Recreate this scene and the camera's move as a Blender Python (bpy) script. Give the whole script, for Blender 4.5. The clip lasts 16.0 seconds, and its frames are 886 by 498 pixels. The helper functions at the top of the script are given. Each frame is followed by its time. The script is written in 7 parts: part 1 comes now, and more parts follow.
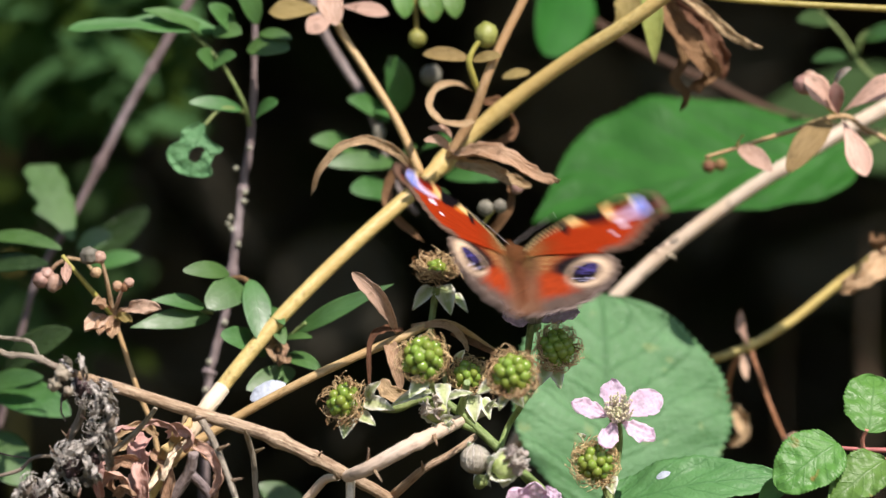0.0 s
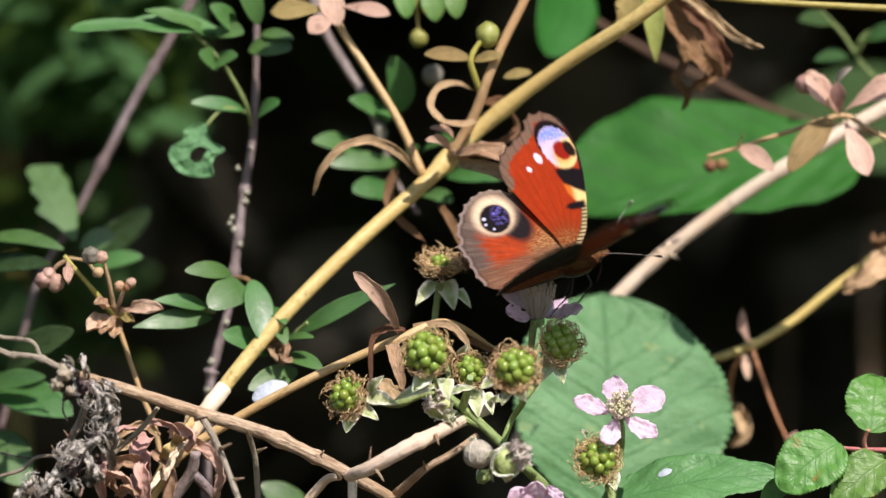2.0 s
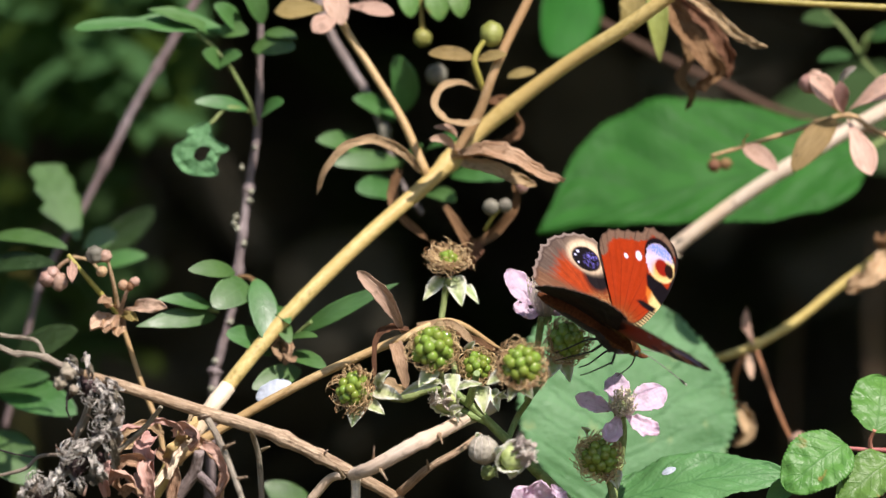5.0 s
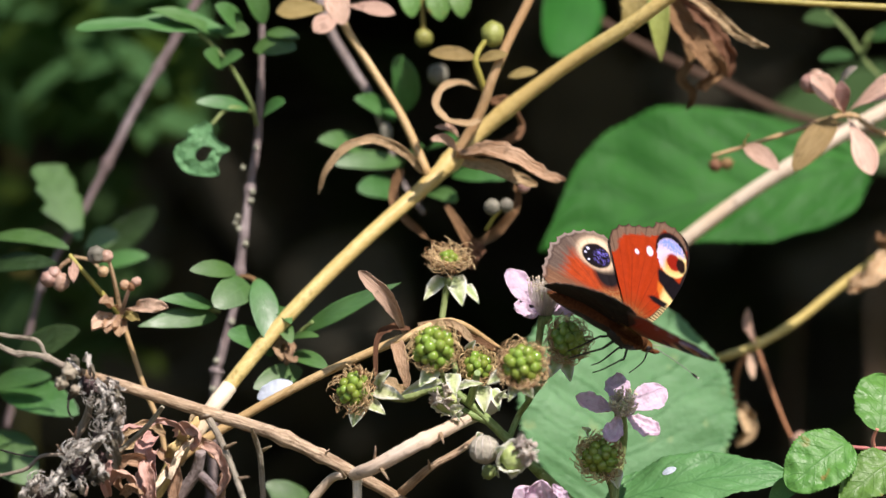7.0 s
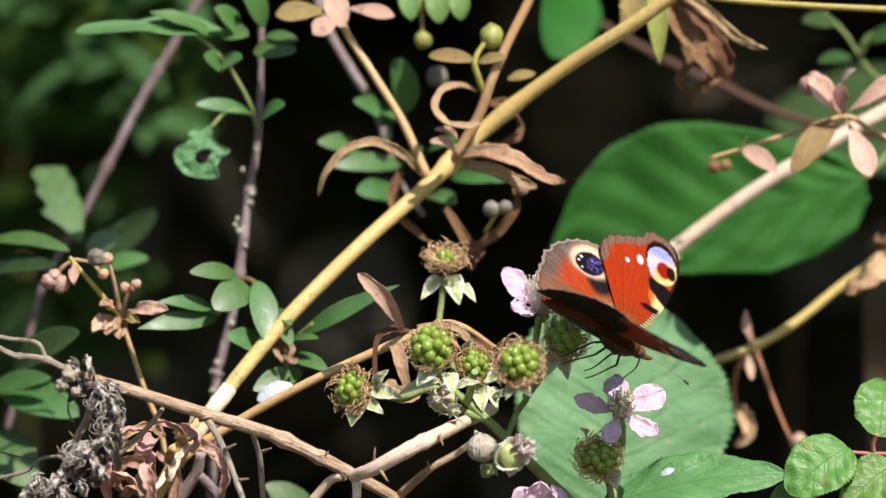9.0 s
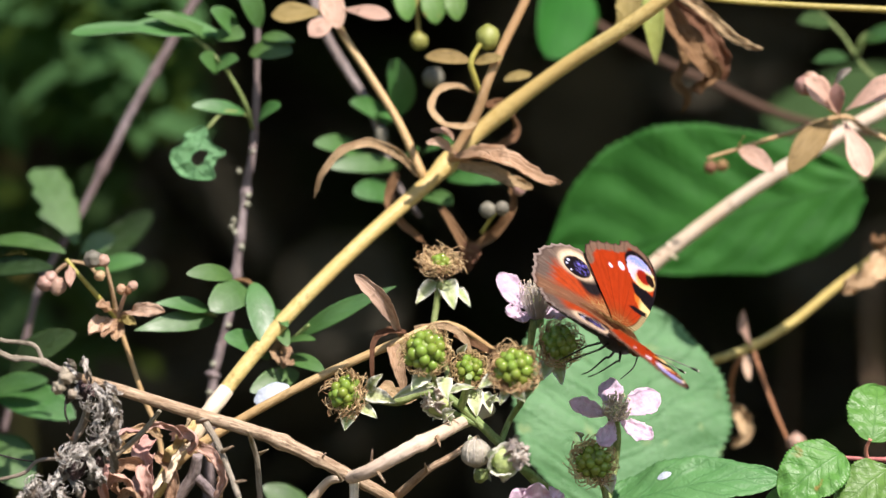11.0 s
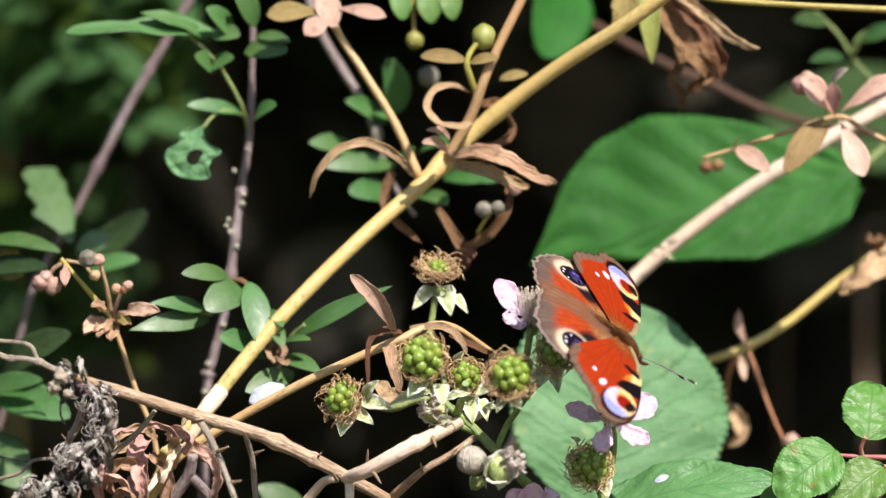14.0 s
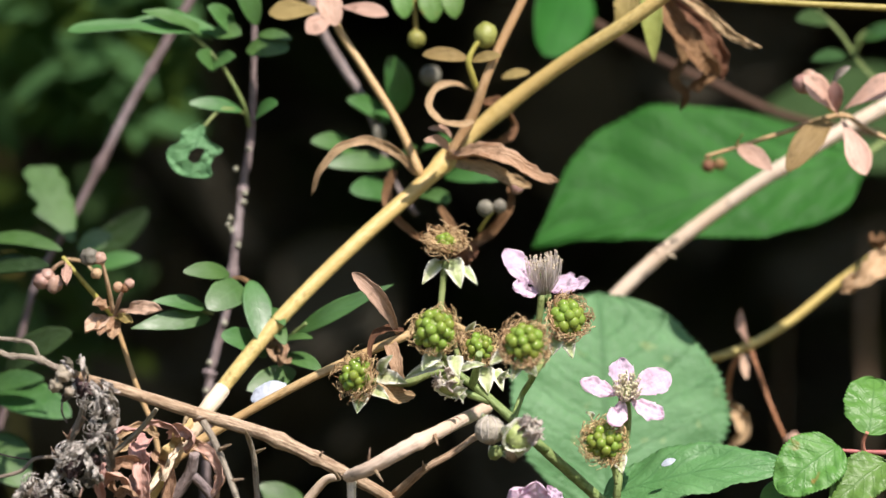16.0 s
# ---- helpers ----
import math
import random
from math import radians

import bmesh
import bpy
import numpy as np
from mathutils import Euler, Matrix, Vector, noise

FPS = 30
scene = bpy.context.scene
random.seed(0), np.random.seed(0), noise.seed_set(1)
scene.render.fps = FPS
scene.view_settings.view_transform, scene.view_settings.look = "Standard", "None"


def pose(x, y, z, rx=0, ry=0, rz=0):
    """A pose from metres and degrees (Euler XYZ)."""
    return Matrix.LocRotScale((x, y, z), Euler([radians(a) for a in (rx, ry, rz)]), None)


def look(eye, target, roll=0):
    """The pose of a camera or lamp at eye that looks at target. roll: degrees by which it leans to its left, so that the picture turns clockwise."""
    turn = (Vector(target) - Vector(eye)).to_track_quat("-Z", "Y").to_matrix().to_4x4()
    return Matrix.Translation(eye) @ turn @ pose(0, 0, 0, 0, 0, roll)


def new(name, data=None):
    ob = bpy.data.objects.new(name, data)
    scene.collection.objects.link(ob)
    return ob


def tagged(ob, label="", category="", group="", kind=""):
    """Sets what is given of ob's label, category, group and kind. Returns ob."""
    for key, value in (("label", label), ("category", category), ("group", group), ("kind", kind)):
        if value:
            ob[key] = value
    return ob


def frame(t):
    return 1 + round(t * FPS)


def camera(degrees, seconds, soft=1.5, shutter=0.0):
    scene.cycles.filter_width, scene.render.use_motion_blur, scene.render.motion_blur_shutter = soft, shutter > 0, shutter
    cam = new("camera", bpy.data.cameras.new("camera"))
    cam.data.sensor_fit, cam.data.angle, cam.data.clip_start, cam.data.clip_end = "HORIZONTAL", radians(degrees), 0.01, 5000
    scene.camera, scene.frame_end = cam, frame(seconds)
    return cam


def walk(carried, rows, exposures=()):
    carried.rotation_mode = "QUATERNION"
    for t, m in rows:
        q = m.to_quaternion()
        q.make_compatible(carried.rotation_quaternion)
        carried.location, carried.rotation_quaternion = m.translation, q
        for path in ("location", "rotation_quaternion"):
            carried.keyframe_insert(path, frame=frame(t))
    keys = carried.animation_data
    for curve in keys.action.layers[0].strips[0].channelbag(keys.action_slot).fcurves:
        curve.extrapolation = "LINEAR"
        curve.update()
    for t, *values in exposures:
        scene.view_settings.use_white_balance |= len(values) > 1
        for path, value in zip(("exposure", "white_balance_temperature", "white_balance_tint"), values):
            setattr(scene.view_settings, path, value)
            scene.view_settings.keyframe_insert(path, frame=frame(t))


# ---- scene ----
cam = camera(12, 16.0, soft=1.4, shutter=0.5)
cam.data.dof.use_dof, cam.data.dof.focus_distance, cam.data.dof.aperture_fstop = True, 0.784, 12.0
PATH = [
    (0, pose(-0.00017, -0.77960, 1.00032, 89.9820, -0.0124, -0.0263)),
    (0.5, pose(-0.00046, -0.78009, 0.99997, 90.0048, -0.0145, -0.0420)),
    (1, pose(-0.00015, -0.78002, 1.00001, 90.0004, -0.0204, -0.0143)),
    (1.5, pose(0.00000, -0.78000, 1.00000, 90.0000, -0.0000, 0.0000)),
    (2, pose(0.00007, -0.78021, 0.99986, 90.0112, 0.0360, 0.0134)),
    (2.5, pose(0.00019, -0.78055, 0.99958, 90.0290, 0.0136, 0.0230)),
    (3, pose(0.00033, -0.77985, 0.99933, 90.0477, 0.0187, 0.0407)),
    (3.5, pose(0.00032, -0.78025, 0.99942, 90.0418, 0.0477, 0.0423)),
    (4, pose(0.00029, -0.78034, 0.99949, 90.0324, 0.0106, 0.0522)),
    (6.5, pose(0.00093, -0.78052, 0.99902, 90.0514, 0.0352, 0.1418)),
    (7, pose(0.00091, -0.78071, 0.99912, 90.0516, 0.0385, 0.1410)),
    (7.5, pose(0.00079, -0.78197, 0.99953, 90.0254, 0.0356, 0.1257)),
    (8, pose(0.00060, -0.78160, 0.99992, 89.9990, 0.0569, 0.1116)),
    (8.5, pose(0.00095, -0.78132, 0.99947, 90.0388, 0.1110, 0.1422)),
    (9, pose(0.00167, -0.78273, 0.99975, 90.0342, 0.0915, 0.1836)),
    (11.5, pose(0.00039, -0.78176, 1.00025, 90.0090, 0.2893, 0.0276)),
    (12, pose(-0.00050, -0.78118, 1.00022, 90.0053, 0.3410, -0.0475)),
    (12.5, pose(-0.00063, -0.78165, 1.00001, 90.0230, 0.3348, -0.0742)),
    (13, pose(-0.00061, -0.78013, 1.00044, 89.9855, 0.2590, -0.0601)),
    (13.5, pose(-0.00008, -0.78026, 1.00147, 89.9175, 0.1801, -0.0385)),
    (14, pose(-0.00032, -0.78082, 1.00115, 89.9467, 0.1689, -0.0608)),
    (14.5, pose(-0.00041, -0.78097, 1.00093, 89.9631, 0.1669, -0.0648)),
    (15, pose(-0.00068, -0.78062, 1.00058, 89.9823, 0.1305, -0.0801)),
    (15.5, pose(-0.00061, -0.78051, 1.00003, 90.0174, 0.1544, -0.0736)),
    (16, pose(-0.00097, -0.78004, 0.99965, 90.0310, 0.1534, -0.0813)),
]
EXPOSURES = [(0, 0.38), (4, 0.38), (9, 0.49), (11.5, 0.61), (14, 0.62), (16, 0.48)]
walk(cam, PATH, EXPOSURES)

# ------------------------------------------------------------------ light
world = bpy.data.worlds.new("summer_sky")
scene.world = world
world.use_nodes = True
_nt = world.node_tree
_sky = _nt.nodes.new("ShaderNodeTexSky")
_sky.sky_type, _sky.sun_disc = "NISHITA", False
SUN = Vector((0.30, -0.57, 0.76)).normalized()          # the way to the sun
_sky.sun_elevation = math.asin(SUN.z)
_sky.sun_rotation = math.atan2(SUN.x, SUN.y)
_nt.links.new(_sky.outputs[0], _nt.nodes["Background"].inputs[0])
_nt.nodes["Background"].inputs[1].default_value = 0.085
sun = new("sun", bpy.data.lights.new("sun", "SUN"))
sun.data.energy, sun.data.angle, sun.data.color = 5.0, radians(0.55), (1.0, 0.885, 0.845)
sun.matrix_world = look(SUN * 5, (0, 0, 0))

# ------------------------------------------------------------------ materials


class Nodes:
    """Short-hand for node materials."""

    def __init__(self, name):
        self.m = bpy.data.materials.new(name)
        self.m.use_nodes = True
        self.t = self.m.node_tree
        self.p = self.t.nodes["Principled BSDF"]
        self.out = self.t.nodes["Material Output"]

    def n(self, kind, operation=None, use_clamp=False, data_type=None, feature=None, attribute_name=None):
        node = self.t.nodes.new("ShaderNode" + kind)
        if operation:
            node.operation, node.use_clamp = operation, use_clamp
        if data_type:
            node.data_type = data_type
        if feature:
            node.feature = feature
        if attribute_name:
            node.attribute_name = attribute_name
        return node

    def link(self, a, b):
        self.t.links.new(a, b)

    def math(self, op, a, b=None, clamp=False):
        node = self.n("Math", operation=op, use_clamp=clamp)
        for i, v in enumerate((a, b)):
            if v is None:
                continue
            if isinstance(v, (int, float)):
                node.inputs[i].default_value = v
            else:
                self.link(v, node.inputs[i])
        return node.outputs[0]

    def mix(self, fac, a, b):
        node = self.n("Mix", data_type="RGBA")
        for sock, v in ((node.inputs[0], fac), (node.inputs[6], a), (node.inputs[7], b)):
            if isinstance(v, (int, float)):
                sock.default_value = v
            elif isinstance(v, tuple):
                sock.default_value = (*v, 1)
            else:
                self.link(v, sock)
        return node.outputs[2]

    def noise(self, vec, scale, detail=3.0, rough=0.55, lo=0.3, hi=0.7):
        node = self.n("TexNoise")
        node.inputs["Scale"].default_value = scale
        node.inputs["Detail"].default_value = detail
        node.inputs["Roughness"].default_value = rough
        self.link(vec, node.inputs["Vector"])
        r = self.n("MapRange")
        r.inputs[1].default_value, r.inputs[2].default_value = lo, hi
        self.link(node.outputs["Fac"], r.inputs[0])
        return r.outputs[0]

    def coords(self, which="Object"):
        return self.n("TexCoord").outputs[which]

    def stretched(self, vec, scale):
        node = self.n("Mapping")
        node.inputs["Scale"].default_value = scale
        self.link(vec, node.inputs["Vector"])
        return node.outputs[0]

    def bump(self, height, strength, distance):
        node = self.n("Bump")
        node.inputs["Strength"].default_value = strength
        node.inputs["Distance"].default_value = distance
        self.link(height, node.inputs["Height"])
        self.link(node.outputs[0], self.p.inputs["Normal"])
        return node.outputs[0]

    def vary(self, col, amount):
        """A slight difference of brightness from object to object and patch to patch."""
        info = self.n("ObjectInfo")
        h = self.n("HueSaturation")
        self.link(self.math("ADD", self.math("MULTIPLY", info.outputs["Random"], amount), 1 - amount / 2), h.inputs["Value"])
        self.link(self.math("ADD", self.math("MULTIPLY", info.outputs["Random"], 0.03), 0.485), h.inputs["Hue"])
        self.link(col, h.inputs["Color"])
        return h.outputs[0]

    def thin(self, col, amount, normal=None):
        """Let some light through a thin blade."""
        tr = self.n("BsdfTranslucent")
        self.link(col, tr.inputs[0])
        if normal is not None:
            self.link(normal, tr.inputs["Normal"])
        mx = self.n("MixShader")
        mx.inputs[0].default_value = amount
        self.link(self.p.outputs[0], mx.inputs[1])
        self.link(tr.outputs[0], mx.inputs[2])
        self.link(mx.outputs[0], self.out.inputs["Surface"])


def leaf_material(name, dark, light, vein, veins=6, slope=0.35, rough=0.38, thin=0.22, spots=0.0, spot=(0.30, 0.22, 0.06), relief=0.6, spec=0.5):
    s = Nodes(name)
    ob, uv = s.coords("Object"), s.coords("UV")
    sep = s.n("SeparateXYZ")
    s.link(uv, sep.inputs[0])
    side = s.math("ABSOLUTE", s.math("SUBTRACT", sep.outputs[1], 0.5))
    wob = s.math("MULTIPLY", s.noise(ob, 160, 2), 0.25)
    f = s.math("FRACT", s.math("ADD", s.math("SUBTRACT", s.math("MULTIPLY", sep.outputs[0], veins), s.math("MULTIPLY", side, slope * veins)), wob))
    line = s.math("ABSOLUTE", s.math("SUBTRACT", f, 0.5))
    line = s.math("SUBTRACT", 1.0, s.math("MULTIPLY", line, 9.0, True), True)
    mid = s.math("SUBTRACT", 1.0, s.math("MULTIPLY", side, 34.0, True), True)
    ribs = s.math("MAXIMUM", s.math("MULTIPLY", line, 0.75), mid)
    net = s.n("TexVoronoi", feature="DISTANCE_TO_EDGE")
    net.inputs["Scale"].default_value = 900
    s.link(ob, net.inputs["Vector"])
    cells = s.math("MULTIPLY", net.outputs["Distance"], 4.0, True)
    col = s.mix(s.noise(ob, 70, 4), dark, light)
    col = s.mix(s.math("MULTIPLY", s.noise(ob, 500, 3, 0.6, 0.45, 0.75), 0.35), col, light)
    col = s.mix(s.math("MULTIPLY", ribs, 0.55), col, vein)
    if spots:
        col = s.mix(s.math("MULTIPLY", s.noise(ob, 230, 2, 0.5, 0.66, 0.72), spots), col, spot)
    col = s.vary(col, 0.25)
    s.link(col, s.p.inputs["Base Color"])
    rr = s.math("ADD", s.math("MULTIPLY", s.noise(ob, 300, 3), 0.2), rough - 0.05)
    s.link(rr, s.p.inputs["Roughness"])
    s.p.inputs["Specular IOR Level"].default_value = spec
    h = s.math("SUBTRACT", s.math("MULTIPLY", cells, 0.35), s.math("MULTIPLY", ribs, 1.0))
    h = s.math("ADD", h, s.math("MULTIPLY", s.noise(ob, 260, 3), 0.8))
    nrm = s.bump(h, relief, 0.0004)
    s.thin(s.mix(0.35, col, (0.35, 0.5, 0.05)), thin, nrm)
    return s.m


def dry_material(name, dark, light, rough=0.62, thin=0.12, streak=(900, 26, 1), spec=0.3, relief=0.5, patch=None):
    """Dry stalks and leaves: streaks along the length, blotches, fine relief."""
    s = Nodes(name)
    ob, uv = s.coords("Object"), s.coords("UV")
    st = s.noise(s.stretched(uv, streak), 1.0, 4, 0.6)
    bl = s.noise(ob, 120, 4, 0.6)
    col = s.mix(st, dark, light)
    col = s.mix(s.math("MULTIPLY", bl, 0.36), col, tuple(0.5 * (a + b) for a, b in zip(dark, light)))
    col = s.mix(s.math("MULTIPLY", s.noise(ob, 420, 3, 0.6, 0.58, 0.72), 0.55), col, tuple(0.45 * a for a in dark))
    if patch:
        col = s.mix(s.math("MULTIPLY", s.noise(ob, 45, 2, 0.5, 0.42, 0.6), 0.8), col, patch)
    col = s.vary(col, 0.22)
    s.link(col, s.p.inputs["Base Color"])
    s.p.inputs["Roughness"].default_value = rough
    s.p.inputs["Specular IOR Level"].default_value = spec
    nrm = s.bump(s.math("ADD", st, s.math("MULTIPLY", s.noise(ob, 1500, 2), 0.5)), relief, 0.00025)
    if thin:
        s.thin(col, thin, nrm)
    return s.m


def plain_material(name, dark, light, scale=400, rough=0.5, spec=0.5, relief=0.3, thin=0.0, island=False):
    s = Nodes(name)
    ob = s.coords("Object")
    col = s.mix(s.n("NewGeometry").outputs["Random Per Island"] if island else s.noise(ob, scale, 3), dark, light)
    col = s.mix(s.math("MULTIPLY", s.noise(ob, scale * 4, 2), 0.4), col, tuple(0.7 * a for a in dark))
    col = s.vary(col, 0.2)
    s.link(col, s.p.inputs["Base Color"])
    s.p.inputs["Roughness"].default_value = rough
    s.p.inputs["Specular IOR Level"].default_value = spec
    nrm = s.bump(s.noise(ob, scale * 3, 3), relief, 0.0003)
    if thin:
        s.thin(col, thin, nrm)
    return s.m


def wing_material():
    """Wing scales: the pattern is carried by the mesh, with fine dusting and veins' sheen."""
    s = Nodes("wing_scales")
    a = s.n("Attribute", attribute_name="pattern")
    ob = s.coords("Object")
    dust = s.noise(ob, 5200, 2, 0.6, 0.25, 0.75)
    h = s.n("HueSaturation")
    s.link(s.math("ADD", s.math("MULTIPLY", dust, 0.42), 0.79), h.inputs["Value"])
    s.link(a.outputs["Color"], h.inputs["Color"])
    s.link(h.outputs[0], s.p.inputs["Base Color"])
    s.p.inputs["Roughness"].default_value = 0.7
    s.p.inputs["Specular IOR Level"].default_value = 0.08
    nrm = s.bump(s.math("ADD", dust, s.noise(ob, 1300, 2)), 0.25, 0.0002)
    b = s.n("Attribute", attribute_name="passed_light")
    tr, mx = s.n("BsdfTranslucent"), s.n("MixShader")
    s.link(b.outputs["Color"], tr.inputs[0])
    s.link(nrm, tr.inputs["Normal"])
    s.link(b.outputs["Alpha"], mx.inputs[0])
    s.link(s.p.outputs[0], mx.inputs[1])
    s.link(tr.outputs[0], mx.inputs[2])
    s.link(mx.outputs[0], s.out.inputs["Surface"])
    return s.m


def sepal_material():
    """Downy sepals: green along the middle, felted white towards the margin."""
    s = Nodes("downy_sepal")
    ob, uv = s.coords("Object"), s.coords("UV")
    sep = s.n("SeparateXYZ")
    s.link(uv, sep.inputs[0])
    side = s.math("ABSOLUTE", s.math("SUBTRACT", sep.outputs[1], 0.5))
    edge = s.math("ADD", s.math("SUBTRACT", s.math("MULTIPLY", side, 3.4), 0.62), s.math("MULTIPLY", s.noise(ob, 600, 3), 0.35), True)
    col = s.mix(s.noise(ob, 350, 3), (0.42, 0.52, 0.20), (0.62, 0.68, 0.38))
    col = s.mix(edge, col, (0.88, 0.88, 0.76))
    col = s.mix(s.math("MULTIPLY", s.noise(ob, 900, 2, 0.5, 0.55, 0.75), 0.4), col, (0.82, 0.82, 0.70))
    col = s.vary(col, 0.2)
    s.link(col, s.p.inputs["Base Color"])
    s.p.inputs["Roughness"].default_value = 0.65
    s.p.inputs["Specular IOR Level"].default_value = 0.3
    nrm = s.bump(s.noise(ob, 1500, 3), 0.4, 0.0002)
    s.thin(col, 0.3, nrm)
    return s.m


M_BRAMBLE = leaf_material("bramble_leaf", (0.092, 0.262, 0.095), (0.168, 0.37, 0.172), (0.040, 0.145, 0.047), 7, 0.55, 0.5, 0.2, 0.4, (0.34, 0.44, 0.16), relief=0.6, spec=0.34)
M_LOWLEAF = leaf_material("greener_bramble_leaf", (0.075, 0.225, 0.065), (0.135, 0.32, 0.115), (0.05, 0.165, 0.05), 7, 0.55, 0.5, 0.2, 0.0, relief=0.3, spec=0.4)
# darker copy of the bramble leaf, with shade put into its green
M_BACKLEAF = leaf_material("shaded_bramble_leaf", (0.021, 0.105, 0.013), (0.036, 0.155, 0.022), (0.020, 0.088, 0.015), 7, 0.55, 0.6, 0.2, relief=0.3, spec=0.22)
M_GLOSSY = leaf_material("glossy_leaf", (0.036, 0.112, 0.020), (0.082, 0.208, 0.045), (0.11, 0.24, 0.08), 5, 0.5, 0.47, 0.2, 0.0, relief=0.12, spec=1.0)
M_SPRIG = leaf_material("young_bramble_leaf", (0.088, 0.215, 0.036), (0.155, 0.31, 0.066), (0.075, 0.18, 0.04), 6, 0.6, 0.42, 0.25, 0.8, (0.30, 0.17, 0.04), relief=0.22)
# hedge leaf green with shade put into the colour by darkening it
M_THICKET = leaf_material("shade_darkened_leaf", (0.02, 0.045, 0.012), (0.045, 0.095, 0.026), (0.055, 0.11, 0.036), 5, 0.5, 0.5, 0.2)
# ordinary leaf green dimmed: its shade is part of the colour
M_DIM = leaf_material("shade_dimmed_leaf", (0.036, 0.082, 0.025), (0.070, 0.142, 0.049), (0.066, 0.13, 0.046), 5, 0.5, 0.7, 0.3, spec=0.14)
# near-black leaf tone: the deep shade of the hedge is in the colour
M_DEEP = leaf_material("deep_shade_leaf", (0.042, 0.038, 0.027), (0.096, 0.088, 0.062), (0.080, 0.074, 0.052), 5, 0.5, 0.7, 0.05, spec=0.2)
M_YELLOW = dry_material("yellow_dry_stalk", (0.50, 0.40, 0.10), (0.81, 0.71, 0.29), 0.42, 0.0, (700, 10, 1), 0.45, 0.25, (0.62, 0.49, 0.16))
M_STRAW = dry_material("tan_straw_stalk", (0.40, 0.26, 0.10), (0.74, 0.56, 0.29), 0.45, 0.0, (500, 10, 1), 0.4, 0.4, (0.52, 0.35, 0.15))
M_RUST = dry_material("rust_brown_stalk", (0.34, 0.15, 0.06), (0.64, 0.35, 0.17), 0.5, 0.0, (500, 9, 1), 0.35, 0.3)
M_OLIVE = dry_material("olive_yellow_stalk", (0.25, 0.235, 0.042), (0.50, 0.42, 0.115), 0.45, 0.0, (700, 10, 1), 0.45, 0.25)
M_PALE = dry_material("pale_dry_cane", (0.60, 0.48, 0.34), (0.88, 0.77, 0.62), 0.55, 0.0, (120, 10, 1), 0.35, 0.4, (0.68, 0.52, 0.35))
M_CANE = dry_material("dead_bramble_cane", (0.15, 0.085, 0.042), (0.78, 0.61, 0.42), 0.62, 0.0, (210, 15, 1), 0.3, 1.0, (0.40, 0.26, 0.14))
M_TWIG = dry_material("purple_brown_twig", (0.085, 0.062, 0.058), (0.50, 0.43, 0.42), 0.6, 0.0, (260, 7, 1), 0.3, 0.9, (0.20, 0.15, 0.135))
M_DRYLEAF = dry_material("dry_curled_leaf", (0.38, 0.21, 0.095), (0.82, 0.61, 0.39), 0.6, 0.2, (5, 16, 1), 0.3, 0.9)
M_BROWNLEAF = dry_material("brown_dead_leaf", (0.135, 0.062, 0.028), (0.42, 0.245, 0.125), 0.65, 0.2, (5, 16, 1), 0.25, 0.9)
M_TANLEAF = dry_material("pinkish_tan_leaf", (0.46, 0.285, 0.19), (0.75, 0.55, 0.42), 0.55, 0.2, (4, 14, 1), 0.3, 0.6)
M_PINKLEAF = dry_material("pink_withered_leaf", (0.56, 0.31, 0.24), (0.86, 0.60, 0.50), 0.5, 0.25, (4, 14, 1), 0.35, 0.4)
M_OLIVELEAF = dry_material("olive_tan_leaf", (0.22, 0.165, 0.05), (0.44, 0.33, 0.135), 0.55, 0.2, (4, 14, 1), 0.3, 0.6)
M_GREY = plain_material("withered_grey", (0.31, 0.285, 0.245), (0.84, 0.80, 0.73), 420, 0.85, 0.2, 0.9)
M_DARKLUMP = plain_material("shrivelled_berry", (0.045, 0.026, 0.030), (0.27, 0.19, 0.175), 900, 0.6, 0.3, 0.9)
M_STEM = dry_material("green_bramble_stem", (0.13, 0.20, 0.05), (0.31, 0.39, 0.15), 0.55, 0.0, (500, 8, 1), 0.35, 0.5)
M_SEPAL = sepal_material()
M_DRUPE = plain_material("green_drupelet", (0.16, 0.25, 0.03), (0.27, 0.36, 0.06), 260, 0.16, 0.55, 0.06)
M_CORE = plain_material("berry_core", (0.16, 0.22, 0.04), (0.26, 0.30, 0.08), 500, 0.5)
M_STAMEN = plain_material("withered_stamens", (0.22, 0.11, 0.042), (0.90, 0.69, 0.37), 500, 0.5, 0.4, 0.3, island=True)
M_FILAMENT = plain_material("fresh_stamens", (0.84, 0.78, 0.70), (0.95, 0.91, 0.85), 900, 0.5, 0.3, 0.2, 0.45)
M_ANTHER = plain_material("anthers", (0.55, 0.47, 0.30), (0.86, 0.80, 0.60), 900, 0.7)
M_PETAL = dry_material("pink_petal", (0.82, 0.60, 0.77), (0.95, 0.86, 0.94), 0.55, 0.5, (2, 9, 1), 0.3, 0.25)
M_BUD = dry_material("pale_withered_bud", (0.56, 0.46, 0.38), (0.88, 0.80, 0.71), 0.7, 0.25, (120, 20, 1), 0.2, 0.6)
M_CLOSED = plain_material("grey_brown_bud", (0.30, 0.27, 0.21), (0.55, 0.50, 0.42), 500, 0.75, 0.2, 0.6)
M_GREYTWIG = dry_material("weathered_grey_twig", (0.16, 0.138, 0.094), (0.57, 0.52, 0.40), 0.7, 0.0, (200, 8, 1), 0.2, 1.0, (0.30, 0.25, 0.19))
M_DARKTWIG = dry_material("dark_brown_twig", (0.045, 0.027, 0.016), (0.16, 0.105, 0.066), 0.7, 0.0, (160, 8, 1), 0.15, 0.8, (0.085, 0.055, 0.034))
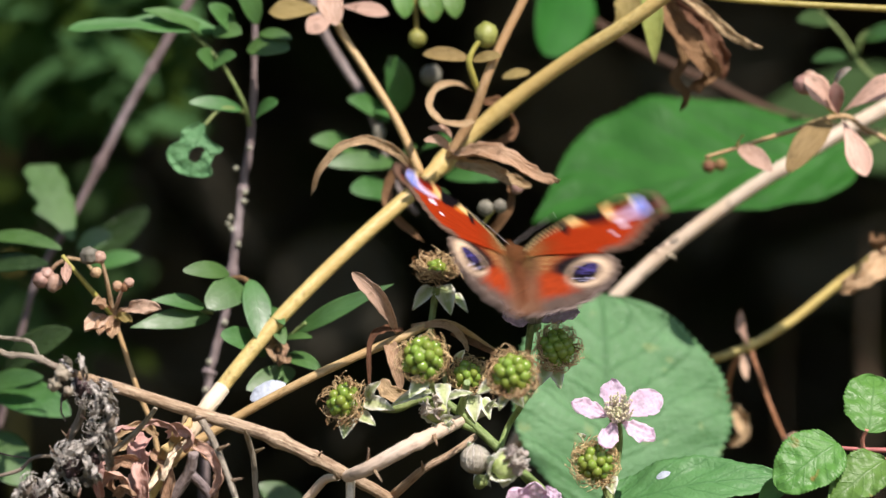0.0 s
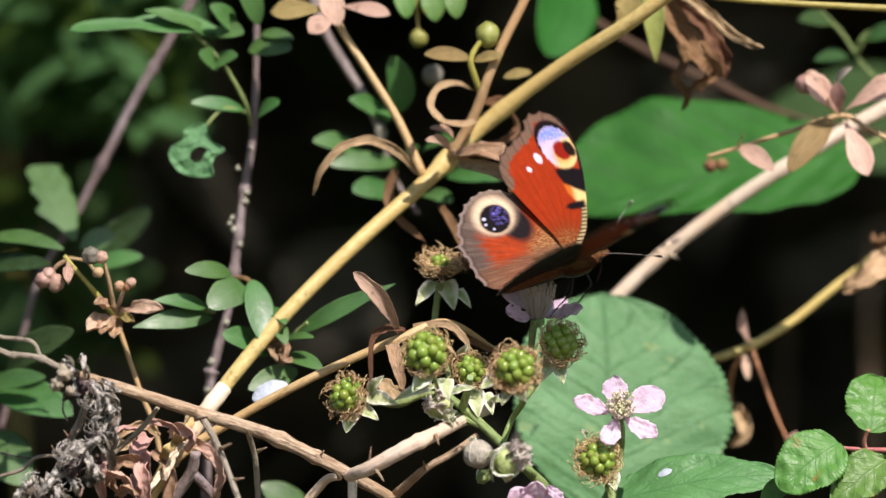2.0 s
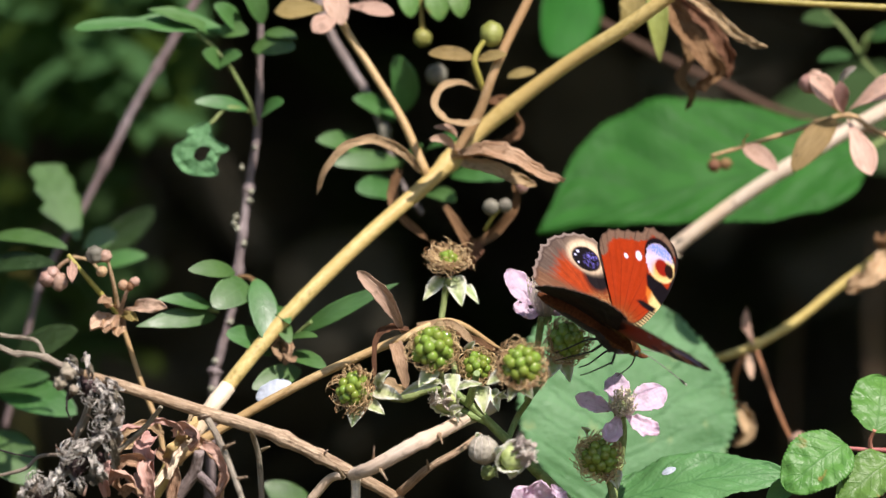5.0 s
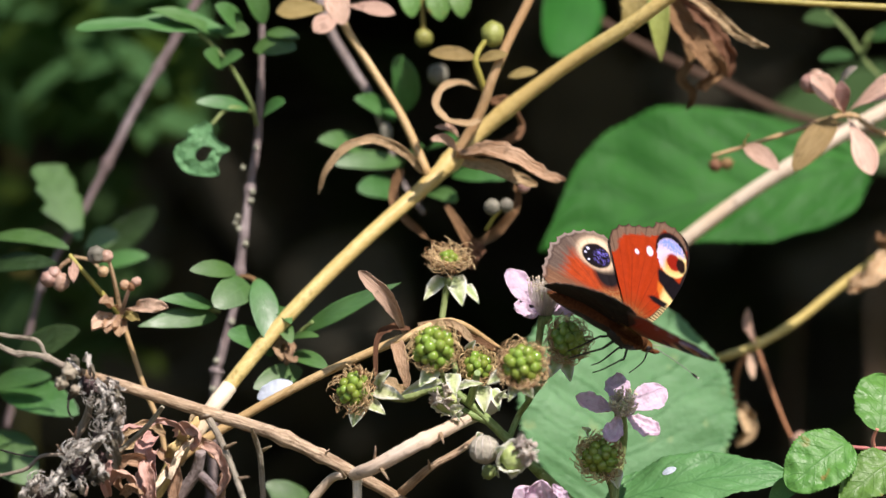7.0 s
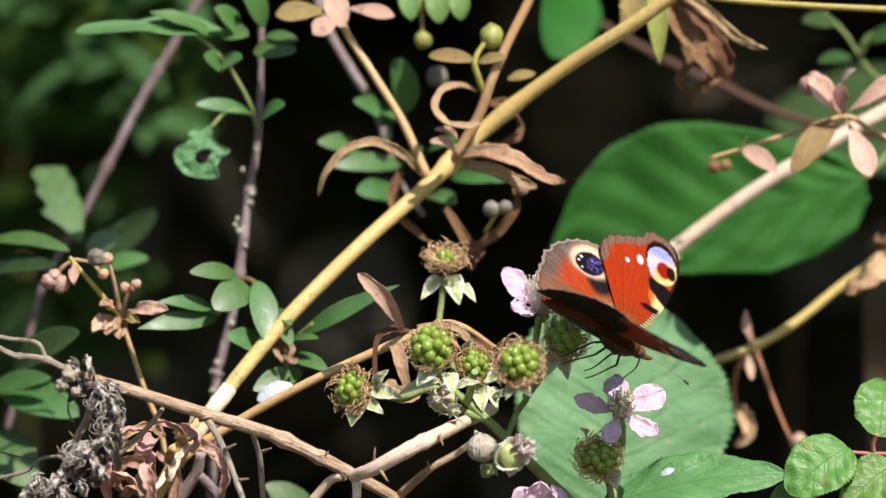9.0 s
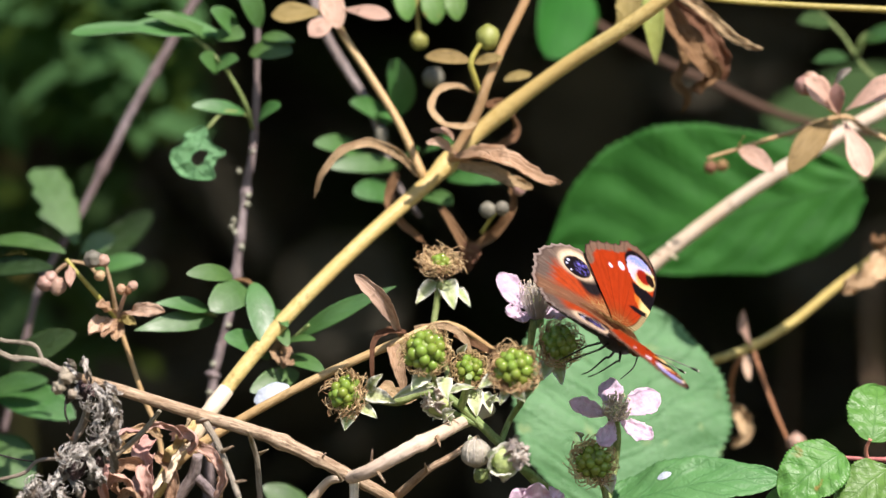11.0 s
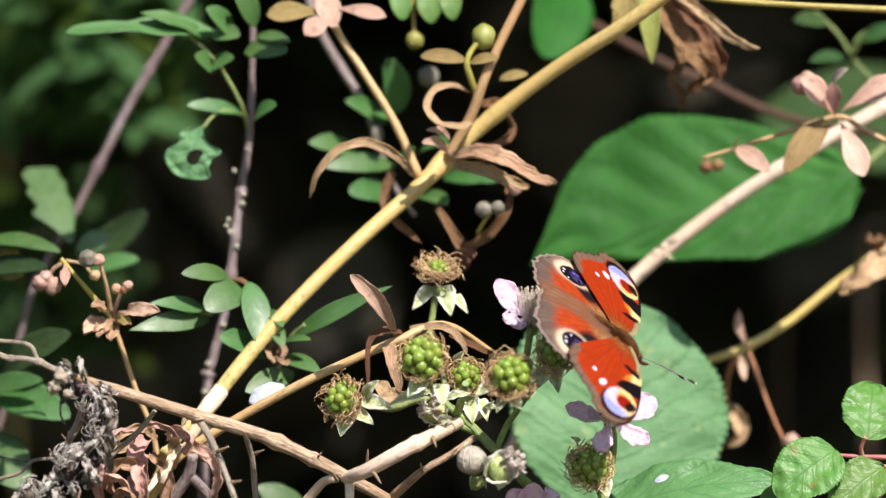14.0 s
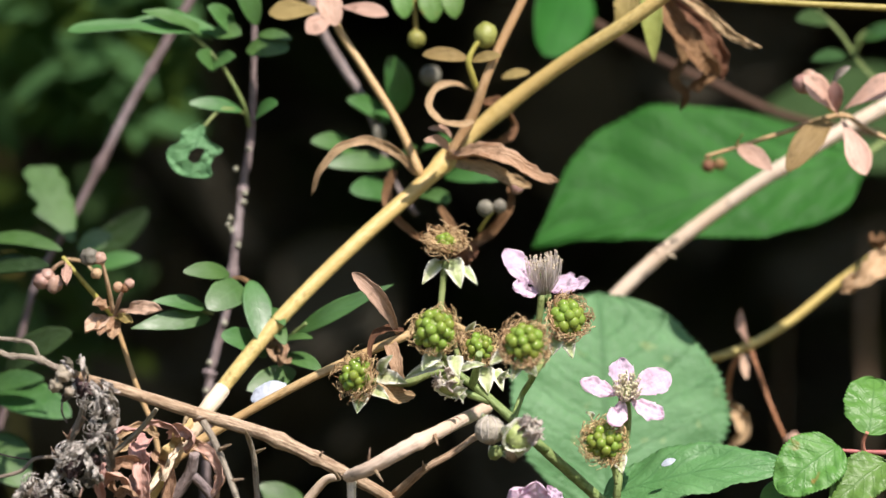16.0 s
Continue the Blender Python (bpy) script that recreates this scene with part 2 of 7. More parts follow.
M_LICHEN = plain_material("pale_lichen", (0.42, 0.43, 0.30), (0.70, 0.70, 0.55), 900, 0.85, 0.2, 0.9)
M_LIME = plain_material("lime_green_cup", (0.36, 0.46, 0.13), (0.58, 0.66, 0.31), 500, 0.6, 0.3, 0.4)
M_PINKBUD = plain_material("pink_seed_pod", (0.33, 0.19, 0.14), (0.54, 0.36, 0.29), 300, 0.5)
M_GREYBUD = plain_material("grey_seed", (0.12, 0.115, 0.085), (0.25, 0.235, 0.18), 500, 0.7)
M_GREENBUD = plain_material("yellow_green_bud", (0.22, 0.235, 0.045), (0.36, 0.385, 0.11), 300, 0.5)
M_WHITE = plain_material("white_flake", (0.36, 0.42, 0.50), (0.58, 0.64, 0.70), 300, 0.6)
M_REDSTEM = dry_material("reddish_stem", (0.36, 0.10, 0.08), (0.60, 0.28, 0.22), 0.5, 0.0, (500, 8, 1), 0.4, 0.3)
M_EARTH = plain_material("earth_and_litter", (0.05, 0.035, 0.02), (0.13, 0.09, 0.055), 30, 0.9, 0.1, 0.9)
M_WING = wing_material()
M_FUR = plain_material("brown_fur", (0.085, 0.030, 0.009), (0.29, 0.115, 0.036), 2500, 0.75, 0.2, 0.8)
M_GOLDFUR = plain_material("golden_hair", (0.15, 0.075, 0.024), (0.42, 0.26, 0.10), 2500, 0.7, 0.2, 0.5, island=True)
M_DARK = plain_material("black_brown_chitin", (0.012, 0.009, 0.008), (0.035, 0.026, 0.022), 1200, 0.45, 0.4, 0.4)
M_ANTENNA = plain_material("antenna", (0.10, 0.085, 0.07), (0.45, 0.42, 0.38), 3000, 0.5)

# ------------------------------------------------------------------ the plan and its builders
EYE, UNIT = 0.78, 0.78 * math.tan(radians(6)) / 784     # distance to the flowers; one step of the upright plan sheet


def at(u, v, d=0.0):
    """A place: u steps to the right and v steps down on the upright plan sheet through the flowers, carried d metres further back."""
    s = UNIT * (EYE + d) / EYE
    return Vector(((u - 784) * s, d, 1 + (441 - v) * s))


def step(n, d=0.0):
    return n * UNIT * (EYE + d) / EYE


def catmull(pts, per=6):
    """Points of a smooth line through pts."""
    pts = [Vector(p) for p in pts]
    if len(pts) == 2:
        return [pts[0].lerp(pts[1], i / per) for i in range(per + 1)]
    ext = [2 * pts[0] - pts[1]] + pts + [2 * pts[-1] - pts[-2]]
    out = []
    for i in range(1, len(ext) - 2):
        a, b, c, e = ext[i - 1:i + 3]
        for j in range(per):
            t = j / per
            out.append(0.5 * ((2 * b) + (c - a) * t + (2 * a - 5 * b + 4 * c - e) * t * t + (3 * b - a - 3 * c + e) * t ** 3))
    out.append(pts[-1])
    return out


def spread(vals, n):
    """Interpolates a short list of values over n places."""
    return [float(v) for v in np.interp(np.linspace(0, 1, n), np.linspace(0, 1, len(vals)), vals)]


def frames_along(line, start=None):
    """Tangents, normals and binormals along a line, without twist."""
    tans = [(line[min(i + 1, len(line) - 1)] - line[max(i - 1, 0)]).normalized() for i in range(len(line))]
    n = Vector(start) if start is not None else Vector((0, -1, 0.2))
    res = []
    for t in tans:
        n = n - n.dot(t) * t
        if n.length < 1e-6:
            n = t.orthogonal()
        n.normalize()
        res.append((t, n.copy(), t.cross(n)))
    return res


def tube(bm, pts, radii, sides=8, per=6, rough=0.0, lumps=()):
    """A round stem through pts with the given radii, capped. lumps: (place along 0..1, length, growth)."""
    uv = bm.loops.layers.uv.verify()
    line = catmull(pts, per)
    rad = spread(radii, len(line))
    n = len(line)
    for i in range(n):
        for p, w, g in lumps:
            rad[i] *= 1 + g * math.exp(-((i / (n - 1) - p) / w) ** 2)
    fr = frames_along(line)
    rings, dist = [], 0.0
    for i, (p, (t, a, b)) in enumerate(zip(line, fr)):
        if i:
            dist += (p - line[i - 1]).length
        ring = []
        for j in range(sides):
            ang = 2 * math.pi * j / sides
            r = rad[i] * (1 + (rough * noise.noise(Vector((p.x * 300 + j * 1.7, p.z * 300, dist * 420))) if rough else 0))
            ring.append(bm.verts.new(p + r * (math.cos(ang) * a + math.sin(ang) * b)))
        rings.append((ring, dist))
    for (r0, d0), (r1, d1) in zip(rings, rings[1:]):
        for j in range(sides):
            f = bm.faces.new((r0[j], r0[(j + 1) % sides], r1[(j + 1) % sides], r1[j]))
            f.smooth = True
            for lp, w in zip(f.loops, ((d0, j), (d0, j + 1), (d1, j + 1), (d1, j))):
                lp[uv].uv = (w[0], w[1] / sides)
    bm.faces.new(rings[0][0][::-1])
    bm.faces.new(rings[-1][0])
    return bm


def blade(bm, line, halves, normals, thick, cup=0.0, ns=6, ripple=0.0, seed=0.0, holes=None, crinkle=0.0, pleat=0.0, pleats=7, lean=0.55):
    """A leaf-like blade: a line, half widths (left and right), face normals along it; with thickness."""
    uv = bm.loops.layers.uv.verify()
    fr = []
    n = len(line)
    for i in range(n):
        t = (line[min(i + 1, n - 1)] - line[max(i - 1, 0)]).normalized()
        nn = Vector(normals[i])
        nn = (nn - nn.dot(t) * t).normalized()
        fr.append((t, nn, nn.cross(t)))
    top, bot = [], []
    for i, (p, (t, nn, b)) in enumerate(zip(line, fr)):
        rt, rb = [], []
        for j in range(-ns, ns + 1):
            s = j / ns
            w = halves[i][0] if s > 0 else halves[i][1]
            q = p + b * (s * w * (1 - 0.12 * cup * cup * s * s)) + nn * (cup * w * s * s * 0.5)
            if ripple:
                q = q + nn * (ripple * noise.noise(Vector((i / n * 7 + seed, s * 2.2, seed * 3.1))) * (0.3 + abs(s)))
            if crinkle:
                q = q + nn * (crinkle * noise.noise(Vector((i / n * 24 + seed, s * 5.0, seed))))
            if pleat:
                q = q + nn * (pleat * math.cos(2 * math.pi * (pleats * i / (n - 1) - 0.5 * abs(s) * lean * pleats)) * min(1, 5 * abs(s)) * min(1, 3 * (1 - abs(s)) + 0.3))
            th = thick * (0.45 + 0.55 * (1 - abs(s))) if w > 0 else thick * 0.4
            rt.append(bm.verts.new(q + nn * th * 0.5))
            rb.append(bm.verts.new(q - nn * th * 0.5))
        top.append(rt)
        bot.append(rb)
    m = 2 * ns

    def quad(vs, us):
        try:
            f = bm.faces.new(vs)
        except ValueError:
            return
        f.smooth = True
        for lp, c in zip(f.loops, us):
            lp[uv].uv = c

    def open_at(i, j):
        return holes and holes((i + 0.5) / (n - 1), (j + 0.5) / m * 2 - 1)
    for i in range(n - 1):
        u0, u1 = i / (n - 1), (i + 1) / (n - 1)
        for j in range(m):
            if open_at(i, j):
                continue
            v0, v1 = j / m, (j + 1) / m
            quad((top[i][j], top[i][j + 1], top[i + 1][j + 1], top[i + 1][j]), ((u0, v0), (u0, v1), (u1, v1), (u1, v0)))
            quad((bot[i][j], bot[i + 1][j], bot[i + 1][j + 1], bot[i][j + 1]), ((u0, v0), (u1, v0), (u1, v1), (u0, v1)))
        quad((top[i][0], top[i + 1][0], bot[i + 1][0], bot[i][0]), ((u0, 0), (u1, 0), (u1, 0), (u0, 0)))
        quad((top[i][m], bot[i][m], bot[i + 1][m], top[i + 1][m]), ((u0, 1), (u0, 1), (u1, 1), (u1, 1)))
    return bm


SHAPES = {"sepal": (0.62, 0.85), "broad": (1.2, 0.5), "drop": (1.08, 0.98), "oval": (1.0, 0.62), "ovate": (0.72, 0.62), "lance": (0.8, 0.95), "obovate": (1.5, 0.62), "round": (0.86, 0.48), "spoon": (2.0, 0.75)}


def profile(knots, t):
    """A smoothed value at t of a line through (place, value) knots."""
    k = np.array(knots, float)
    return float(np.mean(np.interp(t + np.linspace(-0.03, 0.03, 9), k[:, 0], k[:, 1]))) * min(1.0, 40 * (1 - t) + 0.02)


def leaf(bm, base, tip, width, face=(0, -1, 0.5), shape="oval", arch=0.08, cup=0.25, teeth=0, tooth=0.07, side=0.0, thick=0.00022, n=26, ns=6, ripple=0.0, lobes=0, holes=None, crinkle=0.0, skew=0.0, pleat=0.0, pleats=7, lean=0.55, sides=None):
    """A leaf from base to tip. sides: two profiles ((place 0..1, share of the half width), ...), for margins of their own. arch: bend along it; cup: folding across; side: sideways sweep of the midrib; teeth, lobes: on its margin."""
    base, tip = Vector(base), Vector(tip)
    L = (tip - base).length
    x = (tip - base).normalized()
    nn = Vector(face)
    nn = (nn - nn.dot(x) * x).normalized()
    b = nn.cross(x)
    if teeth:
        n = max(n, teeth * 4)
    p, q = SHAPES[shape]
    seed = (base.x * 911 + base.z * 577 + tip.x * 351) % 50
    line, halves, normals = [], [], []
    for i in range(n + 1):
        t = i / n
        line.append(base + x * (L * t) + nn * (arch * L * 4 * t * (1 - t)) + b * (side * L * 4 * t * (1 - t)))
        w = (0.5 * width if sides else 0.5 * width * max(0.0, math.sin(math.pi * t ** p)) ** q) + width * 0.004
        wl = w * (1 + 0.05 * noise.noise(Vector((t * 6, seed, 0))))
        wr = w * (1 + 0.05 * noise.noise(Vector((t * 6, seed, 9))))
        if teeth:
            saw = 1 + tooth * (((t * teeth + 0.6 * noise.noise(Vector((t * 9, seed, 3)))) % 1.0) - 0.5) * 2 * min(1, 6 * (1 - t))
            wl, wr = wl * saw, wr * (1 + tooth * ((t * teeth + 0.4) % 1.0 - 0.5) * 2 * min(1, 6 * (1 - t)))
        if sides:
            wl, wr = (0.5 * width * profile(q, t) * (wq / w) + width * 0.003 for q, wq in zip(sides, (wl, wr)))
        if lobes:
            lob = 1 - 0.34 * (0.5 + 0.5 * math.cos(2 * math.pi * lobes * t + 0.6))
            wl, wr = wl * lob, wr * lob
        halves.append((wl * (1 + skew), wr * (1 - skew)))
        normals.append(nn)
    return blade(bm, line, halves, normals, thick, cup, ns, ripple, seed, holes, crinkle, pleat, pleats, lean)


def ribbon(bm, pts, width, face=(0, -1, 0.3), cup=0.8, twist=0.0, thick=0.0003, per=7, ns=4, ripple=0.0, taper=0.75, flare=False):
    """A dry, curled leaf swept along pts."""
    line = catmull(pts, per)
    n = len(line)
    fr = frames_along(line, face)
    halves, normals = [], []
    for i in range(n):
        t = i / (n - 1)
        w = 0.5 * width * (0.16 + 0.84 * max(0.0, math.sin(math.pi * min(1, 0.06 + 0.9 * t) ** taper)) ** 0.7)
        if flare:
            w = 0.5 * width * (0.18 + 0.82 * t ** 1.6)
        elif t > 0.96:
            w *= 0.35
        _, a, b = fr[i]
        ang = radians(twist) * t
        normals.append(math.cos(ang) * a + math.sin(ang) * b)
        k = line[0].x * 700
        halves.append((w * (1 + 0.35 * noise.noise(Vector((t * 9, k, 1)))), w * (0.92 + 0.35 * noise.noise(Vector((t * 9, k, 7))))))
    return blade(bm, line, halves, normals, thick, cup, ns, ripple, line[0].x * 800 % 40, None, 0.45 * ripple + 0.00012)


def ball(bm, c, r, squash=(1, 1, 1), sub=2, rough=0.0, freq=900):
    """A lumpy ball."""
    res = bmesh.ops.create_icosphere(bm, subdivisions=sub, radius=1.0)
    for v in res["verts"]:
        k = 1 + (rough * noise.noise(v.co * 2.1 + Vector(c) * freq) if rough else 0)
        v.co = Vector(c) + Vector((v.co.x * squash[0], v.co.y * squash[1], v.co.z * squash[2])) * (r * k)
    for f in bm.faces:
        f.smooth = True
    return bm


def thing(name, origin, label, category, group=""):
    """A top-level thing: an Empty at its foot, which its parts hang from."""
    ob = new(name)
    ob.empty_display_size = 0.01
    ob.location = origin
    ob["at"] = tuple(origin)
    return tagged(ob, label, category, group)


def root_of(ob):
    while ob.parent:
        ob = ob.parent
    return ob


def part(name, bm, material, parent, label=""):
    """Links a bmesh, built in place, as one mesh under a thing or a part."""
    o = Vector(root_of(parent)["at"])
    bmesh.ops.translate(bm, verts=bm.verts, vec=-o)
    me = bpy.data.meshes.new(name)
    bm.to_mesh(me)
    bm.free()
    me.materials.append(material)
    ob = new(name, me)
    ob.parent = parent
    return tagged(ob, label)


def B():
    return bmesh.new()


def stem(parent, name, pts, radii, material, label="", **kw):
    """A stem whose pts are plan places (u, v, d) and whose radii are plan steps."""
    return part(name, tube(B(), [at(*p) for p in pts], [step(r) for r in radii], **kw), material, parent, label)


def put_leaf(parent, name, base, tip, width, material, label="", **kw):
    d = base[2]
    if material is M_GLOSSY and "face" not in kw:
        k = Vector((base[0] * 0.13, base[1] * 0.17, 1))
        kw["face"] = (0.25 + 0.45 * noise.noise(k), -1, 0.50 + 0.5 * noise.noise(k * 1.9))
    return part(name, leaf(B(), at(*base), at(*tip), step(width, d), **kw), material, parent, label)


def put_ribbon(parent, name, pts, width, material, label="", **kw):
    return part(name, ribbon(B(), [at(*p) for p in pts], step(width, pts[0][2]), **kw), material, parent, label)


def put_ball(parent, name, c, r, material, label="", **kw):
    return part(name, ball(B(), at(*c), step(r, c[2]), **kw), material, parent, label)

# ------------------------------------------------------------------ the ground and the hedge behind


def build_ground():
    bm = B()
    bmesh.ops.create_grid(bm, x_segments=60, y_segments=60, size=30)
    for v in bm.verts:
        v.co.z = 0.03 * noise.noise(v.co * 0.8)
    me = bpy.data.meshes.new("ground")
    bm.to_mesh(me)
    bm.free()
    me.materials.append(M_EARTH)
    tagged(new("ground", me), "bare brown earth and leaf litter under the hedge", "ground", kind="structure")


def scatter_leaves(name, label, count, place, size, material, seed):
    """One mesh of many small bent leaves."""
    rng = random.Random(seed)
    verts, faces, uvs = [], [], []
    prof = (0.0, 0.75, 1.0, 0.7, 0.0)
    for _ in range(count):
        p = place(rng)
        L = rng.uniform(*size)
        W = L * rng.uniform(0.42, 0.62)
        m = Euler((rng.uniform(-1.0, 1.0), rng.uniform(-0.9, 0.9), rng.uniform(0, 6.28))).to_matrix()
        k = len(verts)
        for i, w in enumerate(prof):
            t = i / 4 - 0.5
            for s in (-1, 0, 1):
                q = m @ Vector((t * L, s * w * W / 2, -0.25 * L * t * t + 0.10 * W * abs(s)))
                verts.append(p + q)
                uvs.append((i / 4, 0.5 + s / 2))
        for i in range(4):
            for j in range(2):
                a = k + i * 3 + j
                faces.append((a, a + 1, a + 4, a + 3))
    me = bpy.data.meshes.new(name)
    me.from_pydata(verts, [], faces)
    layer = me.uv_layers.new(name="UVMap")
    idx = np.empty(len(me.loops), dtype=np.int32)
    me.loops.foreach_get("vertex_index", idx)
    layer.data.foreach_set("uv", np.array(uvs, dtype=np.float32)[idx].ravel())
    me.polygons.foreach_set("use_smooth", [True] * len(me.polygons))
    me.materials.append(material)
    return tagged(new(name, me), label, "foliage", kind="stuff")


def build_hedge():
    # an added dark sheet that stands for the black shade behind the leaves
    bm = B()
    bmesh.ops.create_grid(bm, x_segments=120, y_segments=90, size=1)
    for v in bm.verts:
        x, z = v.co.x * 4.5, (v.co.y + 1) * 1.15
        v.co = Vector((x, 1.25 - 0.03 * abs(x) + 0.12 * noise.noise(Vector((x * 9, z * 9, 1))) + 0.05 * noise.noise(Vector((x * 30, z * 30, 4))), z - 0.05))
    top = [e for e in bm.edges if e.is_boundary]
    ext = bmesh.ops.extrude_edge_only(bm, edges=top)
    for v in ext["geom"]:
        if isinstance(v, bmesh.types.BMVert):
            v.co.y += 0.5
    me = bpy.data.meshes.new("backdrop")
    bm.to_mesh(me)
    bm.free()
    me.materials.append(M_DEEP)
    tagged(new("backdrop", me), "added dark sheet standing for shade deep in the hedge", "hedge", kind="structure")
    # leaves inside the hedge, with its deep shade put into their colour
    scatter_leaves("hedge_interior", "dense leaves deep in the hedge, coloured dark to stand for shade", 14000,
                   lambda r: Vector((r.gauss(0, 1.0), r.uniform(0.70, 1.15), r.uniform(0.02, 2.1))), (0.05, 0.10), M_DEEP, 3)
    # an unseen mass of leaves added overhead, which shades what lies behind
    scatter_leaves("hedge_crown", "unseen mass of leaves added overhead to shade the hedge", 20000,
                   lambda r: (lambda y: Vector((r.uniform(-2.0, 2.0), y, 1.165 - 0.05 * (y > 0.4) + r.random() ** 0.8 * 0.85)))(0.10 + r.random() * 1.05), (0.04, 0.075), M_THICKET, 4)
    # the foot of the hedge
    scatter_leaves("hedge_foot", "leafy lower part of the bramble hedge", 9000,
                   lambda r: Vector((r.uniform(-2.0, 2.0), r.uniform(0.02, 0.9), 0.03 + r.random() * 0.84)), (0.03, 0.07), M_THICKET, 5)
    # leaves behind the twigs, their dimness from shade put into the colour
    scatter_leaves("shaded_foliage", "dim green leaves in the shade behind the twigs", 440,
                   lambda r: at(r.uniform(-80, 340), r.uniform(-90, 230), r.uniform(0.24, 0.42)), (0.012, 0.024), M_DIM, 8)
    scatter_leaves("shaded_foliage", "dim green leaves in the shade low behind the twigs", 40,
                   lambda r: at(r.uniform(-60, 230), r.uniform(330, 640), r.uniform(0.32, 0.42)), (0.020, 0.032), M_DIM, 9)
    hs = thing("shaded_stalk", at(1540, 882, 0.5), "pale upright dry stalk in deep shade", "stalk", "stalks in the shade")
    stem(hs, "stalk", [(1556, 1100, 0.5), (1548, 882, 0.5), (1540, 700, 0.5), (1536, 560, 0.5), (1545, 430, 0.5)], [14, 13, 12, 10, 8], M_CANE)
    hs = thing("shaded_stalk", at(1380, 882, 0.5), "brown upright dry stalk in deep shade", "stalk", "stalks in the shade")
    stem(hs, "stalk", [(1400, 1150, 0.5), (1395, 882, 0.5), (1388, 700, 0.5), (1400, 520, 0.5)], [10, 9, 8, 6], M_DARKTWIG)
    hs = thing("shaded_stalk", at(30, 500, 0.5), "yellowish dry stalk in deep shade", "stalk", "stalks in the shade")
    stem(hs, "stalk", [(60, 1150, 0.5), (30, 700, 0.5), (22, 400, 0.5), (10, 250, 0.5)], [14, 12, 11, 8], M_OLIVE)


# ------------------------------------------------------------------ the yellow dry plant


def build_yellow_plant():
    t = thing("yellow_dry_stalk", at(230, 930, 0.015), "smooth yellow dry stalk slanting through the hedge with curled leaves", "dry stalk")
    stem(t, "stalk", [(180, 1040, 0.015), (262, 882, 0.02), (345, 752, 0.022), (480, 582, 0.028), (620, 440, 0.034), (752, 322, 0.04), (850, 226, 0.044), (985, 122, 0.040), (1110, 42, 0.034), (1210, -30, 0.030)],
         [12, 13, 14, 14, 14, 15, 15, 14, 14, 13], M_YELLOW, sides=12, rough=0.05, lumps=((0.60, 0.02, 0.45), (0.70, 0.02, 0.2)))
    stem(t, "side_stalk", [(748, 312, 0.04), (705, 215, 0.042), (650, 125, 0.044), (598, 42, 0.046), (570, -40, 0.048)], [9, 8, 7.5, 7, 7], M_STRAW, "thin tan side stalk")
    stem(t, "side_stalk", [(800, 275, 0.04), (838, 205, 0.038), (862, 140, 0.036), (890, 75, 0.036), (925, 5, 0.036), (945, -40, 0.036)], [12, 10, 9, 9, 9, 9], M_STRAW, "tan side stalk")
    stem(t, "side_stalk", [(850, 165, 0.038), (838, 132, 0.036), (832, 108, 0.035), (842, 84, 0.035), (860, 64, 0.035)], [6, 6, 6, 5, 5], M_OLIVE)
    # curled dry leaves at the main node
    put_ribbon(t, "dry_leaf", [(735, 305, 0.038), (700, 268, 0.032), (650, 248, 0.030), (600, 262, 0.028), (568, 300, 0.028), (553, 345, 0.03)], 20, M_DRYLEAF, "brown arching dry leaf", cup=1.0, ripple=0.0004)
    put_ribbon(t, "dry_leaf", [(800, 280, 0.038), (850, 272, 0.03), (900, 285, 0.026), (945, 312, 0.026), (990, 322, 0.03)], 46, M_DRYLEAF, "tan creased dry leaf", cup=1.2, ripple=0.0008, face=(0, -1, 0.8))
    put_ribbon(t, "dry_leaf", [(810, 290, 0.036), (862, 300, 0.03), (905, 318, 0.03), (940, 330, 0.034)], 30, M_DRYLEAF, cup=1.0, ripple=0.0005)
    put_ribbon(t, "dry_leaf", [(840, 215, 0.036), (815, 222, 0.03), (778, 214, 0.028), (760, 188, 0.03), (772, 158, 0.034), (805, 148, 0.036), (838, 160, 0.038)], 19, M_DRYLEAF, "brown ring-curled dry leaf", cup=0.9)
    put_ribbon(t, "dry_leaf", [(855, 180, 0.042), (890, 190, 0.05), (910, 225, 0.052), (885, 248, 0.05), (845, 258, 0.048)], 26, M_BROWNLEAF, cup=1.0, ripple=0.0006)
    put_ribbon(t, "dry_leaf", [(795, 262, 0.034), (775, 246, 0.03), (752, 248, 0.028)], 20, M_TANLEAF, cup=0.7)
    put_ribbon(t, "dry_leaf", [(800, 240, 0.034), (785, 228, 0.03), (760, 226, 0.03)], 16, M_TANLEAF, cup=0.7)
    put_ribbon(t, "dry_leaf", [(700, 300, 0.045), (688, 335, 0.045), (690, 365, 0.044), (715, 398, 0.044), (752, 428, 0.044)], 24, M_BROWNLEAF, cup=1.0)
    put_ribbon(t, "dry_leaf", [(778, 365, 0.046), (800, 398, 0.044), (826, 434, 0.044), (862, 418, 0.044), (895, 385, 0.042), (908, 352, 0.042), (900, 325, 0.042)], 24, M_BROWNLEAF, "brown looping dry leaf", cup=1.1)
    put_ribbon(t, "dry_leaf", [(840, 430, 0.044), (825, 450, 0.044), (822, 475, 0.046)], 40, M_BROWNLEAF, cup=0.6, ripple=0.0008)
    stem(t, "seed_stalk", [(850, 408, 0.042), (865, 385, 0.040), (880, 368, 0.04)], [4, 3.5, 3], M_OLIVE)
    put_ball(t, "seed", (861, 368, 0.038), 15, M_GREYBUD, "pale grey round seed", sub=3, rough=0.08)
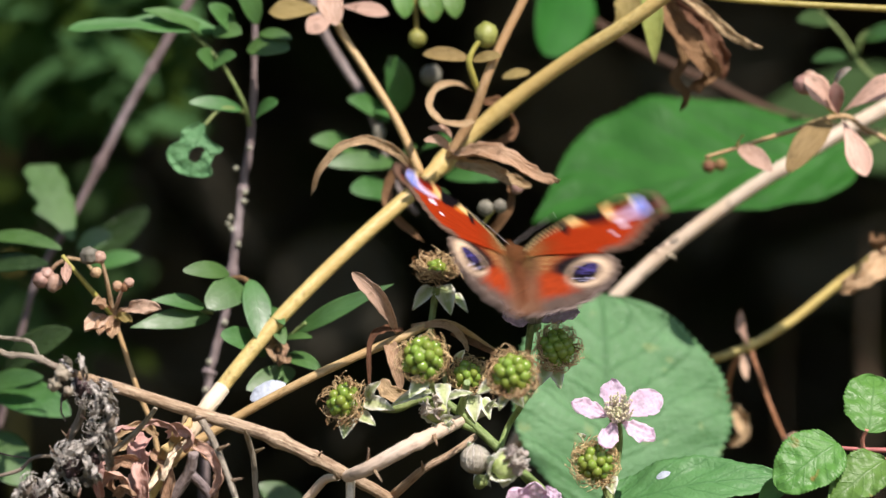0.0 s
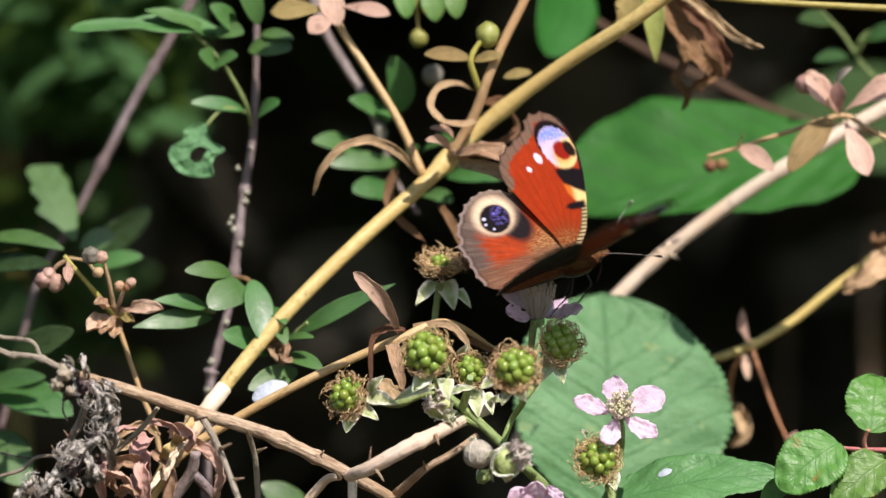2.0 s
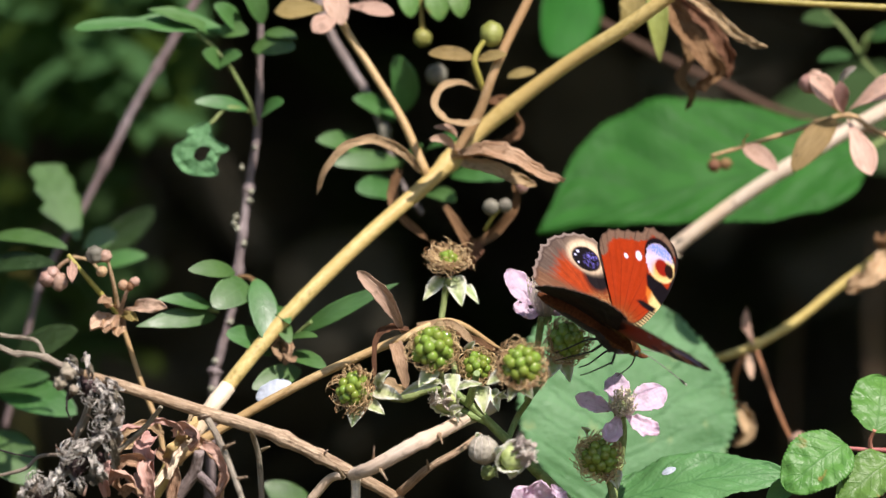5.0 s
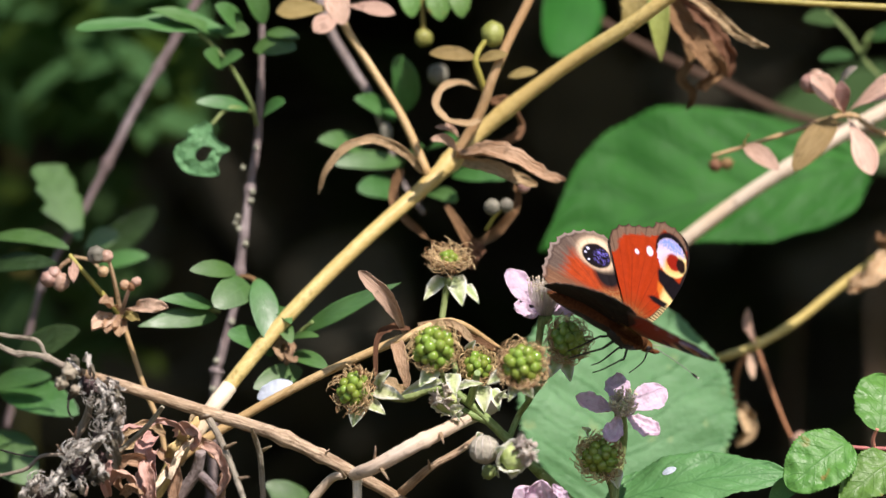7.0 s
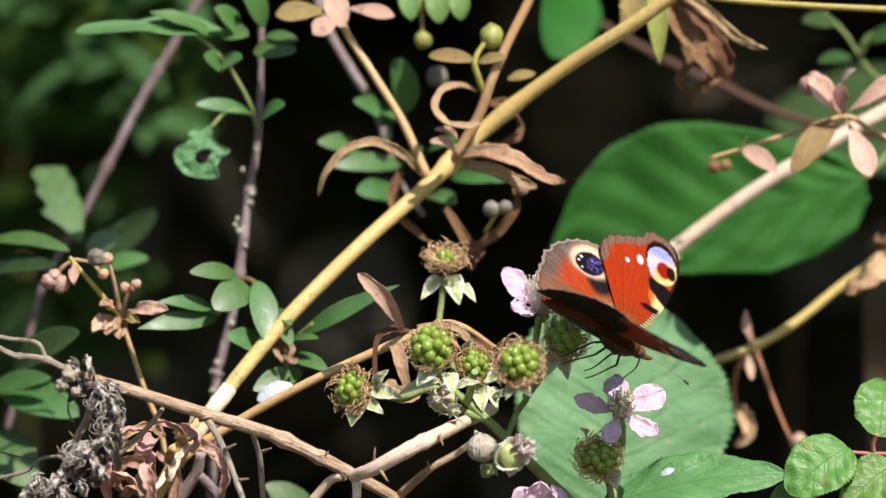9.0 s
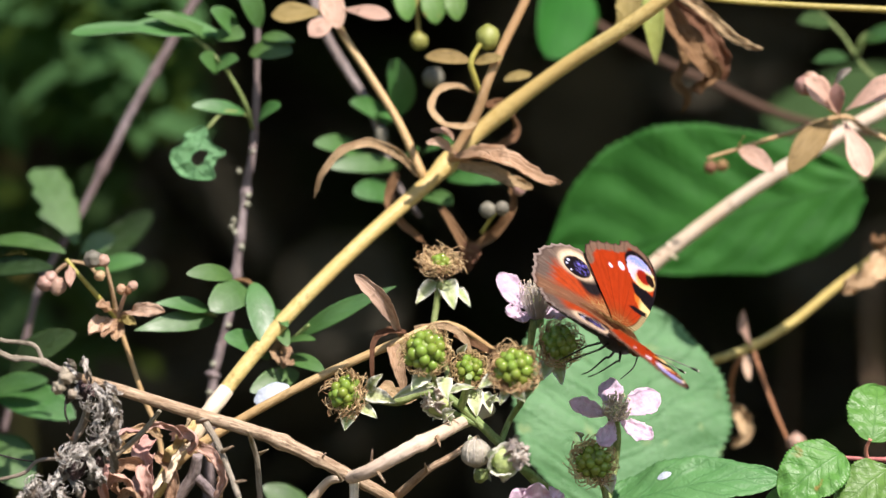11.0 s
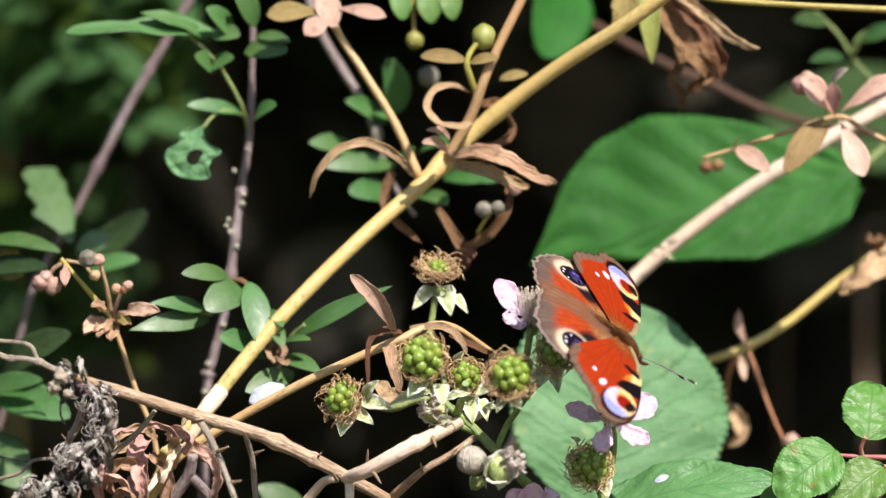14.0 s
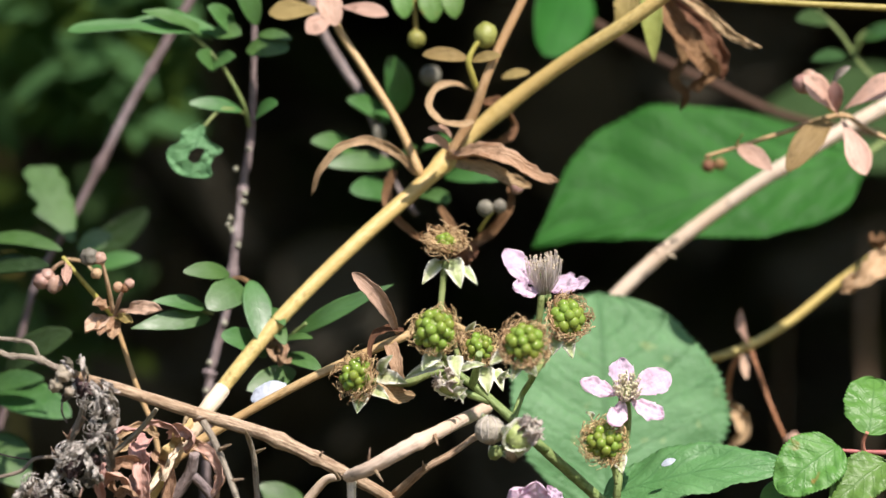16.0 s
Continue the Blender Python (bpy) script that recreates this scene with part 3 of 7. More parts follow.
    put_ball(t, "seed", (886, 365, 0.038), 13, M_GREYBUD, "pale grey round seed", sub=3, rough=0.08)
    put_ball(t, "seed", (917, 332, 0.04), 12, M_PINKBUD, "pinkish round seed", sub=2, rough=0.1)
    # top
    put_ball(t, "bud", (862, 62, 0.036), 21, M_GREENBUD, "yellow-green bud", sub=3, rough=0.12, squash=(1, 1, 1.15))
    put_ball(t, "bud", (740, 68, 0.06), 16, M_GREENBUD, "yellow-green bud", sub=3, rough=0.1)
    put_ball(t, "bud", (765, 133, 0.07), 19, M_GREYBUD, "grey round bud", sub=3, rough=0.1)
    put_leaf(t, "dry_leaf", (832, 105, 0.036), (750, 96, 0.038), 30, M_OLIVELEAF, "yellowed leaf", cup=0.5)
    put_leaf(t, "dry_leaf", (838, 108, 0.036), (890, 98, 0.034), 22, M_OLIVELEAF, "yellowed leaf", cup=0.5)
    put_leaf(t, "dry_leaf", (890, 138, 0.05), (940, 128, 0.05), 20, M_OLIVELEAF, cup=0.5)
    stem(t, "bud_stalk", [(735, -20, 0.06), (738, 30, 0.06), (740, 60, 0.06)], [4, 4, 4], M_OLIVE)
    for u, v, w in ((710, 8, 40), (760, 14, 46), (798, 8, 40)):
        put_leaf(t, "green_leaf", (u, -30, 0.06), (u + 10, v + 24, 0.058), w, M_SPRIG, "fresh light green leaf", cup=0.4)
    # leafy tips at the upper left node
    put_leaf(t, "dry_leaf", (590, 20, 0.044), (478, 22, 0.044), 42, M_OLIVELEAF, "yellow-tan leaf", cup=0.4, shape="spoon")
    put_leaf(t, "dry_leaf", (592, 12, 0.044), (690, 26, 0.04), 30, M_TANLEAF, "pale tan leaf", cup=0.4, shape="spoon")
    put_leaf(t, "dry_leaf", (600, 25, 0.044), (545, 58, 0.04), 40, M_TANLEAF, "pale tan leaf", cup=0.4, shape="spoon")
    put_leaf(t, "dry_leaf", (575, -20, 0.046), (598, 46, 0.042), 46, M_TANLEAF, cup=0.4)
    # sheath and hanging dead leaves at the upper right
    put_leaf(t, "sheath", (1150, -40, 0.048), (1160, 112, 0.048), 42, M_GREENBUD, "yellow-green leaf sheath", cup=0.8, shape="lance")
    put_ribbon(t, "sheath", [(1105, -30, 0.047), (1110, 20, 0.046), (1095, 50, 0.046)], 50, M_OLIVELEAF, "yellow-green leaf sheath")
    put_ribbon(t, "dead_leaf", [(1172, 5, 0.052), (1203, 50, 0.050), (1238, 95, 0.048), (1256, 130, 0.049), (1222, 158, 0.050)], 52, M_BROWNLEAF, "brown hanging crumpled dead leaf", cup=1.2, ripple=0.0016, per=9, ns=7)
    put_ribbon(t, "dead_leaf", [(1190, 8, 0.054), (1240, 45, 0.052), (1274, 95, 0.052), (1280, 140, 0.053)], 40, M_BROWNLEAF, cup=1.1, ripple=0.0014, ns=6)
    put_ribbon(t, "dead_leaf", [(1188, 45, 0.056), (1212, 100, 0.054), (1196, 140, 0.053), (1215, 168, 0.053), (1206, 196, 0.054)], 22, M_BROWNLEAF, cup=1.0, ripple=0.001)
    put_ribbon(t, "dead_leaf", [(1195, -15, 0.049), (1240, 12, 0.046), (1285, 52, 0.046), (1320, 75, 0.046), (1350, 84, 0.046)], 22, M_DRYLEAF, "tan twisted dead leaf", cup=1.0, twist=50, ripple=0.0006)
    return t


def build_low_yellow_stem():
    t = thing("thin_dry_stem", at(250, 930, 0.02), "thin tan dry stem low in the hedge with withered leaves", "dry stalk")
    stem(t, "stalk", [(190, 960, 0.012), (300, 822, 0.016), (415, 742, 0.016), (560, 664, 0.012), (705, 600, 0.010), (790, 570, 0.014), (880, 622, 0.020)], [8, 9, 9, 8, 8, 6, 4], M_STRAW, rough=0.06)
    put_ribbon(t, "withered_leaf", [(705, 590, 0.010), (688, 555, 0.004), (665, 520, 0.0), (625, 482, -0.002)], 34, M_TANLEAF, "pinkish-brown withered leaf", cup=1.0, taper=1.6)
    put_ribbon(t, "withered_leaf", [(715, 584, 0.010), (680, 582, 0.006), (656, 605, 0.004), (655, 690, 0.004)], 14, M_BROWNLEAF, cup=0.7)
    put_ribbon(t, "withered_leaf", [(690, 605, 0.010), (700, 640, 0.006), (712, 690, 0.006)], 30, M_DRYLEAF, "brown hanging withered leaf", cup=1.0)
    put_ribbon(t, "withered_leaf", [(730, 578, 0.012), (790, 575, 0.010), (820, 600, 0.010), (830, 622, 0.010)], 16, M_DRYLEAF, cup=0.8)
    put_ribbon(t, "withered_leaf", [(800, 590, 0.014), (850, 612, 0.016), (890, 632, 0.018)], 14, M_BROWNLEAF, cup=0.8)
    put_ribbon(t, "withered_leaf", [(672, 676, 0.006), (700, 700, 0.006), (735, 698, 0.008)], 34, M_DRYLEAF, cup=0.8)
    return t


# ------------------------------------------------------------------ the dead cane in front


def thorn(parent, base, tip, r, material):
    stem(parent, "thorn", [base, tip], [r, r * 0.25], material, sides=6, per=3)


def build_dead_cane():
    t = thing("dead_bramble_cane", at(690, 930, -0.01), "dead brown bramble cane with thorns and forked twigs", "dead branch")
    stem(t, "cane_tip", [(-40, 596, -0.012), (10, 625, -0.012), (40, 628, -0.012), (70, 634, -0.012), (100, 648, -0.0115), (134, 661, -0.011)], [5, 5, 5, 5.5, 6, 7.5], M_GREYTWIG, "thin grey weathered tip", sides=12, per=10, rough=0.25, lumps=((0.28, 0.03, 0.4), (0.62, 0.03, 0.35)))
    stem(t, "cane", [(128, 659, -0.011), (160, 670, -0.011), (205, 684, -0.01), (350, 730, -0.008), (470, 768, -0.008), (560, 810, -0.006), (620, 842, -0.004), (690, 882, 0.0), (770, 940, 0.0)],
         [7, 8.5, 10, 11, 12, 11.5, 11, 10.5, 10], M_CANE, sides=18, per=22, rough=0.11, lumps=((0.53, 0.015, 0.3), (0.62, 0.012, 0.25)))
    stem(t, "twig", [(-40, 590, -0.012), (5, 597, -0.013), (55, 605, -0.012), (72, 636, -0.012)], [4.5, 4, 3.8, 3.8], M_GREYTWIG, per=12, rough=0.25)
    stem(t, "side_cane", [(616, 842, -0.005), (650, 830, -0.010), (720, 792, -0.012), (765, 770, -0.009), (800, 752, -0.001), (835, 735, 0.013), (862, 722, 0.022)], [11, 13, 14, 13, 12, 12, 12], M_PALE, "pale dry side cane", sides=14, per=12, rough=0.12, lumps=((0.4, 0.02, 0.15),))
    stem(t, "twig", [(622, 842, -0.004), (622, 880, -0.006), (618, 960, -0.006)], [9, 8, 8], M_PALE, rough=0.1)
    stem(t, "twig", [(700, 874, 0.0), (752, 830, -0.005), (800, 802, -0.005), (842, 772, 0.0)], [9, 7, 6, 6], M_CANE, "thin dry twig", rough=0.12)
    stem(t, "twig", [(700, 874, 0.0), (680, 940, 0.0)], [8, 8], M_CANE)
    stem(t, "twig", [(352, 735, -0.008), (372, 765, -0.012), (395, 815, -0.016), (425, 895, -0.02), (450, 960, -0.02)], [7, 6, 5.2, 5.2, 5.5], M_GREYTWIG, "short grey thorny twig", per=12, rough=0.2)
    stem(t, "twig", [(438, 768, -0.006), (450, 810, -0.002), (456, 890, 0.0), (460, 960, 0.0)], [4.5, 5, 5.5, 6], M_GREYTWIG, "short grey thorny twig", per=12, rough=0.2)
    stem(t, "twig", [(278, 722, -0.006), (245, 762, -0.004), (195, 806, -0.002), (150, 850, 0.0)], [4.2, 4.6, 5, 5], M_GREYTWIG, per=12, rough=0.2)
    stem(t, "twig", [(540, 890, 0.004), (575, 850, 0.002), (600, 843, 0.0)], [9, 8, 7], M_PALE, rough=0.1)
    for b, e in (((440, 775, -0.01), (434, 758, -0.016)), ((652, 824, -0.010), (655, 792, -0.012)), ((662, 828, -0.011), (678, 852, -0.014)), ((388, 795, -0.016), (408, 785, -0.018)),
                 ((330, 738, -0.01), (324, 752, -0.012)), ((410, 850, -0.018), (430, 846, -0.02)), ((452, 800, 0.0), (470, 792, -0.004)), ((600, 846, -0.006), (590, 830, -0.01)),
                 ((752, 832, -0.005), (748, 816, -0.008)), ((345, 742, -0.008), (368, 738, -0.016)), ((560, 812, -0.006), (572, 798, -0.008)), ((770, 770, -0.011), (776, 788, -0.013))):
        thorn(t, b, e, 4.5, M_CANE)
    return t


def build_withered_cluster():
    t = thing("withered_flower_cluster", at(140, 700, -0.012), "grey shrivelled bramble fruit cluster hanging on the dead cane", "withered cluster")
    rng = random.Random(11)
    stem(t, "stalk", [(128, 664, -0.007), (162, 688, -0.010), (192, 712, -0.010), (196, 742, -0.010), (180, 768, -0.010), (160, 790, -0.010), (120, 828, -0.009), (60, 878, -0.009), (20, 930, -0.009)], [7, 7, 6, 6, 6, 6, 7, 6, 6], M_GREY, per=10, rough=0.5)
    stem(t, "stalk", [(150, 708, -0.007), (143, 740, -0.006), (128, 770, -0.006), (108, 806, -0.007)], [7, 8, 7, 7], M_GREYTWIG, "fuzzy brown stalk", per=10, rough=0.4)
    stem(t, "stalk", [(105, 806, -0.007), (62, 810, -0.009), (35, 832, -0.009), (-20, 846, -0.009)], [4, 3, 3.5, 3], M_GREYTWIG, per=10, rough=0.3)
    stem(t, "thread", [(120, 664, -0.02), (114, 690, -0.013), (110, 725, -0.013), (118, 745, -0.02)], [2.4, 1.8, 2, 1.5], M_DARK)
    stem(t, "thread", [(-10, 798, -0.007), (20, 806, -0.007), (60, 812, -0.009)], [1.6, 1.5, 1.2], M_DARK)
    for b, e in (((122, 775, -0.009), (112, 762, -0.011)), ((146, 735, -0.009), (156, 742, -0.011)), ((96, 800, -0.010), (90, 788, -0.011)), ((140, 880, -0.02), (146, 862, -0.02)), ((122, 772, -0.009), (126, 758, -0.02))):
        thorn(t, b, e, 2.6, M_TANLEAF)
    # brown knob at the fork, dark dried berries made of many small lumps
    for u, v, r in ((112, 662, 14), (98, 680, 12), (122, 692, 8)):
        put_ball(t, "shrivelled_fruit", (u, v, -0.02), r, M_GREYTWIG, "brown shrivelled knob", rough=0.7, sub=3, freq=1400)
    for u, v, r, n in ((146, 685, 20, 34), (128, 820, 24, 46), (70, 880, 26, 40), (165, 770, 10, 14), (170, 812, 13, 16)):
        bm = B()
        for i in range(n):
            w = Vector((rng.gauss(0, 1), -abs(rng.gauss(0, 1)), rng.gauss(0, 1))).normalized()
            ball(bm, at(u, v, -0.011) + w * step(r * rng.uniform(0.7, 1.0)), step(rng.uniform(2.4, 4.6)), sub=1, rough=0.6)
        ball(bm, at(u, v, -0.011), step(r * 0.75), sub=2, rough=0.4)
        part("shrivelled_fruit", bm, M_DARKLUMP, t, "dark purple dried berry")
    # dried sepals and petals: creased grey flaps folded round the berries and along the stalk
    flaps = (((150, 668), (146, 632), 20), ((128, 662), (118, 632), 14), ((160, 672), (186, 706), 30), ((132, 676), (118, 700), 18), ((178, 676), (204, 690), 26), ((186, 690), (206, 722), 30), ((196, 712), (210, 742), 22),
             ((176, 700), (170, 742), 26), ((160, 706), (178, 728), 24), ((204, 736), (186, 764), 28), ((188, 742), (168, 772), 26), ((196, 756), (206, 782), 18), ((172, 766), (152, 790), 24), ((186, 772), (200, 822), 24),
             ((176, 788), (192, 806), 18), ((150, 788), (108, 794), 30), ((146, 784), (120, 806), 34), ((112, 792), (104, 832), 28), ((150, 800), (160, 838), 34), ((164, 822), (178, 846), 30), ((140, 846), (170, 852), 26), ((116, 842), (140, 868), 26),
             ((96, 826), (86, 856), 22), ((84, 838), (72, 870), 26), ((60, 846), (36, 868), 30), ((52, 856), (50, 890), 34), ((96, 858), (110, 890), 30), ((40, 866), (20, 894), 26), ((104, 872), (130, 892), 22), ((74, 852), (92, 876), 24))
    for (u0, v0), (u1, v1), w in flaps + tuple(((a + 7, b + 4), (c - 6, e + 5), w * 0.8) for (a, b), (c, e), w in flaps):
        w *= 0.44
        d = -0.012 + rng.uniform(-0.003, 0.002)
        mid = ((u0 + u1) / 2 + rng.uniform(-6, 6), (v0 + v1) / 2 + rng.uniform(-6, 6), d - rng.uniform(0.001, 0.003))
        part("dry_sepal", ribbon(B(), [at(u0, v0, d), at(*mid), at(u1, v1, d + 0.001), at(u1 + rng.uniform(-7, 7), v1 + rng.uniform(-3, 6), d + 0.002)], step(w), cup=rng.uniform(0.6, 1.3), twist=rng.uniform(-160, 160), per=7, ns=5, ripple=0.0010, thick=0.00025), rng.choice((M_GREY, M_GREY, M_GREYTWIG)), t)
    bm = B()
    for i in range(170):
        u, v = rng.choice(((150, 690), (165, 705), (185, 712), (192, 745), (175, 765), (140, 806), (120, 800), (88, 865), (60, 860), (118, 850)))
        a = rng.uniform(0, 6.28)
        r0, r1 = rng.uniform(3, 16), rng.uniform(14, 28)
        d = -0.014 + rng.uniform(-0.003, 0.003)
        p = [at(u + r0 * math.cos(a), v + r0 * math.sin(a), d), at(u + r1 * math.cos(a + 0.4), v + r1 * math.sin(a + 0.4), d - 0.001), at(u + r1 * 1.1 * math.cos(a + 0.9), v + r1 * 1.1 * math.sin(a + 0.9), d)]
        tube(bm, p, [step(1.2), step(1.0), step(0.7)], sides=3, per=3)
    part("withered_tuft", bm, M_GREY, t, "tangle of grey withered stamens")
    return t


def build_curled_heap():
    t = thing("curled_dead_leaves", at(270, 930, 0.01), "brown curled dead leaves hanging under the yellow stalk", "dead leaves")
    specs = (([(280, 770, 0.012), (250, 752, 0.008), (215, 765, 0.006), (200, 790, 0.008)], 22, M_DRYLEAF),
             ([(262, 775, 0.004), (245, 800, 0.0), (255, 840, 0.0), (245, 885, 0.0)], 40, M_PINKLEAF),
             ([(250, 835, 0.002), (230, 815, -0.002), (205, 820, -0.002), (200, 850, 0.0), (215, 880, 0.0)], 32, M_DRYLEAF),
             ([(182, 880, 0.0), (172, 850, -0.004), (180, 815, -0.004), (200, 800, 0.0)], 26, M_PINKLEAF),
             ([(300, 770, 0.01), (325, 758, 0.006), (345, 775, 0.004), (330, 800, 0.006)], 30, M_PINKLEAF),
             ([(340, 785, 0.01), (372, 800, 0.006), (395, 830, 0.004), (385, 872, 0.004), (375, 900, 0.004)], 32, M_DRYLEAF),
             ([(270, 800, 0.012), (300, 830, 0.01), (300, 880, 0.01), (280, 930, 0.01)], 30, M_DRYLEAF),
             ([(225, 850, 0.01), (250, 870, 0.008), (270, 900, 0.008)], 44, M_PINKLEAF),
             ([(195, 770, 0.014), (215, 790, 0.012), (240, 780, 0.012)], 30, M_DRYLEAF),
             ([(210, 880, -0.004), (225, 862, -0.006), (245, 878, -0.006)], 24, M_DRYLEAF))
    for pts, w, m in specs:
        put_ribbon(t, "curled_leaf", pts, w, m, cup=1.3, ripple=0.0006, twist=35)
    stem(t, "twig", [(345, 800, 0.016), (335, 840, 0.018), (300, 890, 0.02), (270, 950, 0.02)], [10, 11, 12, 12], M_TWIG, "grey-purple twig", rough=0.1)
    stem(t, "twig", [(340, 838, 0.018), (370, 870, 0.02), (400, 920, 0.02)], [9, 9, 9], M_TWIG, "grey-purple twig", rough=0.1)
    put_ribbon(t, "sheath", [(238, 905, 0.008), (268, 862, 0.010), (305, 805, 0.012), (338, 758, 0.013), (360, 728, 0.014)], 13, M_PALE, "peeling straw sheath", cup=0.9, ripple=0.0008, taper=0.6)
    put_ribbon(t, "sheath", [(290, 850, 0.006), (300, 815, 0.006), (322, 780, 0.008)], 16, M_PALE, "peeling straw sheath", cup=1.2, ripple=0.001, twist=60)
    for pts, w in (([(205, 800, 0.004), (190, 775, 0.0), (215, 755, 0.0), (250, 762, 0.004)], 16), ([(262, 800, 0.002), (248, 830, -0.002), (258, 862, -0.002), (250, 900, 0.0)], 30), ([(178, 862, 0.0), (196, 838, -0.004), (222, 846, -0.004), (232, 872, 0.0)], 26),
                   ([(350, 790, 0.006), (378, 806, 0.002), (392, 842, 0.002), (376, 880, 0.004)], 26), ([(232, 780, 0.0), (262, 748, -0.002), (300, 752, 0.0), (318, 772, 0.002)], 14)):
        put_ribbon(t, "curled_leaf", pts, w, M_PINKLEAF, cup=1.2, ripple=0.0008, twist=50)
    stem(t, "sheath", [(396, 686, 0.0215), (366, 724, 0.019), (346, 752, 0.0185), (322, 786, 0.018), (300, 818, 0.018)], [15, 15.5, 16, 16.5, 15], M_PALE, "whitish straw sheath", sides=14, per=8, rough=0.14)
    for u, v in ((300, 790), (318, 768), (330, 755)):
        put_ribbon(t, "sheath", [(u - 10, v + 30, 0.012), (u, v + 8, 0.008), (u + 14, v - 16, 0.01)], 26, M_STRAW, "torn pale sheath", cup=1.2, ripple=0.0006)
    return t


# ------------------------------------------------------------------ twigs and green leaves to the left


def build_left_twig():
    t = thing("leafy_brown_twig", at(368, 700, 0.06), "upright purple-brown twig with small green leaves", "twig")
    d = 0.06
    stem(t, "twig", [(360, 960, d), (370, 690, d), (378, 640, d), (403, 545, d), (418, 440, d), (432, 330, d), (447, 236, d), (452, 110, d), (455, -40, d)], [9, 8.5, 9, 8, 8.5, 8, 7.5, 6, 6], M_TWIG, sides=12, per=18, rough=0.30, lumps=((0.62, 0.01, 0.5), (0.45, 0.012, 0.5), (0.17, 0.015, 0.6), (0.53, 0.01, 0.35)))
    for u, v in ((412, 405), (410, 385), (406, 396), (436, 340), (372, 640), (434, 356), (420, 298), (442, 262), (400, 570), (424, 432), (366, 690)):
        put_ball(t, "knot", (u, v, d - 0.001), 5.0, M_LICHEN, "pale knobbly knot", rough=0.8, sub=2)
    stem(t, "shoot", [(444, 222, d - 0.002), (432, 180, d - 0.006), (402, 125, d - 0.008), (372, 86, d - 0.008), (340, 60, d - 0.008)], [4.2, 4.2, 4, 3.6, 3], M_STEM, "green side shoot")
    stem(t, "shoot", [(438, 200, d - 0.004), (410, 192, d - 0.008), (388, 196, d - 0.01), (362, 224, d - 0.012)], [4, 4, 4, 3], M_STEM, "green side shoot")
    L = ((430, 195, 336, 182, 30, "oval"), (456, 205, 494, 182, 36, "round"), (385, 118, 350, 95, 40, "oval"), (440, 85, 515, 88, 52, "oval"),
         (420, 60, 370, 10, 46, "oval"), (460, 40, 420, -20, 50, "oval"), (372, 120, 420, 98, 36, "oval"), (460, 60, 520, 70, 24, "oval"), (380, 55, 430, 60, 40, "oval"))
    for a, b, e, f, w, sh in L:
        put_leaf(t, "leaf", (a, b, d - 0.006), (e, f, d - 0.012), w, M_GLOSSY, shape=sh, cup=0.35)
    # the long lobed leaves of the side shoot
    put_leaf(t, "lobed_leaf", (400, 62, d - 0.006), (122, 52, d - 0.014), 100, M_GLOSSY, "long lobed green leaf", cup=0.3, arch=0.06, face=(0, -0.8, 1), n=60,
             sides=(((0, 0.1), (0.2, 0.3), (0.42, 0.6), (0.5, 0.5), (0.58, 0.30), (0.75, 0.36), (0.93, 0.32), (1, 0.1)), ((0, 0.1), (0.15, 0.6), (0.3, 0.95), (0.4, 0.65), (0.52, 0.50), (0.6, 0.3), (0.78, 0.36), (0.93, 0.30), (1, 0.1))))
    put_leaf(t, "lobed_leaf", (380, 70, d - 0.006), (255, 18, d - 0.012), 46, M_GLOSSY, "lobed green leaf", cup=0.3, lobes=2, face=(0, -0.8, 1), n=40)
    # the eaten leaf with its hole

    def eaten(a, s):
        return ((a - 0.60 + 0.08 * s) / 0.15) ** 2 + ((s - 0.10) / 0.33) ** 2 < 1
    put_leaf(t, "eaten_leaf", (362, 220, d - 0.012), (338, 312, d - 0.014), 100, M_BRAMBLE, "pale green leaf with a hole eaten through it", cup=0.25, holes=eaten, n=70, ns=22, face=(-0.1, -1, 0.9), arch=0.06, ripple=0.0008,
             sides=(((0, 0.1), (0.18, 0.2), (0.3, 0.42), (0.38, 1.0), (0.47, 1.02), (0.56, 0.70), (0.72, 0.72), (0.86, 0.88), (0.93, 0.82), (1, 0.5)), ((0, 0.1), (0.1, 0.45), (0.2, 0.66), (0.42, 0.62), (0.52, 0.92), (0.68, 1.0), (0.85, 0.8), (0.95, 0.55), (1, 0.3))))
    return t


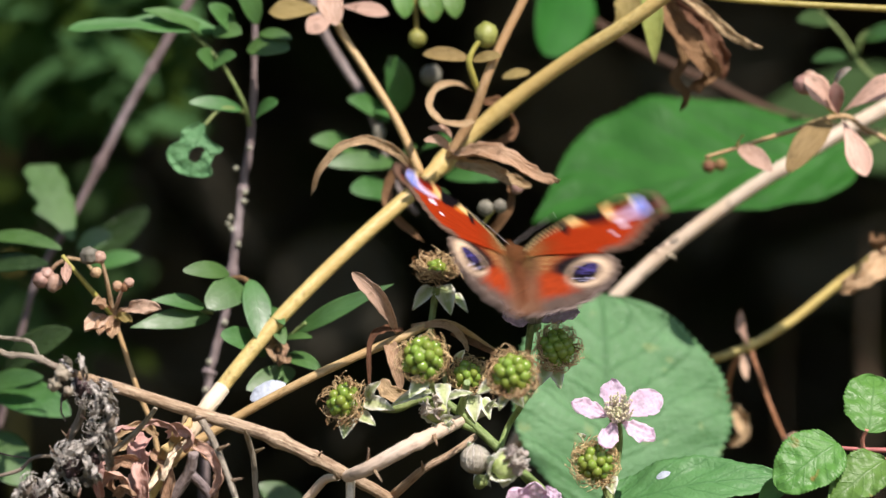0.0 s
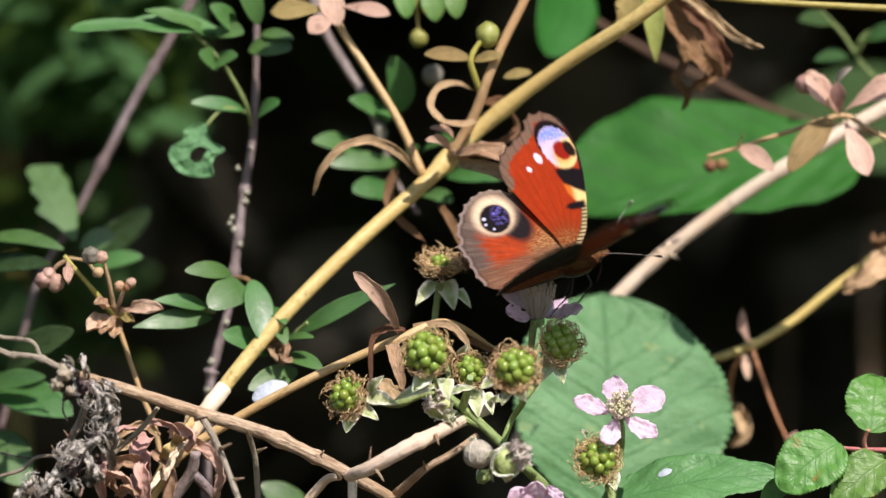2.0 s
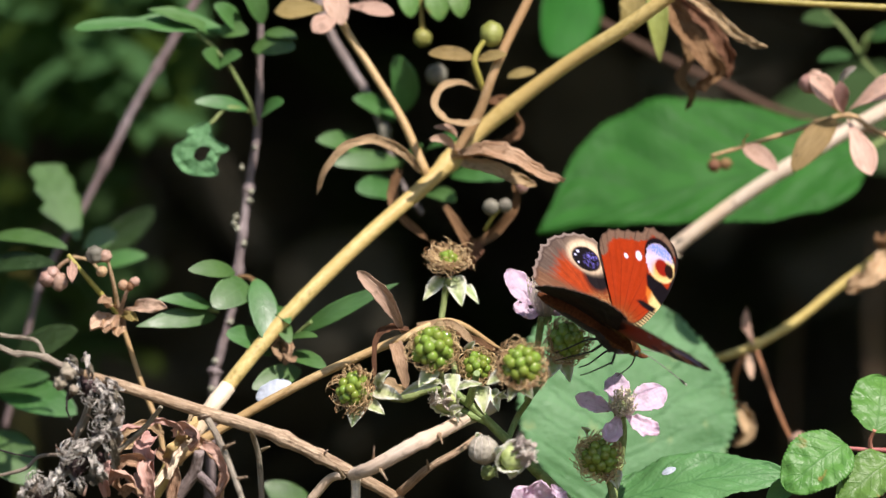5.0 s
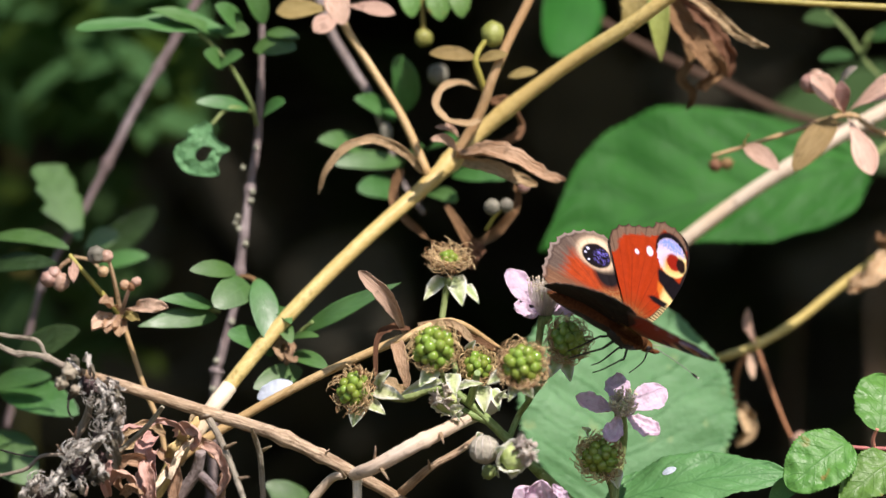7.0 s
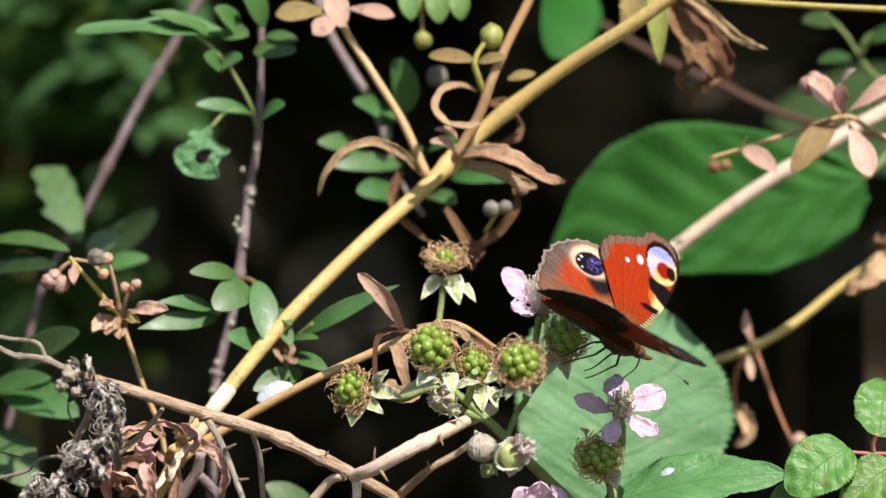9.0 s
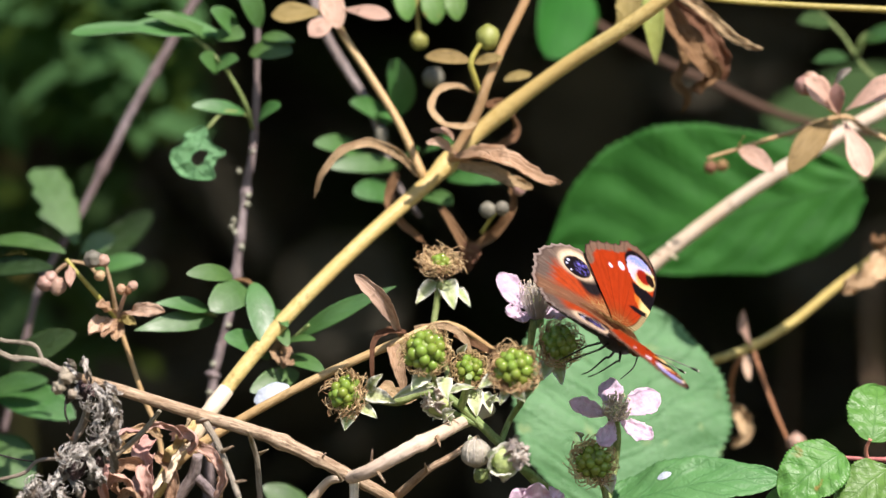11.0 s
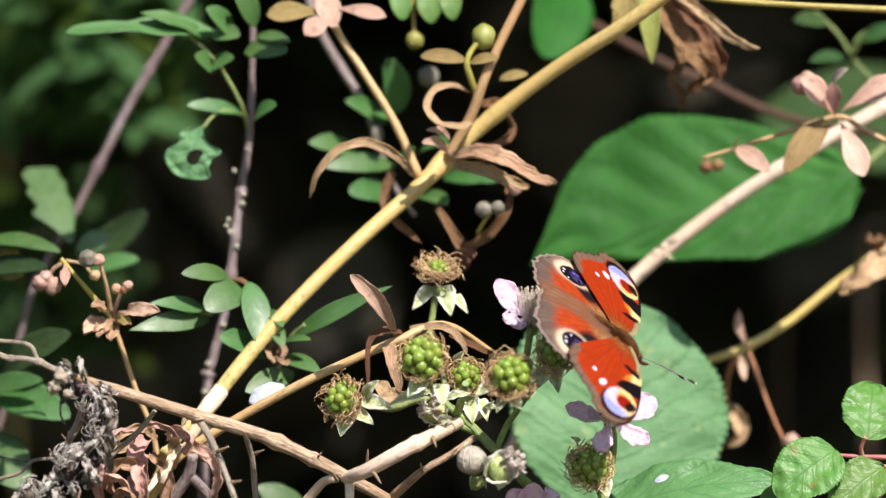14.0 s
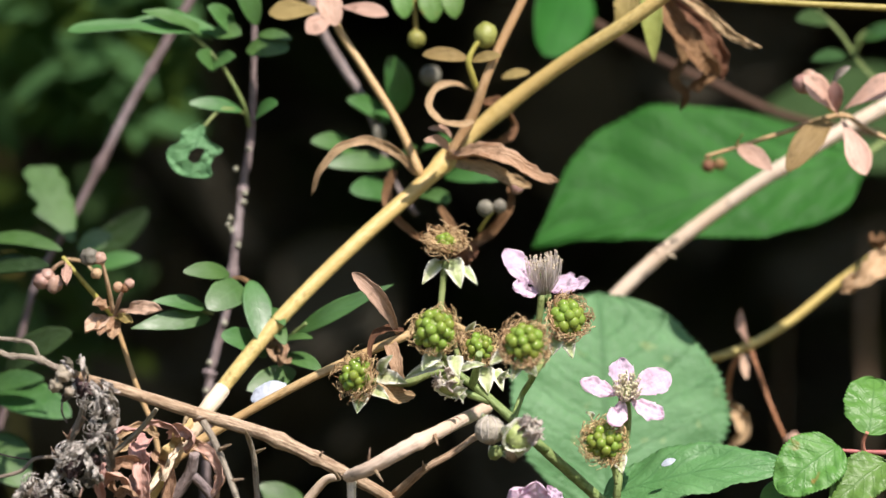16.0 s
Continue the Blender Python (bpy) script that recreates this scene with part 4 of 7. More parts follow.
def build_diagonal_branch():
    t = thing("slanting_branch", at(60, 520, 0.09), "slanting grey-brown branch with lobed leaves in half shade", "branch")
    d = 0.09
    stem(t, "branch", [(0, 760, d), (40, 590, d), (70, 490, d), (130, 385, d), (170, 308, d), (235, 180, d), (290, 85, d), (345, -10, d), (380, -70, d)], [6.5, 6.5, 6.5, 7.5, 9, 9, 9.5, 10, 10], M_TWIG, sides=12, per=16, rough=0.22, lumps=((0.52, 0.012, 0.5), (0.7, 0.01, 0.3)))
    put_leaf(t, "lobed_leaf", (130, 425, d - 0.01), (55, 292, d + 0.004), 104, M_GLOSSY, "grey-green coarsely toothed leaf", cup=0.05, arch=0.02, face=(0.5, -1, 0.15), n=60,
             sides=(((0, 0.1), (0.2, 0.35), (0.42, 0.85), (0.48, 0.45), (0.68, 0.62), (0.74, 0.36), (0.92, 0.4), (1, 0.05)), ((0, 0.1), (0.25, 0.55), (0.5, 0.85), (0.55, 0.75), (0.75, 1.0), (0.82, 0.85), (0.94, 0.95), (0.98, 0.5), (1, 0.05))))
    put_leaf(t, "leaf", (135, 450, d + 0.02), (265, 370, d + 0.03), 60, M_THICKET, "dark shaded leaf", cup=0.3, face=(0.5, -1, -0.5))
    put_leaf(t, "leaf", (140, 440, d - 0.01), (200, 412, d - 0.01), 40, M_GLOSSY, cup=0.3)
    put_leaf(t, "leaf", (160, 475, d - 0.01), (252, 455, d - 0.015), 36, M_GLOSSY, cup=0.3)
    return t


def build_left_leaves():
    t = thing("broad_leaved_shoot", at(-30, 640, 0.06), "shoot with broad glossy green leaves", "leafy shoot")
    d = 0.06
    stem(t, "shoot", [(-80, 900, d), (-50, 720, d), (-40, 560, d), (-35, 430, d)], [8, 8, 7, 6], M_STEM)
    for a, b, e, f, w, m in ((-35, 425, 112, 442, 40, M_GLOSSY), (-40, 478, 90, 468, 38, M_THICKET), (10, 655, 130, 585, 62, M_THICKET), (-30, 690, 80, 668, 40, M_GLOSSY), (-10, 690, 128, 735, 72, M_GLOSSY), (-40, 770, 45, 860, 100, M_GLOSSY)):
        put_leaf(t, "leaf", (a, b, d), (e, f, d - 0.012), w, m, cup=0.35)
    return t


def build_privet_sprig():
    t = thing("small_leaved_sprig", at(490, 640, 0.034), "sprig with small oval glossy green leaves", "leafy sprig")
    d = 0.034
    stem(t, "twig", [(372, 550, d + 0.01), (402, 500, d + 0.008), (430, 492, d + 0.006), (448, 510, d + 0.004), (470, 560, d), (492, 612, d), (500, 660, d), (500, 700, d + 0.01)], [4, 4, 5, 5, 5, 6, 5, 4], M_BROWNLEAF, "thin brown twig")
    stem(t, "twig", [(495, 610, d), (520, 590, d), (545, 570, d - 0.002)], [5, 4, 4], M_STEM, "thin green twig")
    stem(t, "twig", [(380, 552, d), (350, 548, d), (310, 540, d - 0.004)], [5, 4, 3], M_STEM, "thin green twig")
    L = ((408, 484, 325, 480, 34, "oval"), (430, 505, 368, 545, 62, "round"), (368, 545, 268, 532, 32, "lance"), (375, 562, 232, 580, 40, "lance"), (446, 495, 462, 604, 52, "oval"), (472, 622, 392, 594, 54, "round"),
         (524, 655, 438, 690, 44, "oval"), (500, 630, 570, 655, 34, "oval"), (522, 592, 700, 502, 34, "lance"), (500, 605, 555, 598, 20, "oval"), (470, 560, 505, 610, 34, "oval"), (472, 545, 505, 575, 26, "oval"))
    for a, b, e, f, w, sh in L:
        put_leaf(t, "leaf", (a, b, d), (e, f, d - 0.008), w, M_GLOSSY, shape=sh, cup=0.3)
    for pts, w in (([(488, 604, d - 0.002), (478, 622, d - 0.006), (490, 640, d - 0.007)], 17), ([(500, 606, d - 0.002), (506, 624, d - 0.006), (496, 648, d - 0.006)], 19), ([(494, 626, d - 0.006), (508, 640, d - 0.008), (516, 634, d - 0.006)], 13)):
        put_ribbon(t, "bud_scale", pts, w, M_DRYLEAF, "torn brown bud scale", cup=1.1, ripple=0.0006)
    put_leaf(t, "leaf", (552, 930, d + 0.02), (458, 858, d + 0.016), 64, M_GLOSSY, shape="oval", cup=0.3)
    f = thing("white_flake", at(475, 690, d - 0.01), "white petal flake lying on a green leaf", "petal")
    put_leaf(f, "flake", (445, 708, d - 0.011), (508, 680, d - 0.011), 34, M_WHITE, cup=0.3, thick=0.0004, shape="oval", ripple=0.0002)
    return t


def build_dry_umbel():
    t = thing("dry_seed_stalk", at(275, 800, 0.02), "thin dry stalk with pink pods and shrivelled leaves", "dry stalk")
    d = 0.028
    stem(t, "stalk", [(300, 960, d), (278, 780, d), (246, 690, d), (222, 618, d), (203, 560, d)], [5, 5, 4.8, 4.6, 4.5], M_STRAW, rough=0.08)
    stem(t, "ray", [(203, 560, d), (192, 500, d - 0.003), (178, 448, d - 0.004)], [5, 4, 3], M_DRYLEAF)
    stem(t, "ray", [(203, 560, d), (165, 515, d - 0.003), (135, 480, d - 0.004), (112, 452, d - 0.004)], [5, 5, 4, 4], M_OLIVE)
    stem(t, "ray", [(203, 558, d), (212, 530, d - 0.003), (220, 508, d - 0.004)], [4, 4, 3], M_TANLEAF)
    stem(t, "ray", [(120, 458, d), (100, 470, d), (88, 488, d)], [4, 4, 3], M_DRYLEAF)
    stem(t, "ray", [(120, 456, d), (150, 462, d), (168, 480, d)], [4, 3, 3], M_DRYLEAF)
    for u, v, r, m in ((76, 495, 15, M_PINKBUD), (97, 500, 16, M_PINKBUD), (85, 486, 13, M_PINKBUD), (160, 452, 16, M_GREYBUD), (178, 455, 12, M_PINKBUD), (172, 482, 10, M_DRYLEAF), (231, 500, 9, M_TANLEAF), (210, 506, 9, M_DRYLEAF), (222, 508, 8, M_BROWNLEAF)):
        put_ball(t, "pod", (u, v, d - 0.006), r, m, "pinkish dry pod" if m is M_PINKBUD else "", rough=0.25, sub=3)
    for a, b, e, f, w, m in ((205, 556, 288, 546, 32, M_TANLEAF), (200, 560, 152, 586, 38, M_TANLEAF), (202, 562, 178, 592, 34, M_DRYLEAF), (200, 552, 166, 538, 30, M_DRYLEAF), (204, 562, 202, 598, 30, M_DRYLEAF), (122, 460, 120, 502, 22, M_TANLEAF), (203, 565, 236, 570, 24, M_OLIVELEAF)):
        put_leaf(t, "shrivelled_leaf", (a, b, d - 0.002), (e, f, d - 0.01), w, m, cup=1.0, ripple=0.0008, shape="spoon")
    return t


def build_upper_leaves():
    t = thing("green_shoot", at(655, 240, 0.075), "thin twig with oval green leaves behind the yellow stalk", "leafy sprig")
    d = 0.075
    stem(t, "twig", [(545, -30, d), (572, 50, d), (612, 120, d), (648, 178, d), (672, 240, d), (700, 320, d), (740, 380, d)], [9, 9, 9, 8, 6, 5, 5], M_TWIG, "thin purple-grey twig", rough=0.1)
    put_ball(t, "bud", (672, 235, d - 0.006), 15, M_GREYBUD, "pale bud", rough=0.4, squash=(0.8, 0.8, 1.4))
    L = ((708, 200, 690, 100, 62, "round"), (690, 212, 616, 176, 44, "oval"), (640, 268, 552, 250, 44, "oval"), (700, 290, 580, 292, 38, "oval"), (690, 338, 622, 338, 50, "round"), (700, 300, 740, 262, 40, "oval"), (790, 312, 888, 318, 36, "oval"), (745, 345, 795, 360, 44, "round"), (745, 270, 800, 250, 44, "oval"), (655, 195, 700, 210, 36, "oval"))
    for a, b, e, f, w, sh in L:
        put_leaf(t, "leaf", (a, b, d), (e, f, d - 0.01), w, M_GLOSSY, shape=sh, cup=0.3)
    t2 = thing("round_dark_leaf", at(985, 40, 0.11), "dark glossy rounded leaf", "leaf")
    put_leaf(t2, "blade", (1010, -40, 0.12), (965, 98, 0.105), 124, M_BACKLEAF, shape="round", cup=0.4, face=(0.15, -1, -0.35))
    stem(t2, "petiole", [(1010, -40, 0.12), (1030, -110, 0.14)], [4, 4], M_STEM)
    return t


# ------------------------------------------------------------------ to the right


def build_pale_cane():
    t = thing("pale_dry_cane", at(1060, 560, 0.076), "thick pale dry cane slanting up behind the leaf", "dry cane")
    d = 0.076
    stem(t, "cane", [(900, 810, d), (1000, 632, d), (1080, 537, d), (1170, 452, d), (1290, 361, d - 0.002), (1384, 299, d - 0.004), (1480, 240, d - 0.004), (1580, 184, d - 0.004), (1700, 122, d)], [13, 13, 14, 14.5, 14, 14, 14.5, 15, 15], M_PALE, sides=14, rough=0.06, lumps=((0.63, 0.012, 0.2),))
    put_ball(t, "bark_flake", (1181, 434, d - 0.005), 6, M_PALE, "torn pale bark flake", rough=0.9)
    put_ball(t, "bark_flake", (1164, 444, d - 0.005), 5, M_PALE, "torn pale bark flake", rough=0.9)
    thorn(t, (1184, 450, d - 0.004), (1197, 456, d - 0.006), 4, M_PALE)
    return t


def build_whorl():
    t = thing("dry_whorled_stem", at(1600, 270, 0.050), "thin dry stem with whorls of pinkish-tan leaves", "dry stem")
    d = 0.050
    stem(t, "stem", [(1250, 278, d), (1310, 260, d), (1400, 232, d), (1488, 205, d), (1530, 225, d), (1600, 262, d), (1660, 290, d + 0.01)], [3.5, 4, 4.5, 5, 5, 5, 5], M_STRAW)
    stem(t, "stem", [(1488, 206, d), (1450, 175, d), (1425, 160, d)], [4, 4, 4], M_OLIVE)
    L = ((1486, 206, 1424, 135, 46, M_PINKLEAF, "spoon"), (1490, 200, 1600, 140, 46, M_PINKLEAF, "spoon"), (1490, 208, 1535, 312, 46, M_PINKLEAF, "spoon"), (1470, 212, 1395, 305, 52, M_OLIVELEAF, "oval"), (1308, 260, 1368, 303, 36, M_TANLEAF, "oval"), (1478, 150, 1508, 120, 18, M_BUD, "oval"), (1485, 205, 1478, 145, 28, M_PINKLEAF, "spoon"), (1310, 262, 1318, 240, 14, M_GREENBUD, "oval"))
    for a, b, e, f, w, m, sh in L:
        put_leaf(t, "dry_leaf", (a, b, d - 0.002), (e, f, d - 0.008), w, m, shape=sh, cup=0.45, face=(-0.1, -1, 0.5))
    for u, v, r, k in ((1256, 294, 12, 0.022), (1276, 291, 11, 0.022), (1424, 150, 18, -0.006), (1436, 138, 14, -0.006)):
        put_ball(t, "pod", (u, v, d + k), r, M_BROWNLEAF if k > 0 else M_PINKBUD, "pinkish round pod", rough=0.15, sub=3)
    return t


def build_right_branch():
    t = thing("yellow_side_branch", at(1600, 420, 0.08), "olive-yellow dry branch with withered leaves", "dry branch")
    d = 0.08
    stem(t, "branch", [(1700, 330, d), (1570, 440, d), (1480, 506, d), (1400, 570, d), (1328, 612, d), (1262, 636, d), (1180, 660, d + 0.01)], [10.5, 10, 9.5, 9, 8.5, 8, 7], M_YELLOW, rough=0.06, lumps=((0.67, 0.015, 0.4),))
    stem(t, "side_stalk", [(1328, 612, d), (1346, 665, d - 0.002), (1370, 730, d - 0.004), (1394, 785, d - 0.004)], [4.2, 3.8, 3.6, 3.4], M_RUST, "thin red-brown side stalk")
    stem(t, "side_stalk", [(1320, 616, d), (1298, 650, d), (1290, 690, d + 0.004), (1296, 740, d + 0.004)], [4.5, 5, 4.5, 4], M_RUST)
    put_ribbon(t, "withered_leaf", [(1326, 612, d - 0.002), (1318, 590, d - 0.006), (1306, 563, d - 0.008)], 76, M_TANLEAF, "tan funnel-shaped withered leaf", cup=0.3, flare=True, face=(0.1, -1, 0.6))
    put_ribbon(t, "withered_leaf", [(1322, 630, d - 0.002), (1318, 650, d - 0.006), (1322, 672, d - 0.008)], 19, M_TANLEAF, cup=0.9)
    put_ribbon(t, "withered_leaf", [(1290, 722, d), (1312, 745, d - 0.004), (1318, 770, d - 0.006), (1292, 790, d - 0.004)], 36, M_DRYLEAF, "tan curled withered leaf", cup=1.3, ripple=0.0008)
    put_ribbon(t, "withered_leaf", [(1575, 430, d - 0.004), (1568, 470, d - 0.012), (1530, 500, d - 0.014), (1490, 518, d - 0.012)], 60, M_DRYLEAF, "tan crumpled withered leaf", cup=1.2, ripple=0.0016)
    put_ribbon(t, "withered_leaf", [(1552, 420, d - 0.004), (1556, 440, d - 0.01), (1575, 430, d - 0.012)], 40, M_BROWNLEAF, cup=1.2, ripple=0.001)
    put_ball(t, "pod", (1406, 783, d - 0.006), 17, M_PINKBUD, "dull pink pod", rough=0.2, sub=3)
    return t


def build_top_right():
    t = thing("brown_twig", at(1000, -40, 0.125), "thin brown twig slanting down with a dead leaf", "twig")
    d = 0.125
    stem(t, "twig", [(930, -60, d), (1000, 2, d), (1080, 55, d), (1180, 110, d), (1270, 150, d), (1350, 190, d), (1432, 216, d), (1560, 240, d + 0.02)], [9, 9, 10, 10, 10, 10, 9, 9], M_DARKTWIG, rough=0.12)
    t2 = thing("green_grass_stem", at(1600, 18, 0.03), "thin yellow-green stem across the top", "stem")
    stem(t2, "stem", [(1200, -16, 0.03), (1290, -2, 0.03), (1430, 8, 0.03), (1580, 16, 0.03), (1700, 24, 0.03)], [6, 6, 6, 7, 7], M_OLIVE)
    t3 = thing("climbing_shoot", at(1580, 160, 0.10), "small-leaved climbing shoot in half shade", "leafy shoot")
    d = 0.10
    stem(t3, "shoot", [(1450, 20, d), (1490, 60, d), (1530, 120, d), (1590, 170, d), (1680, 220, d)], [4, 4, 4, 4, 4], M_STEM)
    stem(t3, "shoot", [(1515, 95, d), (1535, 62, d), (1600, 50, d)], [6, 7, 7], M_STEM)
    # two leaves use the dimmed green, half shade put into their colour
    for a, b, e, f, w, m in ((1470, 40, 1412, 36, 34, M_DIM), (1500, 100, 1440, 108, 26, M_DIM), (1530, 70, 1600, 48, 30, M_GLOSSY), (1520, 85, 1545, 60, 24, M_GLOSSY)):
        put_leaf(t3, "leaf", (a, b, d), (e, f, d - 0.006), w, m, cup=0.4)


def build_back_leaf():
    t = thing("large_bramble_leaf", at(1240, 290, 0.10), "large soft green bramble leaf behind the pale cane", "leaf", "large leaves")
    d = 0.10
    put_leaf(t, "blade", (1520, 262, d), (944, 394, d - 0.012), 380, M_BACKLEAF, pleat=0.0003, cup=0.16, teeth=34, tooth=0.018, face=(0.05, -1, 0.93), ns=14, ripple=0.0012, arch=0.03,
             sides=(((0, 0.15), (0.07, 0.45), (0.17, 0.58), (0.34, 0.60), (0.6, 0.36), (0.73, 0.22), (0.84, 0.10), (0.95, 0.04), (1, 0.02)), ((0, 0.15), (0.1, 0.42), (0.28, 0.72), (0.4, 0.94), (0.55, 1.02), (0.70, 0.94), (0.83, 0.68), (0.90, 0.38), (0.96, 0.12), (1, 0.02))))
    stem(t, "petiole", [(1520, 262, d), (1600, 225, d + 0.01), (1720, 190, d + 0.02)], [6, 6, 6], M_STEM)
    t2 = thing("shaded_bramble_leaf", at(1600, 260, 0.28), "dark green bramble leaf in shade", "leaf", "large leaves")
    # blade in the dimmed green, so shade is coloured in
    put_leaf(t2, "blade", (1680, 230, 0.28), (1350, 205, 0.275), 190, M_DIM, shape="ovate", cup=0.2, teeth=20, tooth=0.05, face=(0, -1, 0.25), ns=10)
    stem(t2, "petiole", [(1680, 230, 0.28), (1800, 240, 0.3), (2000, 200, 0.42), (2100, 120, 0.55)], [6, 6, 6, 6], M_STEM)
    return t


def build_big_leaf():
    t = thing("large_bramble_leaf", at(1100, 882, 0.060), "large rounded pale green bramble leaf with toothed edge", "leaf", "large leaves")
    d = 0.060
    put_leaf(t, "blade", (1082, 900, d - 0.004), (1066, 518, d + 0.01), 402, M_BRAMBLE, pleat=0.00017, cup=0.12, teeth=30, tooth=0.025, face=(0.2, -0.85, 0.7), ns=16, ripple=0.0010, arch=0.04,
             sides=(((0, 0.3), (0.1, 0.55), (0.2, 0.74), (0.3, 0.83), (0.47, 0.87), (0.62, 0.84), (0.75, 0.78), (0.87, 0.58), (0.94, 0.38), (1, 0.08)), ((0, 0.4), (0.1, 0.85), (0.2, 1.0), (0.3, 1.06), (0.47, 1.10), (0.62, 1.03), (0.75, 0.88), (0.87, 0.66), (0.95, 0.38), (1, 0.08))))
    stem(t, "petiole", [(1090, 900, d - 0.004), (1085, 960, d), (1070, 1060, d + 0.01)], [6, 6, 6], M_STEM)
    t2 = thing("lower_bramble_leaf", at(1180, 900, 0.012), "pale green bramble leaflet under the flower", "leaf", "large leaves")
    put_leaf(t2, "blade", (1060, 905, 0.016), (1392, 848, 0.01), 130, M_LOWLEAF, shape="ovate", pleat=0.0001, cup=0.2, teeth=20, tooth=0.03, face=(0.15, -0.7, 0.8), ns=10, ripple=0.001)
    stem(t2, "petiole", [(1060, 905, 0.016), (1000, 960, 0.02)], [5, 5], M_STEM)
    put_leaf(t2, "white_fleck", (1163, 846, 0.006), (1188, 835, 0.006), 13, M_WHITE, "white speck", cup=0.2, thick=0.0003)
    return t, t2


def build_right_sprig():
    t = thing("young_bramble_sprig", at(1600, 797, 0.0), "young bramble sprig with crinkled bright green leaves", "leafy sprig")
    d = 0.0
    stem(t, "stem", [(1470, 793, d), (1520, 797, d), (1600, 800, d), (1720, 810, d + 0.01)], [3.5, 4, 5, 5], M_REDSTEM, "thin red stem")
    stem(t, "stem", [(1530, 797, d), (1528, 780, d - 0.001), (1536, 762, d - 0.002)], [4, 4, 3.5], M_REDSTEM, "thin red stem")
    stem(t, "stem", [(1600, 812, d), (1560, 816, d - 0.001), (1545, 822, d - 0.002)], [4, 3.5, 3], M_REDSTEM, "thin red stem")
    put_leaf(t, "leaf", (1485, 786, d - 0.002), (1378, 868, d - 0.006), 116, M_SPRIG, shape="round", pleat=0.00006, pleats=6, lean=0.6, cup=0.25, teeth=22, tooth=0.04, face=(0.1, -0.9, 0.7), ns=10, ripple=0.0009)
    put_leaf(t, "leaf", (1538, 768, d - 0.002), (1548, 668, d + 0.007), 104, M_SPRIG, shape="round", pleat=0.00006, pleats=6, lean=0.6, cup=0.25, teeth=20, tooth=0.04, face=(0.2, -0.8, 0.9), ns=10, ripple=0.0008)
    put_leaf(t, "leaf", (1568, 815, d - 0.002), (1470, 895, d - 0.006), 90, M_SPRIG, shape="ovate", cup=0.3, teeth=20, tooth=0.04, face=(0.1, -0.9, 0.7), ns=10, ripple=0.0008)
    put_leaf(t, "leaf", (1396, 850, d + 0.004), (1345, 895, d), 40, M_SPRIG, "small yellow-green leaf", cup=0.5)
    return t

# ------------------------------------------------------------------ the bramble spray with fruit and flowers


def sp(u, v, d=0.0):
    """A place on the spray's own sheet, which hangs a little to the side of the plan sheet."""
    return (u - 9.7, v + 1.9, d)


def drupelet_mesh():
    bm = B()
    bmesh.ops.create_icosphere(bm, subdivisions=2, radius=1.0)
    for f in bm.faces:
        f.smooth = True
    me = bpy.data.meshes.new("drupelet")
    bm.to_mesh(me)
    bm.free()
    me.materials.append(M_DRUPE)
    return me


DRUPELET = drupelet_mesh()


def axis_frame(axis):
    z = Vector(axis).normalized()
    x = z.orthogonal().normalized()
    return x, z.cross(x), z


def sepal(parent, base, tip, width, cup=0.7, arch=0.12, face=(0, -1, 0.45)):
    """One pointed downy sepal or bract, from base to tip."""
    bm = leaf(B(), base, tip, width, face=face, shape="sepal", cup=cup, arch=arch, ripple=0.0004, n=16, ns=5)
    return part("sepal", bm, M_SEPAL, parent, "pale green downy sepal with white edges")


